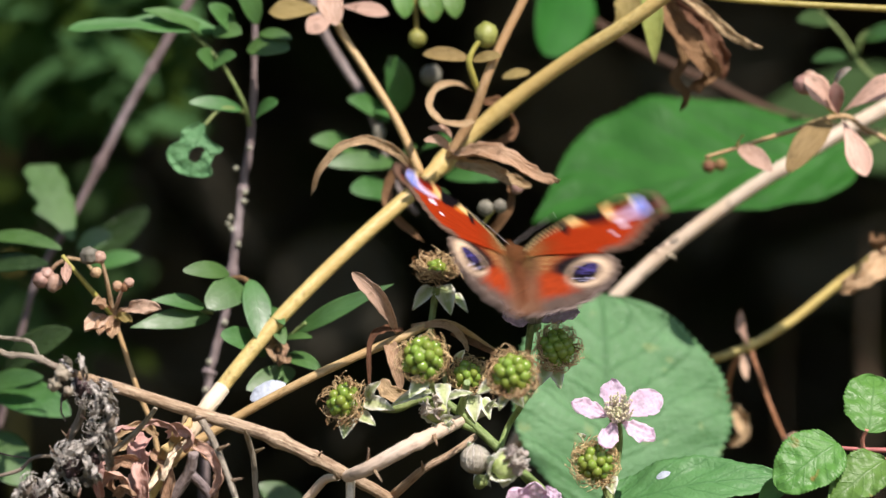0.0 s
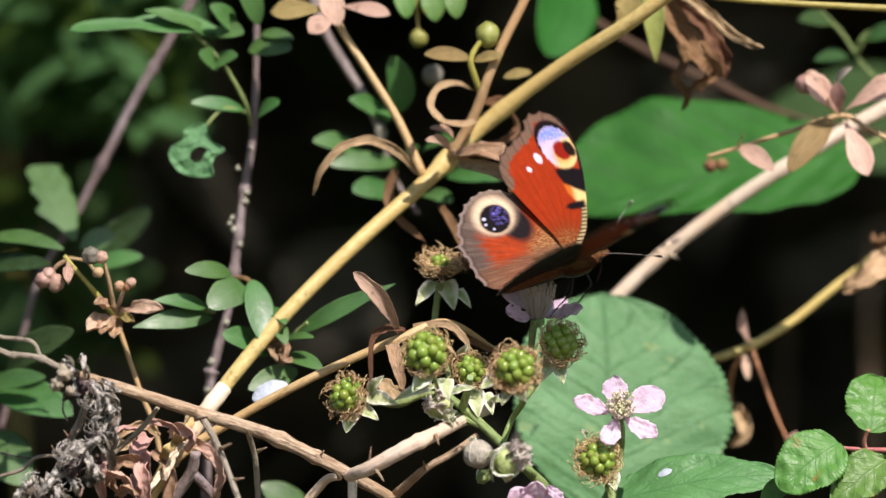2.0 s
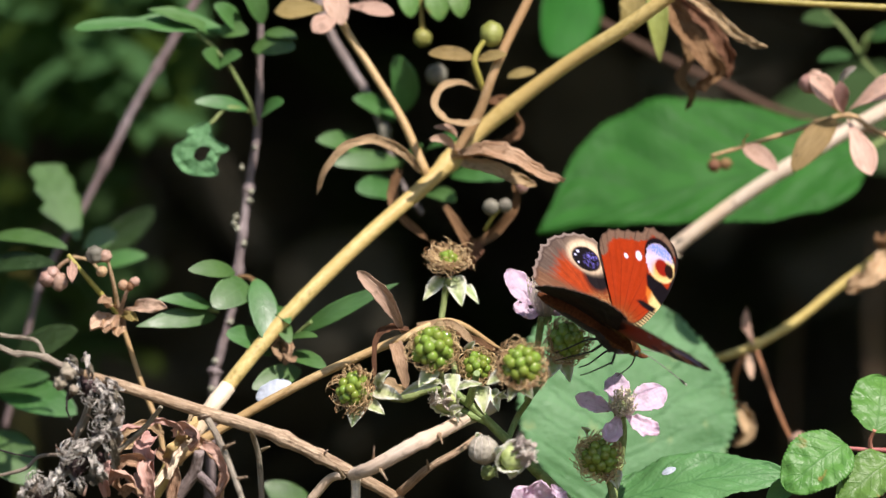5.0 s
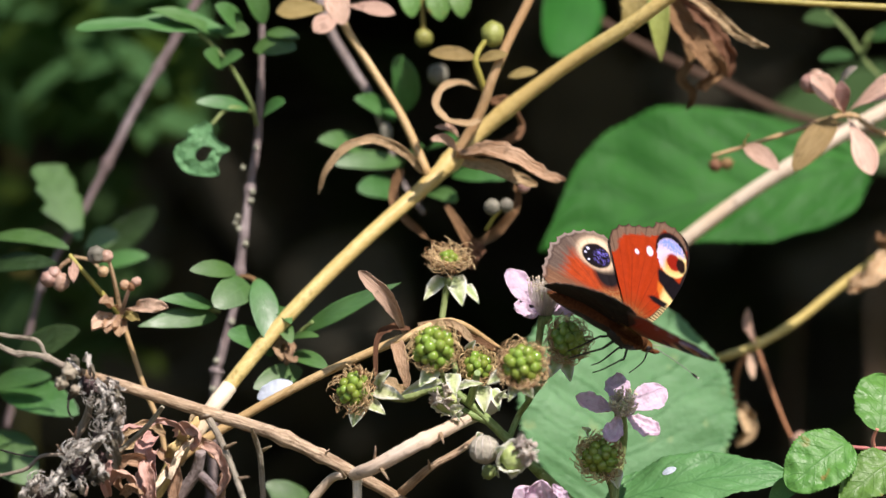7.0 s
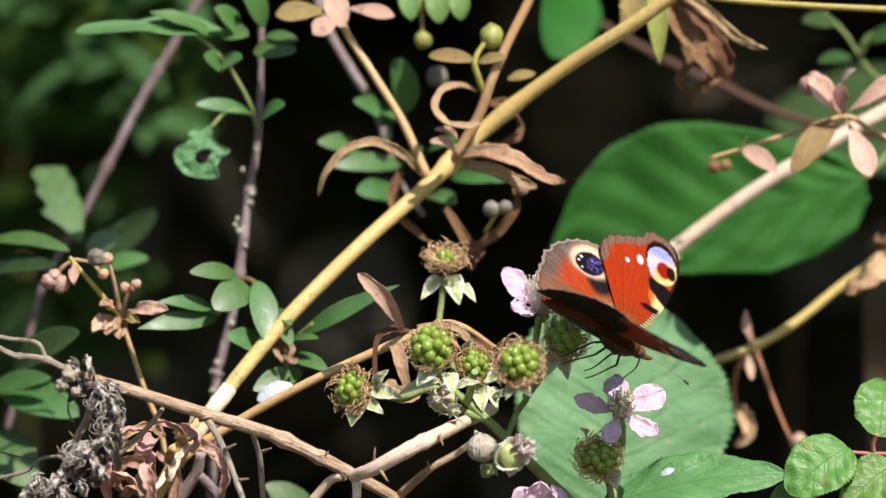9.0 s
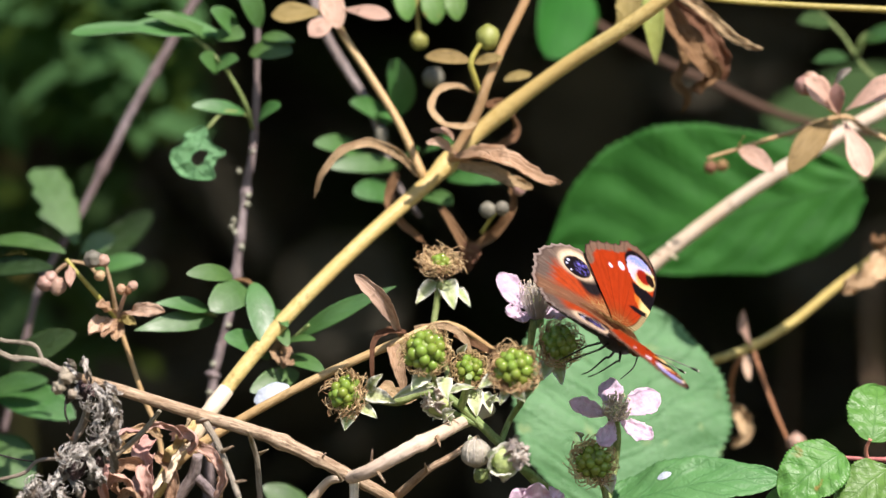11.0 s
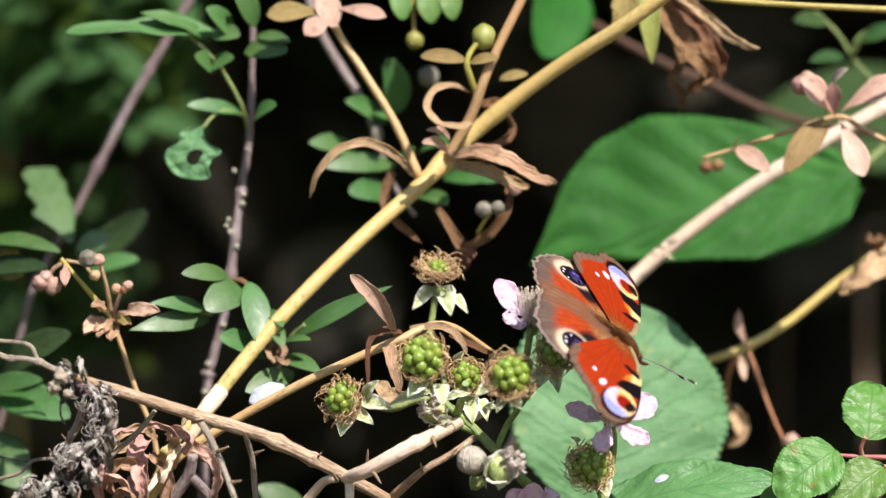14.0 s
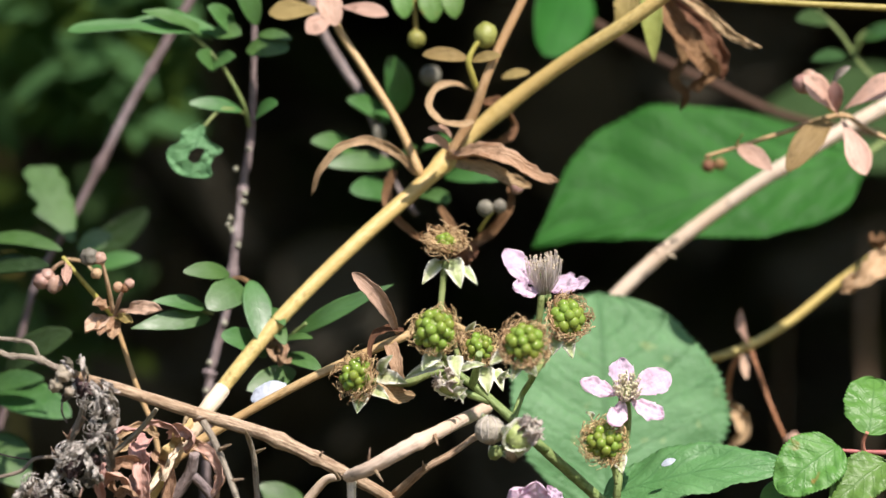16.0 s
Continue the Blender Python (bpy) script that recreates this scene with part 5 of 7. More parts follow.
def berry(parent, c, r, axis, seed, sepals=(), hair=170, count=20, pack=0.56, size=0.235, ruff=1.0, drupe=None, label="unripe green blackberry with withered stamens"):
    """An unripe berry: core, drupelets, a ruff of withered stamens and its sepals, each (base u, v, tip u, v, width)."""
    rng = random.Random(seed)
    C, R = at(*c), step(r, c[2])
    x, y, z = axis_frame(axis)
    origin = Vector(root_of(parent)["at"])
    core = part("berry", ball(B(), C, R * pack * 0.95, sub=2, rough=0.1), M_CORE, parent, label)
    for i in range(count):
        k = (i + 0.5) / count
        ct = 1 - k * 1.25
        st = math.sqrt(max(0, 1 - ct * ct))
        a = i * 2.39996 + rng.uniform(-0.2, 0.2)
        p = C + R * pack * rng.uniform(0.96, 1.06) * (st * math.cos(a) * x + st * math.sin(a) * y + ct * z)
        s = R * size * rng.uniform(0.88, 1.1)
        o = new("drupelet", DRUPELET)
        o.parent = core
        o.matrix_basis = Matrix.Translation(p - origin) @ Matrix.Diagonal((s, s, s * 1.08, 1))
    bm = B()
    for i in range(hair):
        a = rng.uniform(0, 6.283)
        ct = rng.uniform(-0.45, 0.35)
        st = math.sqrt(1 - ct * ct)
        out = st * (math.cos(a) * x + math.sin(a) * y) + ct * z
        side = math.cos(a + 1.57) * x + math.sin(a + 1.57) * y
        p0 = C + out * R * (pack + 0.06)
        sw = rng.choice((-1, 1)) * rng.uniform(0.08, 0.34)
        p1 = p0 + R * ruff * (out * rng.uniform(0.12, 0.3) + side * sw * 0.4 + z * rng.uniform(0.0, 0.14))
        p2 = p1 + R * ruff * (out * rng.uniform(-0.02, 0.18) + side * sw + z * rng.uniform(0.0, 0.18))
        p3 = p2 + R * ruff * (out * rng.uniform(-0.22, 0.06) + side * sw * 0.6 + z * rng.uniform(-0.16, 0.16))
        tube(bm, [p0, p1, p2, p3], [step(0.95), step(0.85), step(0.75), step(0.6)], sides=4, per=4)
        if rng.random() < 0.35:
            ball(bm, p3, step(1.7), sub=1)
    part("stamen_tuft", bm, M_STAMEN, core, "curly brown withered stamens")
    d = c[2] + 0.002
    for a, b, e, f, w in sepals:
        sepal(core, at(*sp(a, b, d)), at(*sp(e, f, d - 0.003)), step(w))
    return core


def flower(parent, c, petals, axis, seed, spread_of=1.0, length=34, face=(0, -0.6, 0.2), notches=3.4):
    """A bramble flower: petals, given as (tip u, tip v, tip d, width), a tuft of stamens and a green heart."""
    rng = random.Random(seed)
    C = at(*c)
    x, y, z = axis_frame(axis)
    heart = part("flower", ball(B(), C - z * step(6), step(13), sub=2, rough=0.1), M_STEM, parent, "pale pink bramble flower")
    for u, v, d, w in petals:
        tip = at(u, v, d)
        way = (tip - C).normalized()
        part("petal", leaf(B(), C + way * step(8), tip, step(w), face=z + Vector(face), shape="obovate", cup=0.35, arch=-0.06, ripple=0.0006, crinkle=0.0002, n=40, ns=9, thick=0.00018, teeth=notches, tooth=0.06), M_PETAL, heart)
    bm, bt = B(), B()
    for i in range(120):
        a, k = rng.uniform(0, 6.283), rng.random() ** 0.45 * spread_of
        out = math.cos(a) * x + math.sin(a) * y
        p0 = C + out * step(13 * rng.random() ** 0.5)
        p2 = C + z * step(length * rng.uniform(0.7, 1.0)) + out * step(27 * k)
        p1 = p0.lerp(p2, 0.5) + out * step(5 * k)
        tube(bm, [p0, p1, p2], [step(1.1), step(0.9), step(0.7)], sides=4, per=3)
        ball(bt, p2, step(rng.uniform(1.5, 2.4)), sub=1)
    bp = B()
    for i in range(26):
        a, k = i * 2.4, (i / 26) ** 0.5
        ball(bp, C + z * step(length * 0.52 - 5 * k * k) + (math.cos(a) * x + math.sin(a) * y) * step(10 * k), step(3.2), sub=1)
    part("pistils", bp, M_LIME, heart, "yellow-green heart of the flower")
    part("stamen_tuft", bm, M_FILAMENT, heart, "tuft of pale stamens")
    part("anther_tuft", bt, M_ANTHER, heart, "small dark-tipped anthers")
    return heart


def withered_bud(parent, c, r, axis, seed, label, folds=3, tuft=34):
    """A spent bud: green cup of folded sepals round crumpled petals and a curly tuft."""
    rng = random.Random(seed)
    C, R = at(*c), step(r, c[2])
    x, y, z = axis_frame(axis)
    core = part("bud", ball(B(), C - z * R * 0.2, R * 0.66, sub=3, rough=0.15), M_LIME, parent, label)
    for i in range(4):
        a = i * 1.5708 + seed
        out = math.cos(a) * x + math.sin(a) * y
        sepal(core, C - z * R * 0.9 + out * R * 0.15, C + z * R * rng.uniform(0.1, 0.4) + out * R * rng.uniform(0.85, 1.0), R * 0.9, 0.7, 0.16, out - 0.3 * z)
    for i in range(folds):
        a = i * 6.283 / folds + seed * 2
        out = math.cos(a) * x + math.sin(a) * y
        bm = leaf(B(), C + out * R * 0.2, C + z * R * rng.uniform(1.0, 1.3) + out * R * 0.45, R * 0.8, face=out + Vector((0, -0.8, 0.5)), shape="oval", cup=0.9, arch=0.15, ripple=0.0010, crinkle=0.0004, n=18, ns=5)
        part("crumpled_petal", bm, M_BUD, core, "crumpled faded petal")
    bm = B()
    for i in range(tuft):
        a, k = rng.uniform(0, 6.283), rng.random()
        out = math.cos(a) * x + math.sin(a) * y
        side = math.cos(a + 1.57) * x + math.sin(a + 1.57) * y
        p0 = C + z * R * 0.3 + out * R * 0.3 * k
        p1 = p0 + z * R * rng.uniform(0.3, 0.6) + out * R * 0.25
        p2 = p1 + z * R * rng.uniform(-0.1, 0.3) + out * R * rng.uniform(-0.1, 0.3) + side * R * rng.uniform(-0.3, 0.3)
        p3 = p2 - z * R * rng.uniform(-0.1, 0.2) - out * R * rng.uniform(-0.1, 0.2) + side * R * rng.uniform(-0.2, 0.2)
        tube(bm, [p0, p1, p2, p3], [step(1.2), step(1.1), step(0.9), step(0.8)], sides=4, per=3)
    part("stamen_tuft", bm, M_FILAMENT, core, "curly pale stamens")
    return core


def build_spray():
    t = thing("bramble_spray", at(900, 880, 0), "bramble spray with unripe green berries, buds and a pink flower", "bramble")
    d = 0.004
    stem(t, "stem", [sp(1120, 1000, 0.02), sp(1010, 890, 0.01), sp(950, 832, d), sp(895, 775, d), sp(840, 722, d), sp(800, 690, d), sp(778, 672, d)], [10, 10, 9.5, 9, 8, 7, 6], M_STEM, "downy green main stem", sides=10, rough=0.1)
    stem(t, "stalk", [sp(805, 692, d), sp(760, 690, d), sp(720, 704, d), sp(680, 702, d + 0.002), sp(650, 700, d + 0.004)], [7, 7, 8, 6.5, 6], M_STEM, rough=0.1)
    stem(t, "stalk", [sp(800, 690, d), sp(785, 668, d - 0.004), sp(772, 645, d - 0.012)], [6, 5.5, 5.5], M_STEM)
    stem(t, "stalk", [sp(812, 700, d + 0.006), sp(805, 650, d + 0.012), sp(783, 585, d + 0.016), sp(786, 535, d + 0.018), sp(794, 492, d + 0.018)], [5.5, 5.5, 5.5, 6, 7], M_STEM, rough=0.12)
    stem(t, "stalk", [sp(830, 715, d), sp(838, 690, d - 0.004), sp(845, 660, d - 0.010)], [8, 7, 6], M_STEM)
    stem(t, "stalk", [sp(900, 778, d), sp(918, 735, d + 0.004), sp(940, 700, d - 0.004), sp(930, 668, d - 0.020)], [6, 5.5, 5.5, 5.5], M_STEM)
    stem(t, "stalk", [sp(935, 705, d), sp(975, 655, d + 0.012), sp(1000, 625, d + 0.012)], [7, 6, 6], M_STEM)
    stem(t, "stalk", [sp(948, 690, d + 0.008), sp(952, 620, d + 0.010), sp(960, 560, d + 0.009)], [6, 6, 7], M_STEM)
    stem(t, "stalk", [sp(860, 745, d), sp(820, 728, d), sp(795, 715, d)], [7, 7, 7], M_STEM)
    stem(t, "stalk", [sp(930, 815, d), sp(905, 830, d - 0.008), sp(878, 828, d - 0.014)], [6, 5, 5], M_STEM)
    stem(t, "stalk", [sp(955, 835, d), sp(935, 822, d - 0.008), sp(915, 812, d - 0.016)], [7, 7, 7], M_STEM)
    berry(t, sp(768, 617, -0.011), 46, (-0.05, -1, 0.25), 1, ((770, 655, 742, 686, 34), (752, 600, 764, 574, 12), (800, 662, 806, 700, 30)), pack=0.64, hair=130, ruff=0.85)
    berry(t, sp(628, 690, -0.006), 43, (-0.7, -0.8, 0.2), 2, ((668, 684, 692, 655, 24), (664, 694, 716, 707, 32), (634, 722, 624, 756, 32), (652, 716, 682, 734, 26)), pack=0.54, size=0.22, hair=140, ruff=1.05)
    berry(t, sp(925, 646, -0.020), 48, (0.05, -1, 0.35), 3, ((895, 662, 862, 682, 26), (925, 684, 944, 706, 26), (912, 686, 900, 712, 20)), pack=0.55, size=0.215, hair=140, ruff=1.0)
    berry(t, sp(846, 648, 0.004), 34, (0.1, -1, 0.3), 4, ((852, 684, 858, 732, 36), (872, 690, 884, 728, 24), (830, 625, 842, 602, 20)), count=16, hair=130)
    berry(t, sp(794, 462, 0.022), 38, (0.05, -0.55, 1), 5, ((785, 492, 750, 532, 30), (803, 490, 818, 542, 40), (822, 505, 848, 538, 20)), hair=180, count=16, pack=0.36, size=0.18, ruff=1.5)
    berry(t, sp(1003, 604, 0.010), 44, (0.3, -0.9, 0.4), 6, ((985, 636, 974, 668, 34), (1000, 640, 1010, 676, 28)), hair=150)
    withered_bud(t, sp(788, 710, -0.001), 29, (-0.3, -0.8, 0.4), 7, "spent bud with pale withered stamens")
    withered_bud(t, sp(914, 808, -0.018), 35, (0.75, -0.5, 0.45), 8, "spent bud with pale withered stamens", 3, 46)
    bud = put_ball(t, "closed_bud", sp(857, 796, -0.015), 27, M_CLOSED, "grey-brown closed bud", rough=0.10, sub=3, squash=(1, 1, 0.95))
    for k in (-0.55, -0.1, 0.42):
        line = [(857 + 27 * 1.02 * math.sin(k * 1.1) * math.sin(a), 796 - 26 * math.cos(a), -0.015 - 0.0029 * math.sin(a) * math.cos(k * 1.1)) for a in (0.15, 0.7, 1.3, 1.9, 2.5)]
        stem(bud, "bud_rib", [sp(*p) for p in line], [0.5, 0.8, 0.8, 0.7, 0.5], M_FILAMENT, "thin pale seam", sides=5, per=4)
    put_ball(t, "closed_bud", sp(866, 836, -0.010), 13, M_STEM, "small green bud", rough=0.3, sub=3)
    for a, b, e, f, w in ((862, 826, 856, 848, 16), (868, 828, 884, 846, 16), (872, 838, 890, 830, 14), (850, 770, 842, 776, 12),
                          (780, 674, 708, 700, 24), (810, 686, 856, 680, 18), (800, 735, 822, 720, 26), (884, 702, 902, 706, 16), (880, 712, 896, 690, 14), (812, 742, 800, 726, 20)):
        sepal(t, at(*sp(a, b, -0.004)), at(*sp(e, f, -0.007)), step(w))
    flower(t, sp(966, 556, 0.014), ((888, 478, 0.016, 52), (900, 546, 0.010, 44), (1036, 540, 0.012, 34), (1004, 526, 0.028, 40)), (-0.02, -0.30, 1), 9, 1.35, 70, (0.3, -2.2, 1.6), 0)
    return t


def build_low_flower():
    t = thing("flowering_shoot", at(1075, 900, 0.0), "short bramble shoot with an open pink flower and a green berry", "bramble")
    stem(t, "stalk", [sp(1078, 960, 0.006), sp(1086, 890, 0.001), sp(1098, 820, 0.005), sp(1104, 770, 0.004), sp(1100, 735, 0.001)], [7, 7, 7, 7, 8], M_STEM, rough=0.1)
    stem(t, "stalk", [sp(1086, 885, 0.001), sp(1080, 855, 0.001), sp(1068, 830, -0.001)], [6, 6, 6], M_STEM)
    flower(t, sp(1100, 728, -0.002), ((1080, 664, 0.005, 46), (1170, 690, 0.003, 56), (1010, 704, -0.005, 36), (1068, 784, -0.008, 36), (1158, 770, -0.008, 38)), (0.05, -0.9, 0.55), 12, 1.0, 44)
    berry(t, sp(1062, 810, -0.004), 43, (-0.05, -1, 0.1), 14, ((1086, 835, 1094, 866, 30), (1040, 770, 1030, 756, 14)), hair=150, pack=0.58, size=0.21)
    t2 = thing("fallen_petals", at(950, 900, -0.006), "pale pink petals of a flower low on the spray", "petals")
    put_leaf(t2, "petal", (925, 905, -0.004), (905, 868, -0.008), 60, M_PETAL, shape="round", cup=0.4, ripple=0.001)
    put_leaf(t2, "petal", (945, 905, -0.004), (950, 852, -0.008), 60, M_PETAL, shape="round", cup=0.4, ripple=0.001)
    put_leaf(t2, "petal", (968, 860, -0.008), (1000, 900, -0.008), 22, M_PETAL, cup=0.4, ripple=0.001)
    stem(t2, "stalk", [(940, 910, -0.002), (930, 980, 0.0)], [6, 6], M_STEM)
    return t


# ------------------------------------------------------------------ the butterfly
MM = 0.001
FORE = ((0, 1.2), (3.5, 3.7), (6.5, 4.8), (10.4, 5.7), (15, 6.4), (19, 6.6), (22.5, 6.4), (25.5, 5.6), (27.6, 4.4), (28.6, 2.6), (28.8, 0.6), (28.4, -1.2), (27.5, -2.5), (26.5, -2.6), (25.4, -3.1), (24.4, -4.5), (23.2, -6.1), (21.9, -7.8), (20.6, -9.0), (18.2, -9.9), (16, -9.7), (13, -8.1), (8, -5.2), (3.6, -2.6), (0, -1.2))
HIND = ((0, 0.6), (4, 0.4), (8, -0.4), (12, -1.8), (15.4, -4.2), (17.2, -7.6), (17.5, -11), (16.6, -14.2), (14.9, -16.7), (13.3, -18.1), (12.2, -19.2), (10.2, -19.5), (8.7, -20.4), (6, -20.0), (3, -20.0), (0.6, -19.4), (-1.6, -17.4), (-2.3, -12), (-1.8, -5), (-0.6, -0.6))


def outline(points, count, scallop, lo, hi):
    """A closed smooth outline through points, as an array, with a scalloped stretch."""
    pts = [Vector((a, b, 0)) for a, b in points]
    line = catmull(pts, 12)
    arr = np.array([(p.x, p.y) for p in line])
    seg = np.r_[0, np.cumsum(np.hypot(*np.diff(arr, axis=0).T))]
    s = np.linspace(0, seg[-1], count)
    out = np.stack([np.interp(s, seg, arr[:, 0]), np.interp(s, seg, arr[:, 1])], 1)
    f = s / seg[-1]
    mask = np.clip(np.minimum((f - lo) * 40, (hi - f) * 40), 0, 1)
    out *= (1 + scallop * mask * (1 - np.abs(np.sin(s * 1.35))) ** 1.5)[:, None]
    return out, f


def inside(p, poly):
    """A soft 0..1 mask of a convex polygon."""
    poly = np.array(poly, float)
    c = poly.mean(0)
    d = np.full(len(p), -1e9)
    for a, b in zip(poly, np.roll(poly, -1, 0)):
        n = np.array((b[1] - a[1], a[0] - b[0]))
        n /= np.hypot(*n)
        if n @ (c - a) > 0:
            n = -n
        d = np.maximum(d, (p - a) @ n)
    return np.clip(0.5 - d / 0.5, 0, 1)


def disc(p, c, rx, ry=None, tilt=0.0, soft=0.16):
    ry = ry or rx
    q = p - np.array(c)
    ct, st = math.cos(tilt), math.sin(tilt)
    x, y = q[:, 0] * ct + q[:, 1] * st, -q[:, 0] * st + q[:, 1] * ct
    return np.clip(0.5 + (1 - np.hypot(x / rx, y / ry)) / soft, 0, 1)


def paint(col, mask, rgb):
    col += mask[:, None] * (np.array(rgb) - col)


def speckle(p, f, seed):
    return np.array([noise.noise(Vector((a * f, b * f, seed))) for a, b in p]) * 0.5 + 0.5


def edge_distance(p, line):
    d = np.full(len(p), 1e9)
    for q in line:
        d = np.minimum(d, np.hypot(p[:, 0] - q[0], p[:, 1] - q[1]))
    return d


def veins(p, angles, width):
    a = np.degrees(np.arctan2(p[:, 1], p[:, 0]))
    r = np.hypot(p[:, 0], p[:, 1])
    m = np.zeros(len(p))
    for v in angles:
        m = np.maximum(m, np.clip(1 - np.abs(np.radians(a - v)) * r / width, 0, 1))
    return m


RED, BLACK, BROWN = (0.385, 0.036, 0.005), (0.006, 0.004, 0.006), (0.18, 0.105, 0.070)
CREAM, LILAC, BLUE, PALE = (0.86, 0.63, 0.26), (0.48, 0.39, 0.76), (0.20, 0.29, 0.82), (0.70, 0.58, 0.84)


def streaks(p, fine, seed):
    """Streaks that run out from the wing's root."""
    a, r = np.arctan2(p[:, 1], p[:, 0]), np.hypot(p[:, 0], p[:, 1])
    return np.array([noise.noise(Vector((u * fine, v * 0.22, seed))) for u, v in zip(a, r)]) * 0.5 + 0.5


def fore_pattern(p, rim):
    n1, n2, n3 = speckle(p, 0.9, 1), speckle(p, 3.2, 5), streaks(p, 26, 3)
    x, y = p[:, 0], p[:, 1]
    col = np.tile(np.array(RED), (len(p), 1))
    col *= (0.74 + 0.20 * n1 + 0.22 * (n2 - 0.5) + 0.22 * n3)[:, None]
    r = np.hypot(x, y)
    # golden brown dust over the root
    paint(col, np.clip((6.5 + 3 * n1 - r) / 5, 0, 1) * (0.35 + 0.6 * n2), (0.15, 0.055, 0.012))
    paint(col, np.clip((5.5 - r) / 3, 0, 1) * (n2 > 0.55) * 0.7, (0.42, 0.27, 0.10))
    paint(col, 0.55 * veins(p, (24, 13, 3, -7, -16, -25), 0.13) * np.clip(r / 6, 0, 1) * np.clip((20 - r) / 6, 0, 1), (0.10, 0.012, 0.004))
    margin = edge_distance(p, rim[(rim[:, 0] > 15.5) & (rim[:, 1] < 5.0) & (rim[:, 1] < 0.55 * rim[:, 0] - 10) & (rim[:, 1] < 40 - 1.25 * rim[:, 0] + 6)])
    m = np.clip((2.2 + 0.9 * (n1 - 0.5) + 0.5 * (n2 - 0.5) - margin) / 0.5, 0, 1)
    paint(col, m, BROWN)
    paint(col, m * (n2 - 0.35) * 0.5, (0.34, 0.23, 0.16))
    paint(col, np.clip((0.42 - margin) / 0.25, 0, 1) * 0.8, (0.04, 0.025, 0.02))
    paint(col, 0.75 * m * veins(p, (9, 3, -3.5, -9, -14.5, -20, -25, -29), 0.17), (0.035, 0.02, 0.016))
    # the front edge: pale and dark bars, then black
    costa = edge_distance(p, rim[(rim[:, 1] > 0.10 * rim[:, 0] + 1.0)])
    paint(col, np.clip((1.35 - costa) / 0.35, 0, 1) * np.clip((12 - x) / 2, 0, 1), (0.045, 0.03, 0.014))
    bars = (np.sin(x * 8.5) > -0.15) * np.clip((1.15 - costa) / 0.3, 0, 1) * np.clip((11.6 - x) / 1.0, 0, 1)
    paint(col, bars * 0.9, (0.62, 0.49, 0.24))
    paint(col, np.clip((0.75 - costa) / 0.35, 0, 1) * np.clip((x - 11) / 1, 0, 1), (0.015, 0.010, 0.010))
    # the cream wedge between two black marks
    wedge = inside(p, ((11.6, 6.6), (9.3, 6.2), (9.8, 3.6), (11.6, 2.4), (13.7, 1.9), (13.4, 3.6)))
    paint(col, wedge, (0.62, 0.16, 0.02))
    paint(col, wedge * np.clip((y - 2.9 + 0.6 * (n2 - 0.5)) / 1.2, 0, 1), CREAM)
    paint(col, inside(p, ((17.2, 7.0), (17.0, 3.8), (17.9, 0.9), (15.7, 1.2), (13.9, 2.0), (12.6, 3.8), (11.3, 6.1))), BLACK)
    paint(col, inside(p, ((10.0, 5.2), (8.4, 4.9), (8.3, 2.2), (8.9, 1.1), (9.6, 1.8), (9.9, 3.4))), BLACK)
    # the eye at the tip
    tilt = math.atan2(-0.36, 0.93)
    c = np.array((21.2, 2.8))
    edge = 0.5 * (n2 - 0.5) + 0.3 * (n1 - 0.5)
    along = (p - c) @ np.array((0.93, -0.36)) / 4.75 + 0.28 * (n2 - 0.5)
    across = (p - c) @ np.array((0.36, 0.93)) / 3.3 + 0.25 * (n2 - 0.5)
    paint(col, disc(p, c + (1.05, -0.35), 5.1, 3.5, tilt, 0.1) * np.clip((along + 0.1) * 5, 0, 1), BLACK)
    eye = disc(p + 0.8 * edge[:, None], c, 4.6, 3.15, tilt, 0.10)
    paint(col, eye, CREAM)
    paint(col, eye * np.clip((along + 0.10 - 0.55 * across) * 4, 0, 1), PALE)
    paint(col, eye * np.clip((-across - 0.35) * 3.5, 0, 1) * np.clip((along + 0.75) * 3, 0, 1), PALE)
    paint(col, eye * np.clip((along - 0.30 - 0.10 * across) * 4, 0, 1) * (0.35 + 0.65 * n2), LILAC)
    paint(col, eye * np.clip((along - 0.30 + 0.25 * across) * 4, 0, 1) * np.clip((n2 - 0.22) * 3.5, 0, 1), BLUE)
    heart = disc(p + 0.55 * edge[:, None], (20.5, 3.5), 2.1, 1.6, tilt, 0.25)
    paint(col, disc(p, (19.7, 3.0), 2.0, 1.8, tilt, 0.9) * 0.7 * eye, (0.80, 0.30, 0.04))
    paint(col, heart, (0.27, 0.012, 0.004))
    paint(col, disc(p + 0.5 * edge[:, None], (20.7, 5.0), 1.8, 0.95, tilt, 0.3), (0.015, 0.005, 0.004))
    for q, rx, ry in (((19.5, -1.7), 1.15, 0.66), ((17.5, -4.0), 0.6, 0.48)):
        paint(col, disc(p + 0.3 * edge[:, None], q, rx, ry, tilt, 0.3), (0.86, 0.74, 0.86))
    return col


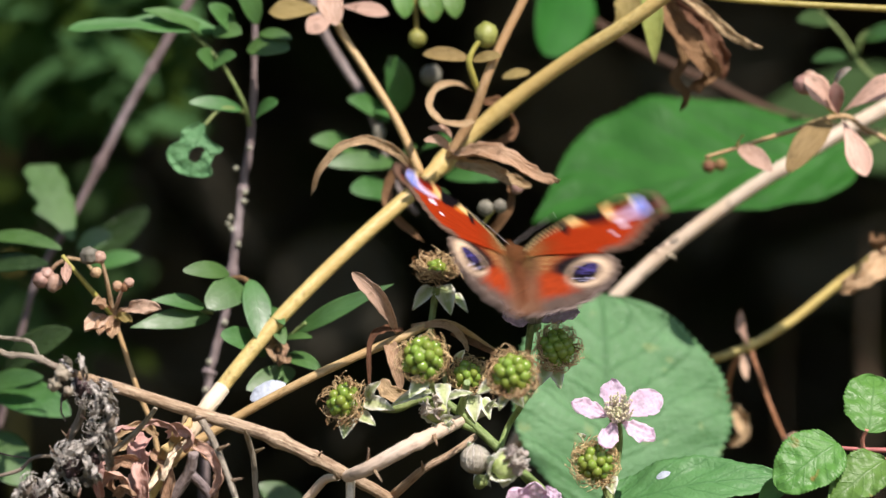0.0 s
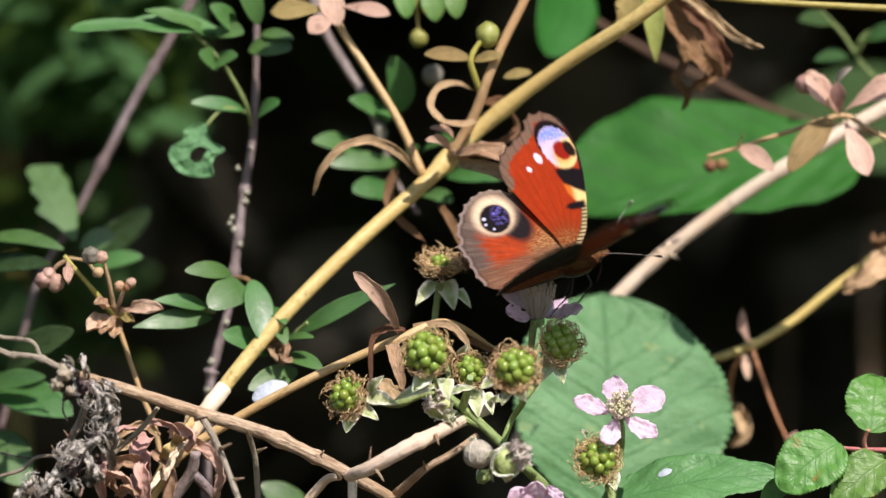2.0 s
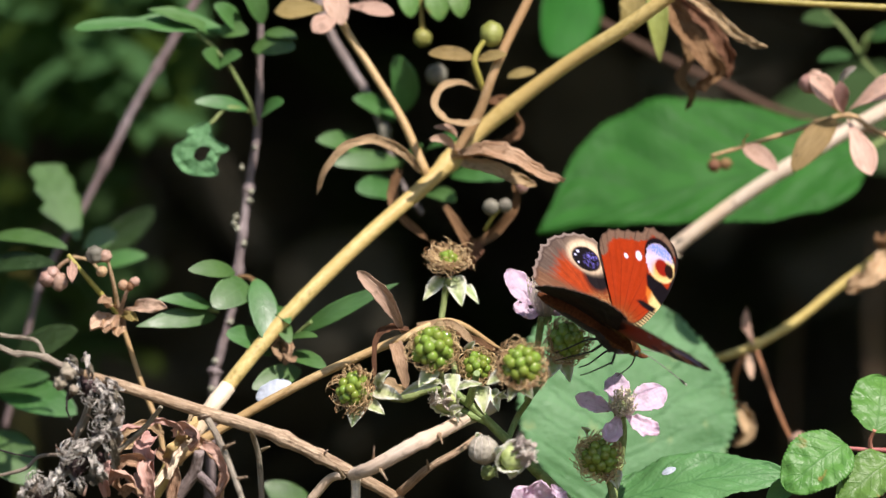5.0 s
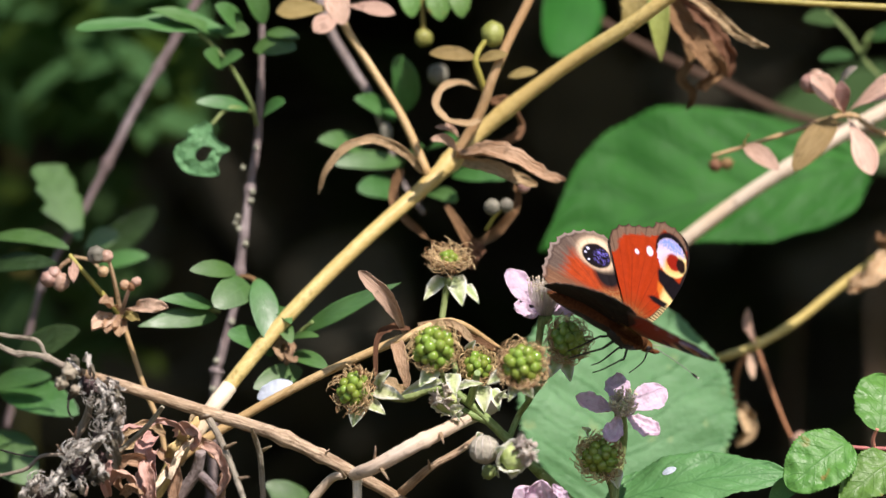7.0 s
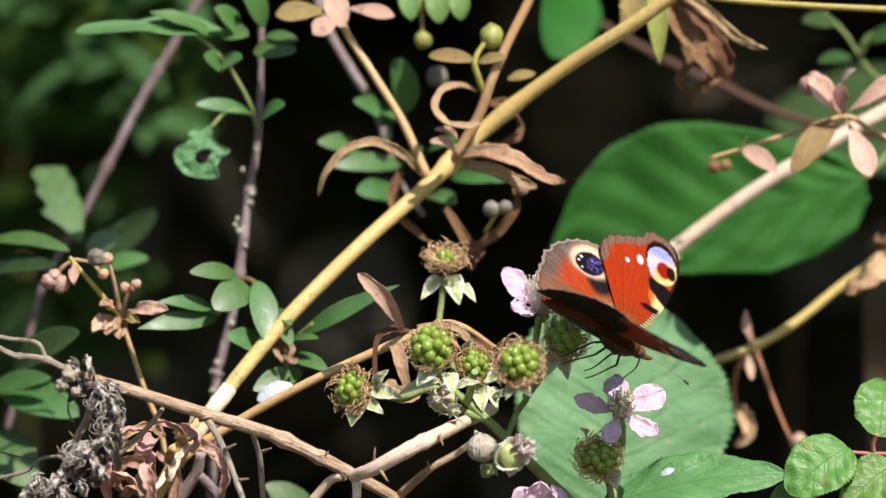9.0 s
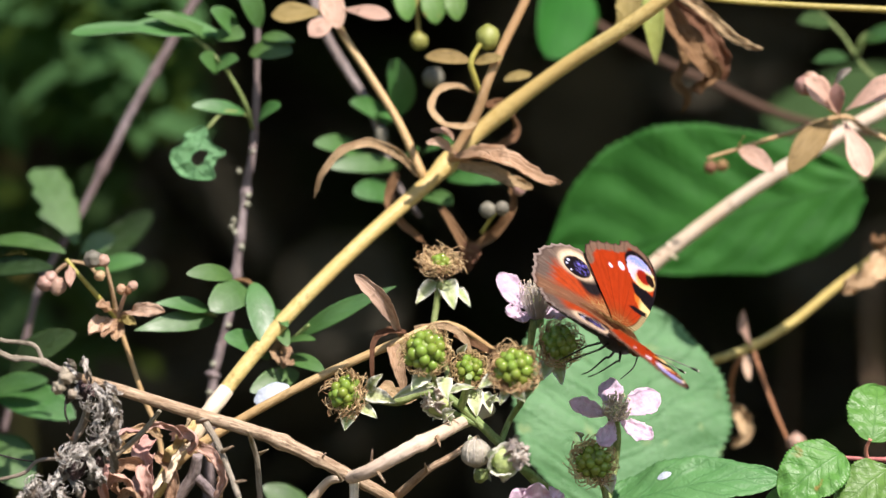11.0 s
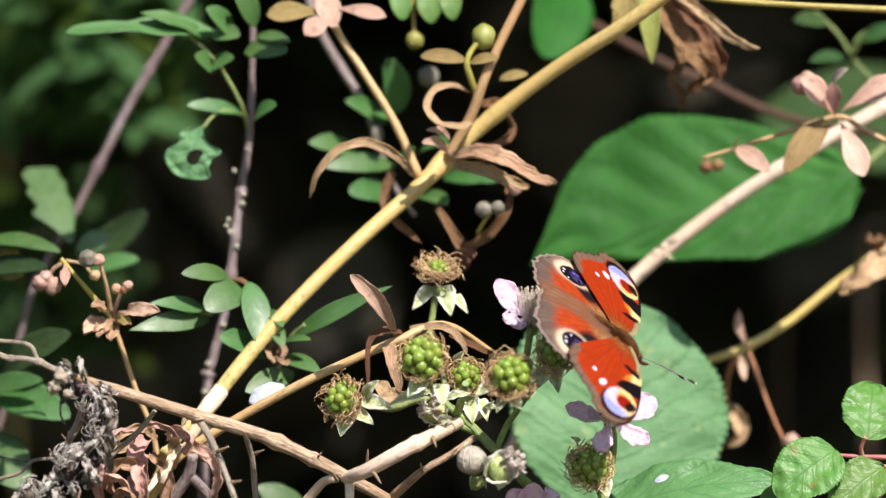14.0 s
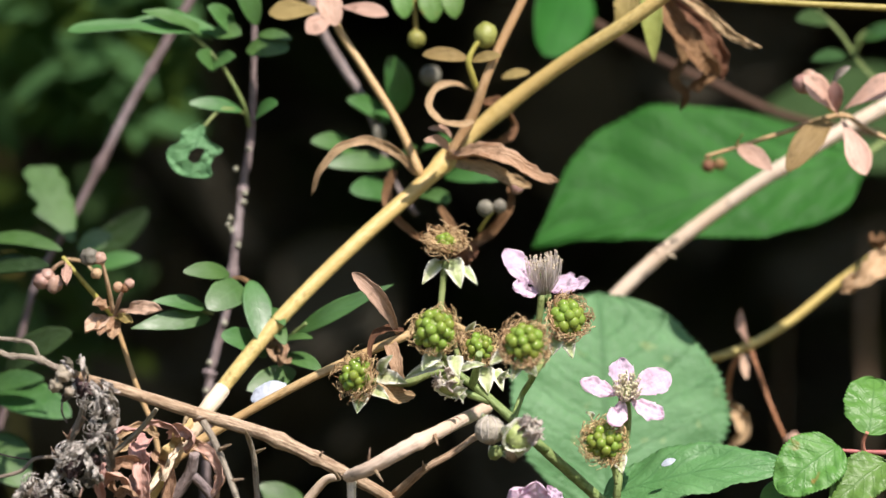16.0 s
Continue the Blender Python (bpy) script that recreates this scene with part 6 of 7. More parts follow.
def hind_pattern(p, rim):
    n1, n2, n3 = speckle(p, 0.8, 2), speckle(p, 3.6, 6), streaks(p, 34, 7)
    x, y = p[:, 0], p[:, 1]
    col = np.tile(np.array((0.31, 0.040, 0.008)), (len(p), 1))
    col *= (0.55 + 0.35 * n1 + 0.55 * n3)[:, None]
    r = np.hypot(x, y)
    margin = edge_distance(p, rim[(rim[:, 1] < -4.5) & (rim[:, 0] > 0.1)])
    # grey-brown outer band, streaked
    band = np.clip((5.4 + 2.6 * (n3 - 0.5) + 1.2 * (n1 - 0.5) - margin) / 2.4, 0, 1)
    paint(col, band, (0.095, 0.066, 0.052))
    paint(col, band * np.clip((n3 - 0.5) * 3, 0, 1) * 0.55, (0.22, 0.165, 0.13))
    # brown, gold-dusted root
    root = np.clip((9.5 + 3.5 * (n3 - 0.5) - r) / 4, 0, 1)
    paint(col, root * (0.5 + 0.4 * n2), (0.12, 0.052, 0.016))
    paint(col, np.clip((8.6 - r) / 3, 0, 1) * (n2 > 0.54) * 0.7, (0.46, 0.31, 0.13))
    # the folded, hairy strip along the body
    strip = np.clip((3.6 + 1.4 * (n3 - 0.5) - x) / 1.6, 0, 1)
    paint(col, strip * 0.9, (0.145, 0.068, 0.036))
    paint(col, strip * np.clip((n3 - 0.5) * 4, 0, 1) * 0.5, (0.25, 0.14, 0.08))
    paint(col, 0.5 * veins(p, (-42, -52, -61, -69, -76, -83), 0.15) * np.clip((r - 7) / 4, 0, 1), (0.05, 0.026, 0.018))
    paint(col, np.clip((0.75 - margin) / 0.3, 0, 1) * 0.6, (0.30, 0.24, 0.21))
    paint(col, np.clip((1.15 - margin) / 0.25, 0, 1) * np.clip((margin - 0.55) / 0.2, 0, 1) * 0.6, (0.04, 0.026, 0.022))
    # the eyespot: a dark crescent, a cream ring and the black pupil
    paint(col, disc(p, (9.4, -6.6), 4.2, 3.5, -0.5, 0.45), (0.010, 0.007, 0.008))
    paint(col, disc(p, (12.8, -10.2), 4.75, 5.7, -0.1, 0.30), (0.20, 0.145, 0.105))
    paint(col, disc(p + 0.3 * (n2 - 0.5)[:, None], (12.3, -10.3), 3.95, 4.7, -0.1, 0.30), (0.66, 0.50, 0.34))
    paint(col, 0.30 * veins(p, (-30, -37, -44, -51, -58), 0.2) * disc(p, (12.6, -10.3), 4.5, 5.4, -0.1, 0.3), (0.12, 0.08, 0.06))
    pupil = disc(p + 0.25 * (n2 - 0.5)[:, None], (11.6, -10.3), 3.0, 3.55, -0.1, 0.14)
    paint(col, pupil, BLACK)
    paint(col, pupil * disc(p, (12.0, -9.2), 1.9, 1.8, 0.3, 0.5) * np.clip((0.55 * n2 + 0.45 * speckle(p, 1.3, 3) - 0.51) * 7, 0, 1), (0.17, 0.14, 0.58))
    for q, rr in (((12.3, -12.7), 0.34), ((11.1, -12.9), 0.26), ((9.7, -11.6), 0.24)):
        paint(col, disc(p, q, rr, None, 0, 0.6), (0.66, 0.66, 0.95))
    return col


def wing(name, parent, points, pattern, side, hinge, lo, hi, label, sheer, bend, deep):
    """One wing: a thin cambered blade, patterned above, near black below, its hinge at its origin. sheer: how much light passes it; bend: how far its rear part curves down; deep: its depth against the drawn outline."""
    nb, nr = 300, 96
    rim, _ = outline(points, nb, 0.026, lo, hi)
    rho = np.linspace(0.0, 1.0, nr + 1)[1:]
    pts = (rim[None, :, :] * rho[:, None, None]).reshape(-1, 2)
    pts = np.vstack([[[0.0, 0.0]], pts])
    col = pattern(pts, rim)
    r = np.hypot(pts[:, 0], pts[:, 1])
    z = 0.0016 * r * (26 - r) + 0.10 * veins(pts, (31, 14, -3, -21, -38, -55, -72), 0.7) * np.clip(r / 8, 0, 1) - bend * np.clip(-pts[:, 1] - 7, 0, 99) ** 2
    n = len(pts)
    under = np.array([(0.014, 0.010, 0.009)]) * (0.6 + 0.8 * speckle(pts, 2.0, 9))[:, None]
    xyz = np.empty((2 * n, 3))
    xyz[:n] = np.stack([pts[:, 0] * side, pts[:, 1] * deep, z + 0.06], 1) * MM
    xyz[n:] = np.stack([pts[:, 0] * side, pts[:, 1] * deep, z - 0.06], 1) * MM
    faces = []
    for base, flip in ((0, False), (n, True)):
        for j in range(nb - 1):
            f = [base, base + 1 + j, base + 2 + j]
            faces.append(f[::-1] if flip ^ (side > 0) else f)
        for i in range(nr - 1):
            a = base + 1 + i * nb
            for j in range(nb - 1):
                f = [a + j, a + nb + j, a + nb + j + 1, a + j + 1]
                faces.append(f[::-1] if flip ^ (side > 0) else f)
    a = 1 + (nr - 1) * nb
    for j in range(nb - 1):
        faces.append([a + j, a + j + 1, n + a + j + 1, n + a + j])
    me = bpy.data.meshes.new(name)
    me.from_pydata(xyz.tolist(), [], faces)
    rgba = np.ones((2 * n, 4), dtype=np.float32)
    rgba[:n, :3], rgba[n:, :3] = np.clip(col, 0, 1), under
    at_ = me.attributes.new("pattern", "FLOAT_COLOR", "POINT")
    at_.data.foreach_set("color", rgba.ravel())
    glow = np.full((2 * n, 4), sheer, dtype=np.float32)
    glow[:n, :3] = glow[n:, :3] = np.sqrt(np.clip(col, 0, 1))
    at_ = me.attributes.new("passed_light", "FLOAT_COLOR", "POINT")
    at_.data.foreach_set("color", glow.ravel())
    me.polygons.foreach_set("use_smooth", [True] * len(me.polygons))
    me.materials.append(M_WING)
    ob = new(name, me)
    ob.parent = parent
    ob.location = Vector(hinge) * MM
    return tagged(ob, label)


def hairs(bm, where, count, seed, length, width):
    """Short hairs on a body; where(rng) gives place and way, in millimetres."""
    rng = random.Random(seed)
    for _ in range(count):
        p, w = where(rng)
        p, w = Vector(p), Vector(w).normalized()
        L = rng.uniform(0.6, 1.0) * length
        s = w.orthogonal().normalized()
        s = Matrix.Rotation(rng.uniform(0, 6.28), 3, w) @ s
        e = w.cross(s)
        vs = [bm.verts.new((p + s * width * math.cos(a) + e * width * math.sin(a)) * MM) for a in (0, 2.1, 4.2)]
        tip = bm.verts.new((p + w * L + Vector((rng.uniform(-.2, .2), -0.35, rng.uniform(-.1, .2))) * L) * MM)
        for i in range(3):
            bm.faces.new((vs[i], vs[(i + 1) % 3], tip))
    return bm


def build_butterfly():
    t = thing("butterfly", (0, 0, 0), "red-brown butterfly with large eyespots on its wings", "butterfly")

    def lump(c, r, sq, sub=3, rough=0.05):
        return ball(B(), Vector(c) * MM, r * MM, sq, sub, rough, 3000)
    part("thorax", lump((0, 2.2, 0), 2.7, (1.12, 1.6, 0.9)), M_FUR, t, "furry brown thorax")
    part("abdomen", tube(B(), [Vector(p) * MM for p in ((0, -0.6, 0.2), (0, -4, 0.15), (0, -8, -0.1), (0, -12.5, -0.7), (0, -14.6, -1.0))], [1.6 * MM, 1.85 * MM, 1.6 * MM, 1.1 * MM, 0.3 * MM], sides=14), M_FUR, t, "brown furry abdomen")
    part("belly", lump((0, 1.9, -0.55), 2.6, (1.1, 1.55, 0.85)), M_DARK, t, "black-brown underside")
    part("belly", tube(B(), [Vector(p) * MM for p in ((0, -0.6, -0.3), (0, -4, -0.35), (0, -8, -0.5), (0, -12.2, -1.0))], [1.55 * MM, 1.7 * MM, 1.45 * MM, 0.9 * MM], sides=14), M_DARK, t, "black-brown underside")
    head = part("head", lump((0, 6.4, -0.2), 1.25, (1.05, 1, 0.95)), M_FUR, t, "small dark brown head")
    for s in (-1, 1):
        part("eye", lump((s * 0.95, 6.7, -0.15), 0.62, (0.8, 1, 1), 2, 0.0), M_DARK, head, "dark eye")
        part("palp", tube(B(), [Vector((s * 0.4, 7.2, -0.5)) * MM, Vector((s * 0.35, 8.4, -0.3)) * MM, Vector((s * 0.2, 9.2, 0.1)) * MM], [0.4 * MM, 0.35 * MM, 0.12 * MM], sides=6), M_FUR, head)
        a = part("antenna", tube(B(), [Vector(p) * MM for p in ((s * 0.45, 7.2, 0.4), (s * 3.6, 11.0 - s * 0.9, 1.2), (s * 6.7, 14.6 - s * 1.6, 1.7), (s * 8.5, 16.8 - s * 2.0, 1.9))], [0.09 * MM, 0.07 * MM, 0.07 * MM, 0.08 * MM], sides=6), M_ANTENNA, t, "thin grey antenna")
        part("club", tube(B(), [Vector(p) * MM for p in ((s * 8.0, 16.2 - s * 1.9, 1.85), (s * 8.65, 17.0 - s * 2.05, 1.92), (s * 9.3, 17.8 - s * 2.2, 1.96))], [0.10 * MM, 0.26 * MM, 0.14 * MM], sides=7), M_DARK, a, "dark antenna tip")
        part("tip", lump((s * 9.25, 17.75 - s * 2.2, 1.96), 0.2, (1, 1, 1), 2, 0.0), M_FILAMENT, a, "pale antenna point")
    part("proboscis", tube(B(), [Vector(p) * MM for p in ((0, 7.2, -0.9), (0, 7.6, -3.2), (0.2, 6.6, -6.2))], [0.16 * MM, 0.13 * MM, 0.1 * MM], sides=6), M_DARK, t, "thin dark proboscis")
    for s in (-1, 1):
        for y0, y1, y2 in ((3.2, 3.6, 1.6), (1.0, -0.6, -3.6)):
            part("leg", tube(B(), [Vector(p) * MM for p in ((s * 0.9, y0, -1.4), (s * 2.9, y1, -3.6), (s * 3.3, y1 - 0.5, -4.2), (s * 2.2, y2, -7.6), (s * 2.0, y2 - 1.2, -9.2))], [0.30 * MM, 0.24 * MM, 0.20 * MM, 0.14 * MM, 0.10 * MM], sides=6), M_DARK, t, "thin black leg")
    bm = B()

    def on_thorax(r):
        a, k = r.uniform(0, 6.28), r.uniform(-1, 1)
        n = Vector((math.cos(a) * math.sqrt(1 - k * k), k, math.sin(a) * math.sqrt(1 - k * k)))
        n.z = abs(n.z) - 0.12
        return (n.x * 3.0, 2.2 + n.y * 4.2, n.z * 2.2), n + Vector((0, -0.9, 0))

    def on_abdomen(r):
        a, k = r.uniform(0, 6.28), r.random()
        return (math.cos(a) * 1.7 * (1 - 0.5 * k), -1 - 11 * k, math.sin(a) * 1.7 * (1 - 0.5 * k) + 0.2 - 0.9 * k * k), (math.cos(a), -1.4, math.sin(a))
    hairs(bm, on_thorax, 3400, 1, 1.0, 0.035)
    hairs(bm, on_abdomen, 1200, 2, 0.9, 0.035)
    part("fur", bm, M_FUR, t, "fine brown hairs")
    bm = B()

    def on_roots(r):
        s, k, q = r.choice((-1, 1)), r.random(), r.random()
        return (s * (0.6 + (5.2 - 3.2 * q) * k), 2.5 - 9.0 * q * r.random() ** 0.5, 1.70 + 0.45 * k - 0.25 * abs(k - 0.4)), (s * (0.3 + 0.5 * k), -1.2, 0.12)
    hairs(bm, on_roots, 950, 3, 0.7, 0.03)
    part("root_hair", bm, M_GOLDFUR, t, "golden brown hair over the wing roots")
    part("root_hair", hairs(B(), on_roots, 320, 5, 1.1, 0.03), M_FUR, t, "brown hair over the wing roots")
    out = {}
    for s, n in ((-1, "L"), (1, "R")):
        out["F" + n] = wing("forewing", t, FORE, fore_pattern, s, (s * 1.5, 2.0, 1.25), 0.45, 0.72, "scalloped red forewing with an eyespot", 0.26, 0.0, 1.0)
        out["H" + n] = wing("hindwing", t, HIND, hind_pattern, s, (s * 1.5, 0.0, 0.9), 0.24, 0.74, "brown-red hindwing with a blue eyespot", 0.04, 0.008, 0.85)
    return t, out


# ------------------------------------------------------------------ build all
build_ground()
build_hedge()
build_yellow_plant()
build_low_yellow_stem()
build_dead_cane()
build_withered_cluster()
build_curled_heap()
build_left_twig()
build_diagonal_branch()
build_left_leaves()
build_privet_sprig()
build_dry_umbel()
build_upper_leaves()
build_pale_cane()
build_whorl()
build_right_branch()
build_top_right()
back_leaf = build_back_leaf()
big_leaf, low_leaf = build_big_leaf()
right_sprig = build_right_sprig()
spray = build_spray()
low_flower = build_low_flower()
butterfly, wings = build_butterfly()

# ------------------------------------------------------------------ what moves


def swayed(ob, rows):
    """Rows of (seconds, steps right, steps down, degrees of lean to the right) for a thing that sways in its upright sheet."""
    o = Vector(ob["at"])
    walk(ob, [(t, pose(o.x + r * UNIT, o.y, o.z - dn * UNIT, 0, a, 0)) for t, r, dn, a in rows])


def motions():
    # wind in the leaves and the spray
    swayed(spray, [
        (0, -2.7, 12.8, -1.00), (0.5, 3.8, 1.9, -1.41), (1, -0.5, 10.2, -0.90), (1.5, -2.7, 11.8, -0.95), (2, -1.1, 4.9, -0.80),
        (2.5, 1.6, 1.4, -0.51), (3, -6.9, 12.2, 0.44), (3.5, -6.0, 9.1, 0.72), (4, -2.4, 2.6, 0.22), (6.5, 1.3, -0.2, 0.07),
        (7, -0.0, -0.0, 0.00), (7.5, -0.6, 0.3, -0.02), (8, 0.9, -1.6, 0.00), (8.5, 0.8, 1.3, 0.39), (9, -1.1, -5.8, -0.47),
        (11.5, -8.9, 6.8, 0.56), (12, -7.5, 11.5, 0.94), (12.5, 0.1, 2.7, 0.30), (13, -5.2, 5.6, 0.12), (13.5, -16.8, 17.6, 0.55),
        (14, -9.2, 13.6, 0.59), (14.5, -5.6, 7.1, 0.22), (15, -7.8, 15.2, 0.54), (15.5, -10.9, 14.3, 0.85), (15.6, 7.7, -14.8, -0.95),
        (15.7, 26.3, -44.0, -2.75), (15.85, 19.5, -33.4, -2.09), (16, 22.9, -38.7, -2.42),
    ])
    swayed(low_flower, [
        (0, 2.8, 7.6, 0.00), (0.5, 6.2, 1.3, 0.00), (1, 4.8, 6.0, 0.00), (1.5, 2.7, 6.3, 0.00), (2, 3.8, 2.6, 0.00),
        (2.5, 7.0, 1.5, 0.00), (3, 2.7, 7.3, 0.00), (3.5, 0.9, 5.2, 0.00), (4, 0.4, 0.2, 0.00), (6.5, 2.3, -0.6, 0.00),
        (7, -0.0, -0.0, 0.00), (7.5, 0.6, 1.6, 0.00), (8, 0.3, -0.3, 0.00), (8.5, 0.0, 2.9, 0.00), (9, -0.8, -1.0, 0.00),
        (11.5, -5.1, 8.0, 0.00), (12, -2.0, 11.1, 0.00), (12.5, 1.2, 4.8, 0.00), (13, -3.7, 6.1, 0.00), (13.5, -11.6, 13.9, 0.00),
        (14, -4.7, 11.9, 0.00), (14.5, -1.9, 7.3, 0.00), (15, -3.9, 12.4, 0.00), (15.5, -5.0, 13.1, 0.00), (15.6, 2.9, -11.3, 0.00),
        (15.7, 19.1, -28.0, 0.00), (15.85, 13.2, -21.9, 0.00), (16, 17.2, -29.0, 0.00),
    ])
    swayed(big_leaf, [
        (0, 0.1, 0.8, 0.00), (0.5, -0.1, -0.4, 0.00), (1, -0.1, -0.3, 0.00), (1.5, 0.0, 0.0, 0.00), (2, -1.2, 0.2, 0.00),
        (2.5, -0.3, -0.4, 0.00), (3, -1.0, -0.0, 0.00), (3.5, -0.4, -0.4, 0.00), (4, -0.9, -0.9, 0.00), (6.5, -2.3, -0.4, 0.00),
        (7, -3.8, -1.3, 0.00), (7.5, -3.7, -0.4, 0.00), (8, -3.1, -0.4, 0.00), (8.5, -6.0, -0.4, 0.00), (9, -7.0, -1.2, 0.00),
        (11.5, -4.4, 2.6, 0.00), (12, -1.0, 3.5, 0.00), (12.5, 0.1, 3.2, 0.00), (13, -3.6, 3.1, 0.00), (13.5, -3.4, 3.5, 0.00),
        (14, -2.3, 3.6, 0.00), (14.5, -4.0, 2.7, 0.00), (15, -1.5, 2.1, 0.00), (15.5, -1.8, 2.6, 0.00), (16, -5.2, -1.2, 0.00),
    ])
    swayed(low_leaf, [
        (0, 0.2, 0.5, 0.00), (0.5, 1.3, -3.5, 0.00), (1, 0.6, -0.3, 0.00), (1.5, 0.0, 0.0, 0.00), (2, 0.2, -2.8, 0.00),
        (2.5, 2.0, -4.1, 0.00), (3, -0.9, 0.2, 0.00), (3.5, -1.2, -1.1, 0.00), (4, 0.7, -3.8, 0.00), (6.5, 1.0, -4.6, 0.00),
        (7, -0.5, -4.0, 0.00), (7.5, -0.5, -2.2, 0.00), (8, 0.8, -4.1, 0.00), (8.5, 1.0, -1.7, 0.00), (9, -1.3, -4.7, 0.00),
        (11.5, -2.5, 3.9, 0.00), (12, -0.3, 6.2, 0.00), (12.5, 2.2, -0.0, 0.00), (13, -2.8, 2.6, 0.00), (13.5, -6.0, 7.3, 0.00),
        (14, -0.5, 5.3, 0.00), (14.5, 0.8, 2.3, 0.00), (15, 0.3, 4.1, 0.00), (15.5, -1.5, 3.3, 0.00), (16, 8.0, -21.2, 0.00),
    ])
    swayed(right_sprig, [
        (0, -0.0, -2.6, 0.00), (0.5, -0.3, -2.0, 0.00), (1, 0.6, -1.2, 0.00), (1.5, 0.0, 0.0, 0.00), (2, 0.4, -1.1, 0.00),
        (2.5, 2.3, -0.2, 0.00), (3, 2.2, 0.4, 0.00), (3.5, 2.1, 0.0, 0.00), (4, 2.4, 0.9, 0.00), (6.5, 7.5, -0.5, 0.00),
        (7, 7.6, -0.6, 0.00), (7.5, 8.1, 4.7, 0.00), (8, 6.2, 4.6, 0.00), (8.5, 8.0, 9.6, 0.00), (9, 10.9, 6.3, 0.00),
        (11.5, 0.8, 16.0, 0.00), (12, -0.3, 4.1, 0.00), (12.5, 4.8, 12.3, 0.00), (13, -3.2, 3.9, 0.00), (13.5, 1.2, 6.6, 0.00),
        (14, 0.8, 9.9, 0.00), (14.5, 2.2, 8.3, 0.00), (15, 1.4, 7.8, 0.00), (15.5, 3.4, 2.5, 0.00), (16, -0.3, 4.2, 0.00),
    ])
    o = Vector(back_leaf["at"])
    walk(back_leaf, [(t, pose(o.x, o.y, o.z - dn * UNIT, a, 0, 0)) for t, dn, a in (
        (0, 0, 0), (1.5, 2, 0), (3, 6, 4), (4, 8, 6), (6.5, 14, 9), (7, 30, 16), (7.5, 40, 22), (8, 36, 20), (8.5, 34, 19), (9, 54, 40), (9.2, 56, 42), (11.5, 55, 42), (12, 56, 42), (12.5, 46, 28), (13, 52, 34), (13.5, 32, 17), (14, 46, 24), (14.5, 44, 24), (15, 36, 18), (15.5, 32, 16), (16, 26, 13))])
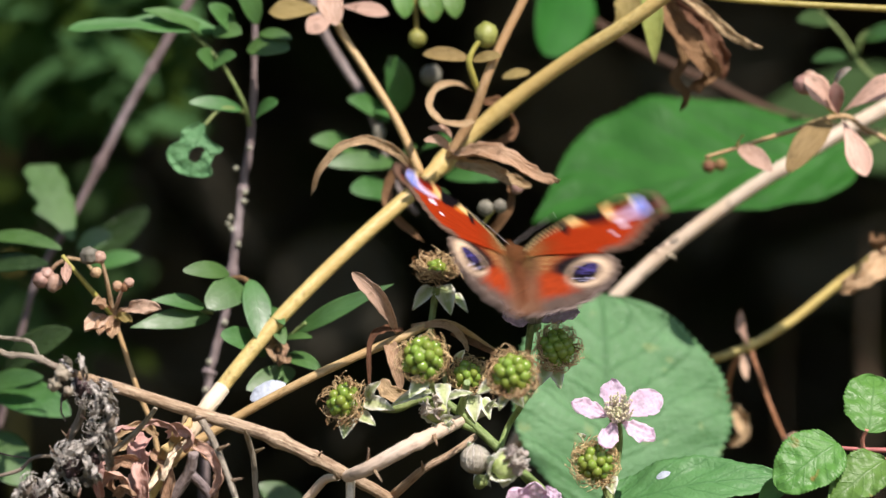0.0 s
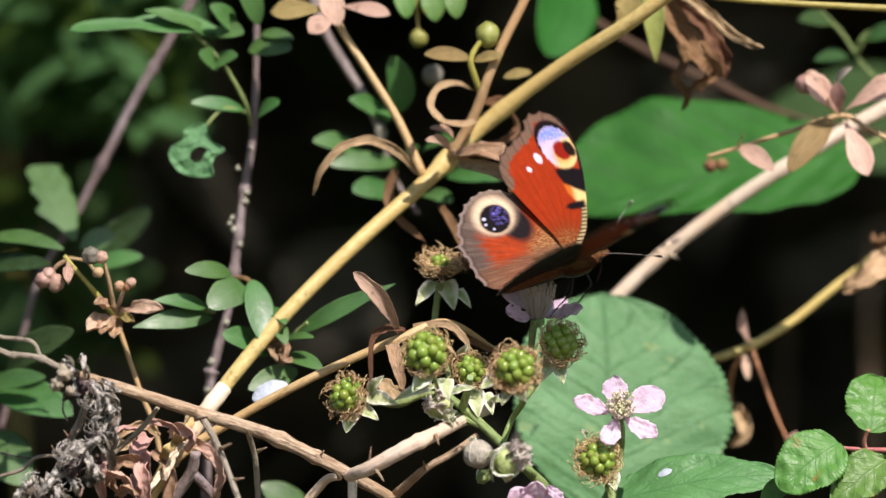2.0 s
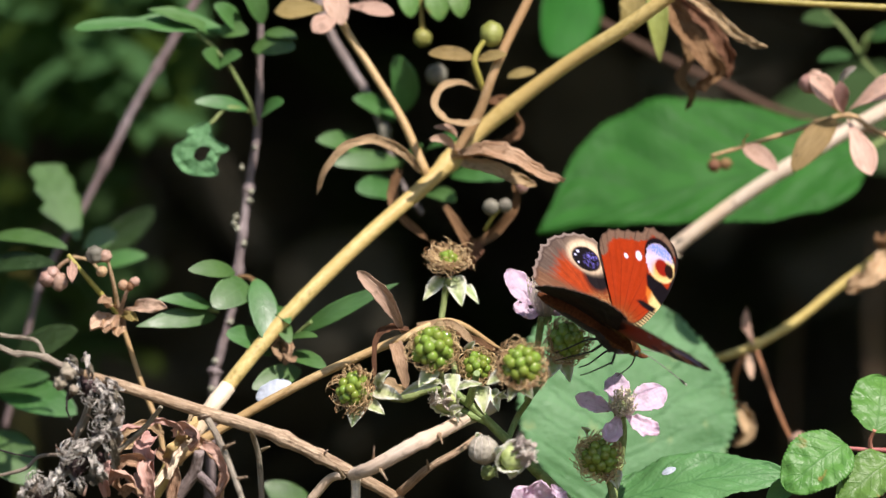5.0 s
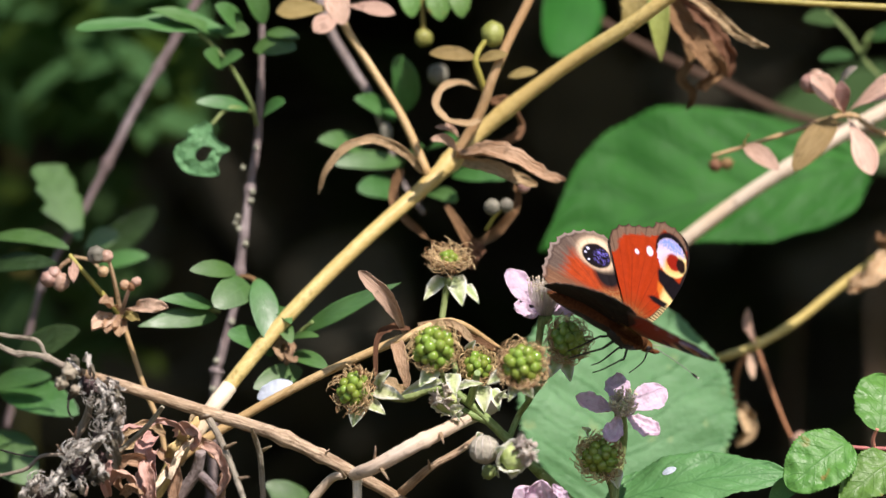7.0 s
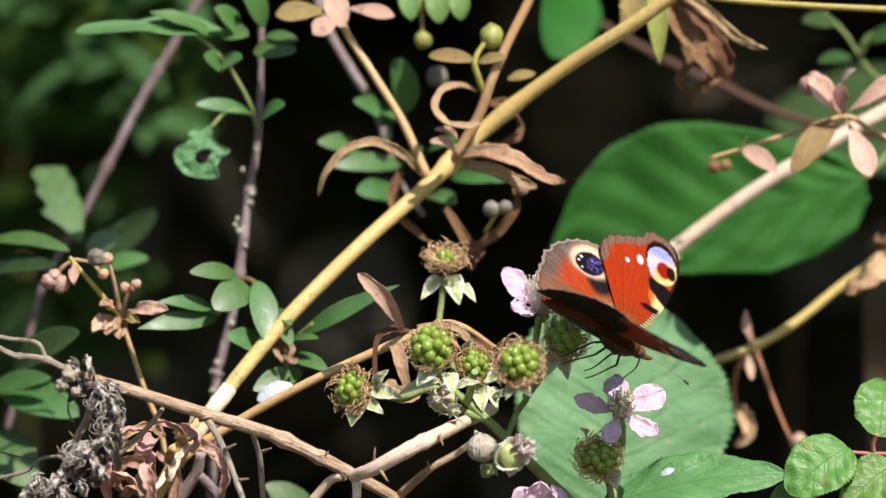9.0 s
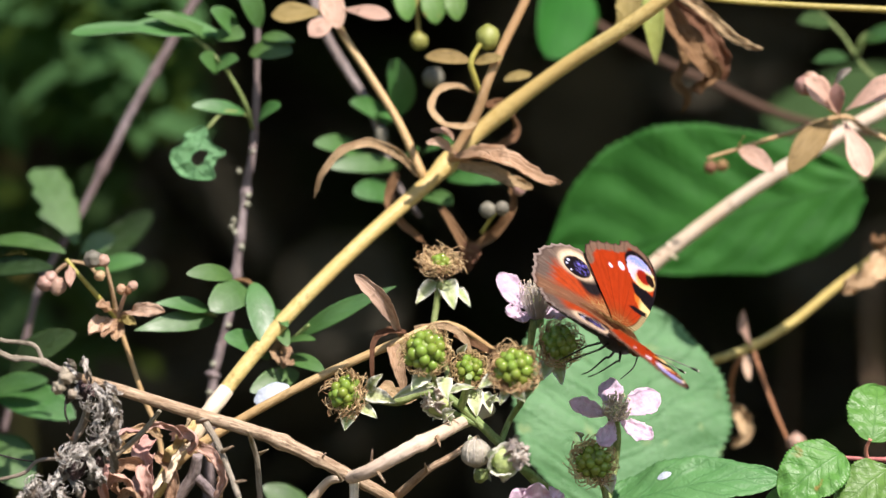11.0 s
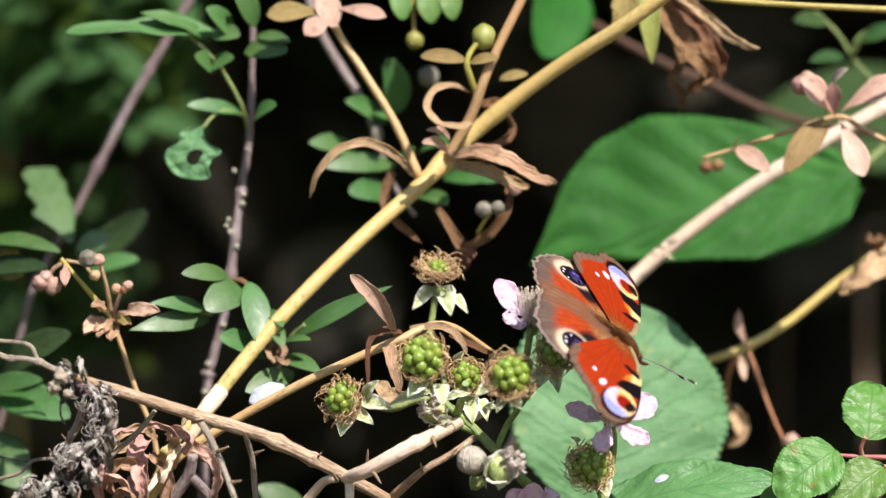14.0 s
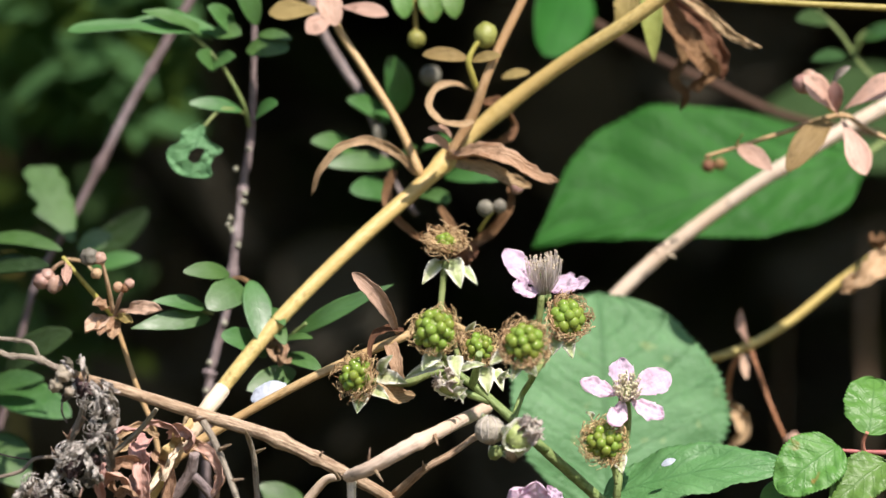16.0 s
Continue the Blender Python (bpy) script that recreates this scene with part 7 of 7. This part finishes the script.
    # the butterfly: seconds, millimetres right, back and up, its turn, the rise of the wings on either side and the sweep of the left and right forewing and of the hindwings, the further rise of the right and left hindwing
    flight = [
        (0, 13.81, 10, -3.21, 31.82, 0.8, 7.8, 37.9, 22.39, 1.34, 3.24, -5.32, -0.5, -0.32),
        (0.1, 8.31, 10, -3.3, 55.33, 2.44, -5.5, 62.71, 51.06, 2.6, 4.99, -0.34, -0.01, -1.58),
        (0.2, 10.23, 10, -3.61, 46.3, 4.65, -13.83, 2.51, 16.77, 6.51, -3.22, -9.07, 0.76, -2.4),
        (0.3, 10.87, 10, -4.62, 47.18, 4.95, -10.84, 4.66, 12.77, 6.85, -2.29, -8.35, 0.6, -2.37),
        (0.5, 12.81, 10, -4.7, 50.11, 1.54, -16.59, 17.23, 13.76, 6.46, -4.21, -4.67, 0.02, -4.09),
        (0.8, 13.84, 10, -2.98, 55.72, 9.49, -16.8, -1.42, -0.8, 2.49, -1.6, -6.89, 0.39, -2.93),
        (1, 14.56, 10, -4.96, 52.37, 6.22, -17.97, 13.21, 6.05, 4, -4.27, -5.41, -0.01, -4.45),
        (1.2, 13.74, 10, -3.76, 50.46, 9.97, -18.87, 19.98, 31.69, 7.41, -3.46, -7.17, 0.59, -4.59),
        (1.5, 15.86, 10, -5.36, 50.47, 11.1, -17.38, 7.42, 15.08, 6.09, -6.29, -7.81, 0.33, -3.76),
        (1.6, 16.01, 10, -3.96, 47.46, 12.41, -23.66, 7.41, -0.04, 1.16, -1.83, -9.51, 1.13, -3.3),
        (1.7, 17.33, 10, -3.48, 41.78, 14.91, -28.6, 5.67, 0.55, 4.1, -3.32, -8.59, 0.88, -3.22),
        (1.9, 21.46, 10, -3.45, 25.85, 42.91, -41.18, 8.53, 60.12, 11.83, -6.17, -0.61, 0.55, -4.04),
        (2, 23.05, 10, -2.97, 19.83, 30.06, -55.84, 35.19, 50.43, 10.49, 14.07, -0.22, 1.14, -5.88),
        (2.1, 24.73, 6, -6, 11.76, 35.77, -57.22, 11.65, 25.4, 4.18, 6.02, -3.99, 1.41, -2.2),
        (2.2, 24.76, 4, -7.73, 22.88, 41.04, -54.78, 21.74, 74.55, 9.46, 7.87, -4.55, 1.36, -3.79),
        (2.3, 23.66, 2, -9.97, 14.07, 45.59, -54.89, 2.55, 14.6, 1.15, -1.83, -5.67, 0.99, -2.2),
        (2.5, 23.69, 2, -8.45, 11.41, 42.69, -55.64, 2.11, 17.56, 1.51, 0.65, -9.7, 1.81, -2.2),
        (2.6, 25.81, 2, -8.71, 4.92, 35.23, -64.45, 9.16, 14.67, 12.38, -2.37, -6.51, 1.03, -2.2),
        (2.7, 27.9, 2, -10.17, -12.84, 36.88, -75.59, 20.5, 35.64, 8.22, 2.79, -1.22, 0.9, -2.2),
        (2.8, 28.22, 0.67, -8.79, -10.54, 40.52, -82.02, 16.07, 51.35, 8.44, 8.05, 0.89, 3.5, -2.2),
        (2.9, 28.49, -0.67, -8.94, -9.98, 38.76, -82.09, 16.01, 51.63, 7.46, 7.65, 1.69, 6.12, -2.2),
        (3, 27.96, -2, -14.03, -26.04, 30.45, -87.65, 17.03, 29.23, 6.57, 6.2, 2.03, 7.93667, -2.2),
        (3.1, 27.22, -3.4, -13, -33.31, 22.82, -87.38, 4.3, 11.02, 4.72, 19.41, 2.6, 6.82333, -2.2),
        (3.2, 27.21, -4.8, -13.25, -37.95, 17.29, -88.88, 6.02, 11.32, 4.86, 17.65, 2.38, 6.25, -2.2),
        (3.3, 28.45, -6.2, -13.26, -38.12, 15.93, -89.88, 9.22, 13.32, 1.97, 18.16, 4.61, 5.66667, -2.2),
        (3.4, 29.43, -7.6, -14.65, -35.39, 17.62, -86.99, 16.97, 17.43, 2.7, 16.7, 2.55, 5.08333, -2.2),
        (3.5, 28.72, -9, -17.7, -38.75, 15.94, -90.44, 37.58, 32.23, -0.56, 15.83, 4.23, 4.5, -2.2),
        (3.6, 29.19, -9, -15.61, -35.12, 22.15, -93.88, 41.87, 66.03, 0.75, 16.14, 3.1, 4.5, -2.2),
        (3.7, 29.2, -9, -15.74, -35.26, 24.81, -90.66, 44.91, 66.68, 2.11, 17.41, 2.36, 4.5, -2.2),
        (4, 28.66, -9, -15.3, -34.37, 20.38, -87.87, 28.27, 25.36, 3.08, 16.57, 3.12, 4.5, -2.5),
        (6.5, 30.6, -9, -15.02, -33.14, 17.93, -89.24, 28.08, 21.26, 3.33, 10.33, 4.03, 4.5, -2.5),
        (7, 30.92, -9, -14.59, -31.89, 18.14, -88.49, 29.47, 21.83, 3.18, 12.03, 3.78, 4.5, -2.5),
        (7.5, 30.68, -9, -14.76, -31.49, 18.33, -88.38, 28.73, 22.56, 3.19, 12.69, 3.84, 4.5, -2.5),
        (8, 31.12, -9, -14.73, -31.54, 18.4, -88.47, 31.15, 23.06, 2.75, 12.03, 4.22, 4.5, -2.5),
        (8.5, 30.62, -9, -15.94, -33.51, 19.06, -88.33, 28.89, 25.59, 2.12, 11.8, 4.62, 4.5, -2.5),
        (9, 29.85, -9, -15.38, -32.48, 18.39, -89.45, 26.41, 22.4, 2.15, 11.04, 4.58, 4.5, -2.5),
        (11.5, 30.47, -9, -14.86, -31.88, 3.16, -72.43, 39.69, -12.6, 1.69, 4.29, 1.66, -2.28, -2.2),
        (12, 31.25, -9, -15.65, -31.84, 3.43, -75.35, 40.95, -11.07, -1.09, 6.35, -0.63, -2.52, -2.66),
        (12.5, 31.28, -9, -14.79, -34.02, 5.41, -78.16, 34.57, -9.32, -1.28, 4.51, 0.5, -4.01, -3.41),
        (13, 30.71, -9, -15.1, -29.52, 5.99, -76, 34.77, -13.34, 1.06, -4.34, 3.13, -2.61, -2.36),
        (13.5, 29.82, -9, -15.88, -30.59, 7.29, -76.15, 30.03, -22.86, -0.44, -8.58, 2.78, -1.8, -2.2),
        (14, 30.97, -9, -15.75, -34.48, 8.51, -75.98, 24.52, -28.69, -4.22, -8.26, 1.33, -1.96, -2.21),
        (14.5, 31.13, -9, -15.34, -34.21, 2.02, -71.1, 30.7, -36.92, -4.5, -5.81, 1.39, -2.32, -2.46),
        (15, 31.17, -9, -15.68, -34.02, -0.61, -69.3, 33.95, -40.08, -5.67, -4.47, 1.71, -2.49, -2.76),
        (15.4, 31.17, -9, -15.68, -34.02, -0.61, -69.3, 33.95, -40.08, -5.67, -4.47, 1.71, -2.49, -2.76),
        (15.46, 31.49, -9, -19.75, -31.97, 26.03, -91.66, 48, 46, 0, 0, 0, -1.8, 0),
        (15.5, 33.47, -9, -21.71, -31.97, 24.03, -91.66, 82, 66, 0, 0, 0, -1.8, 0),
        (15.54, 46.34, -16, 3.02, -31.97, 22.03, -91.66, 104, 100, 0, 0, 0, -1.8, 0),
        (15.6, 75, -40, 70, -20, 20, -80, 20, 20, 0, 0, 0, -1.8, 0),
        (15.8, 170, -80, 190, -10, 20, -80, 60, 60, 0, 0, 0, -1.8, 0),
        (16, 260, -120, 320, 0, 20, -80, 10, 10, 0, 0, 0, -1.8, 0),
    ]
    walk(butterfly, [(t, pose(x * MM, y * MM, 1 + z * MM, a, b, c)) for t, x, y, z, a, b, c, *_ in flight])
    for key, ob in wings.items():
        s = 1 if key[1] == "R" else -1
        o = ob.location.copy()
        rows = []
        for t, _, _, _, _, _, _, up_left, up_right, fore_left, fore_right, hind, lift, lift_left in flight:
            up = up_left if s < 0 else up_right
            up += 0 if key[0] == "F" else lift_left if s < 0 else lift
            sweep = hind if key[0] == "H" else fore_right if s > 0 else fore_left
            turn = pose(0, 0, 0, 0, -s * up, 0) @ pose(0, 0, 0, 0, 0, s * sweep)
            rows.append((t, Matrix.Translation(o) @ turn))
        walk(ob, rows)


motions()
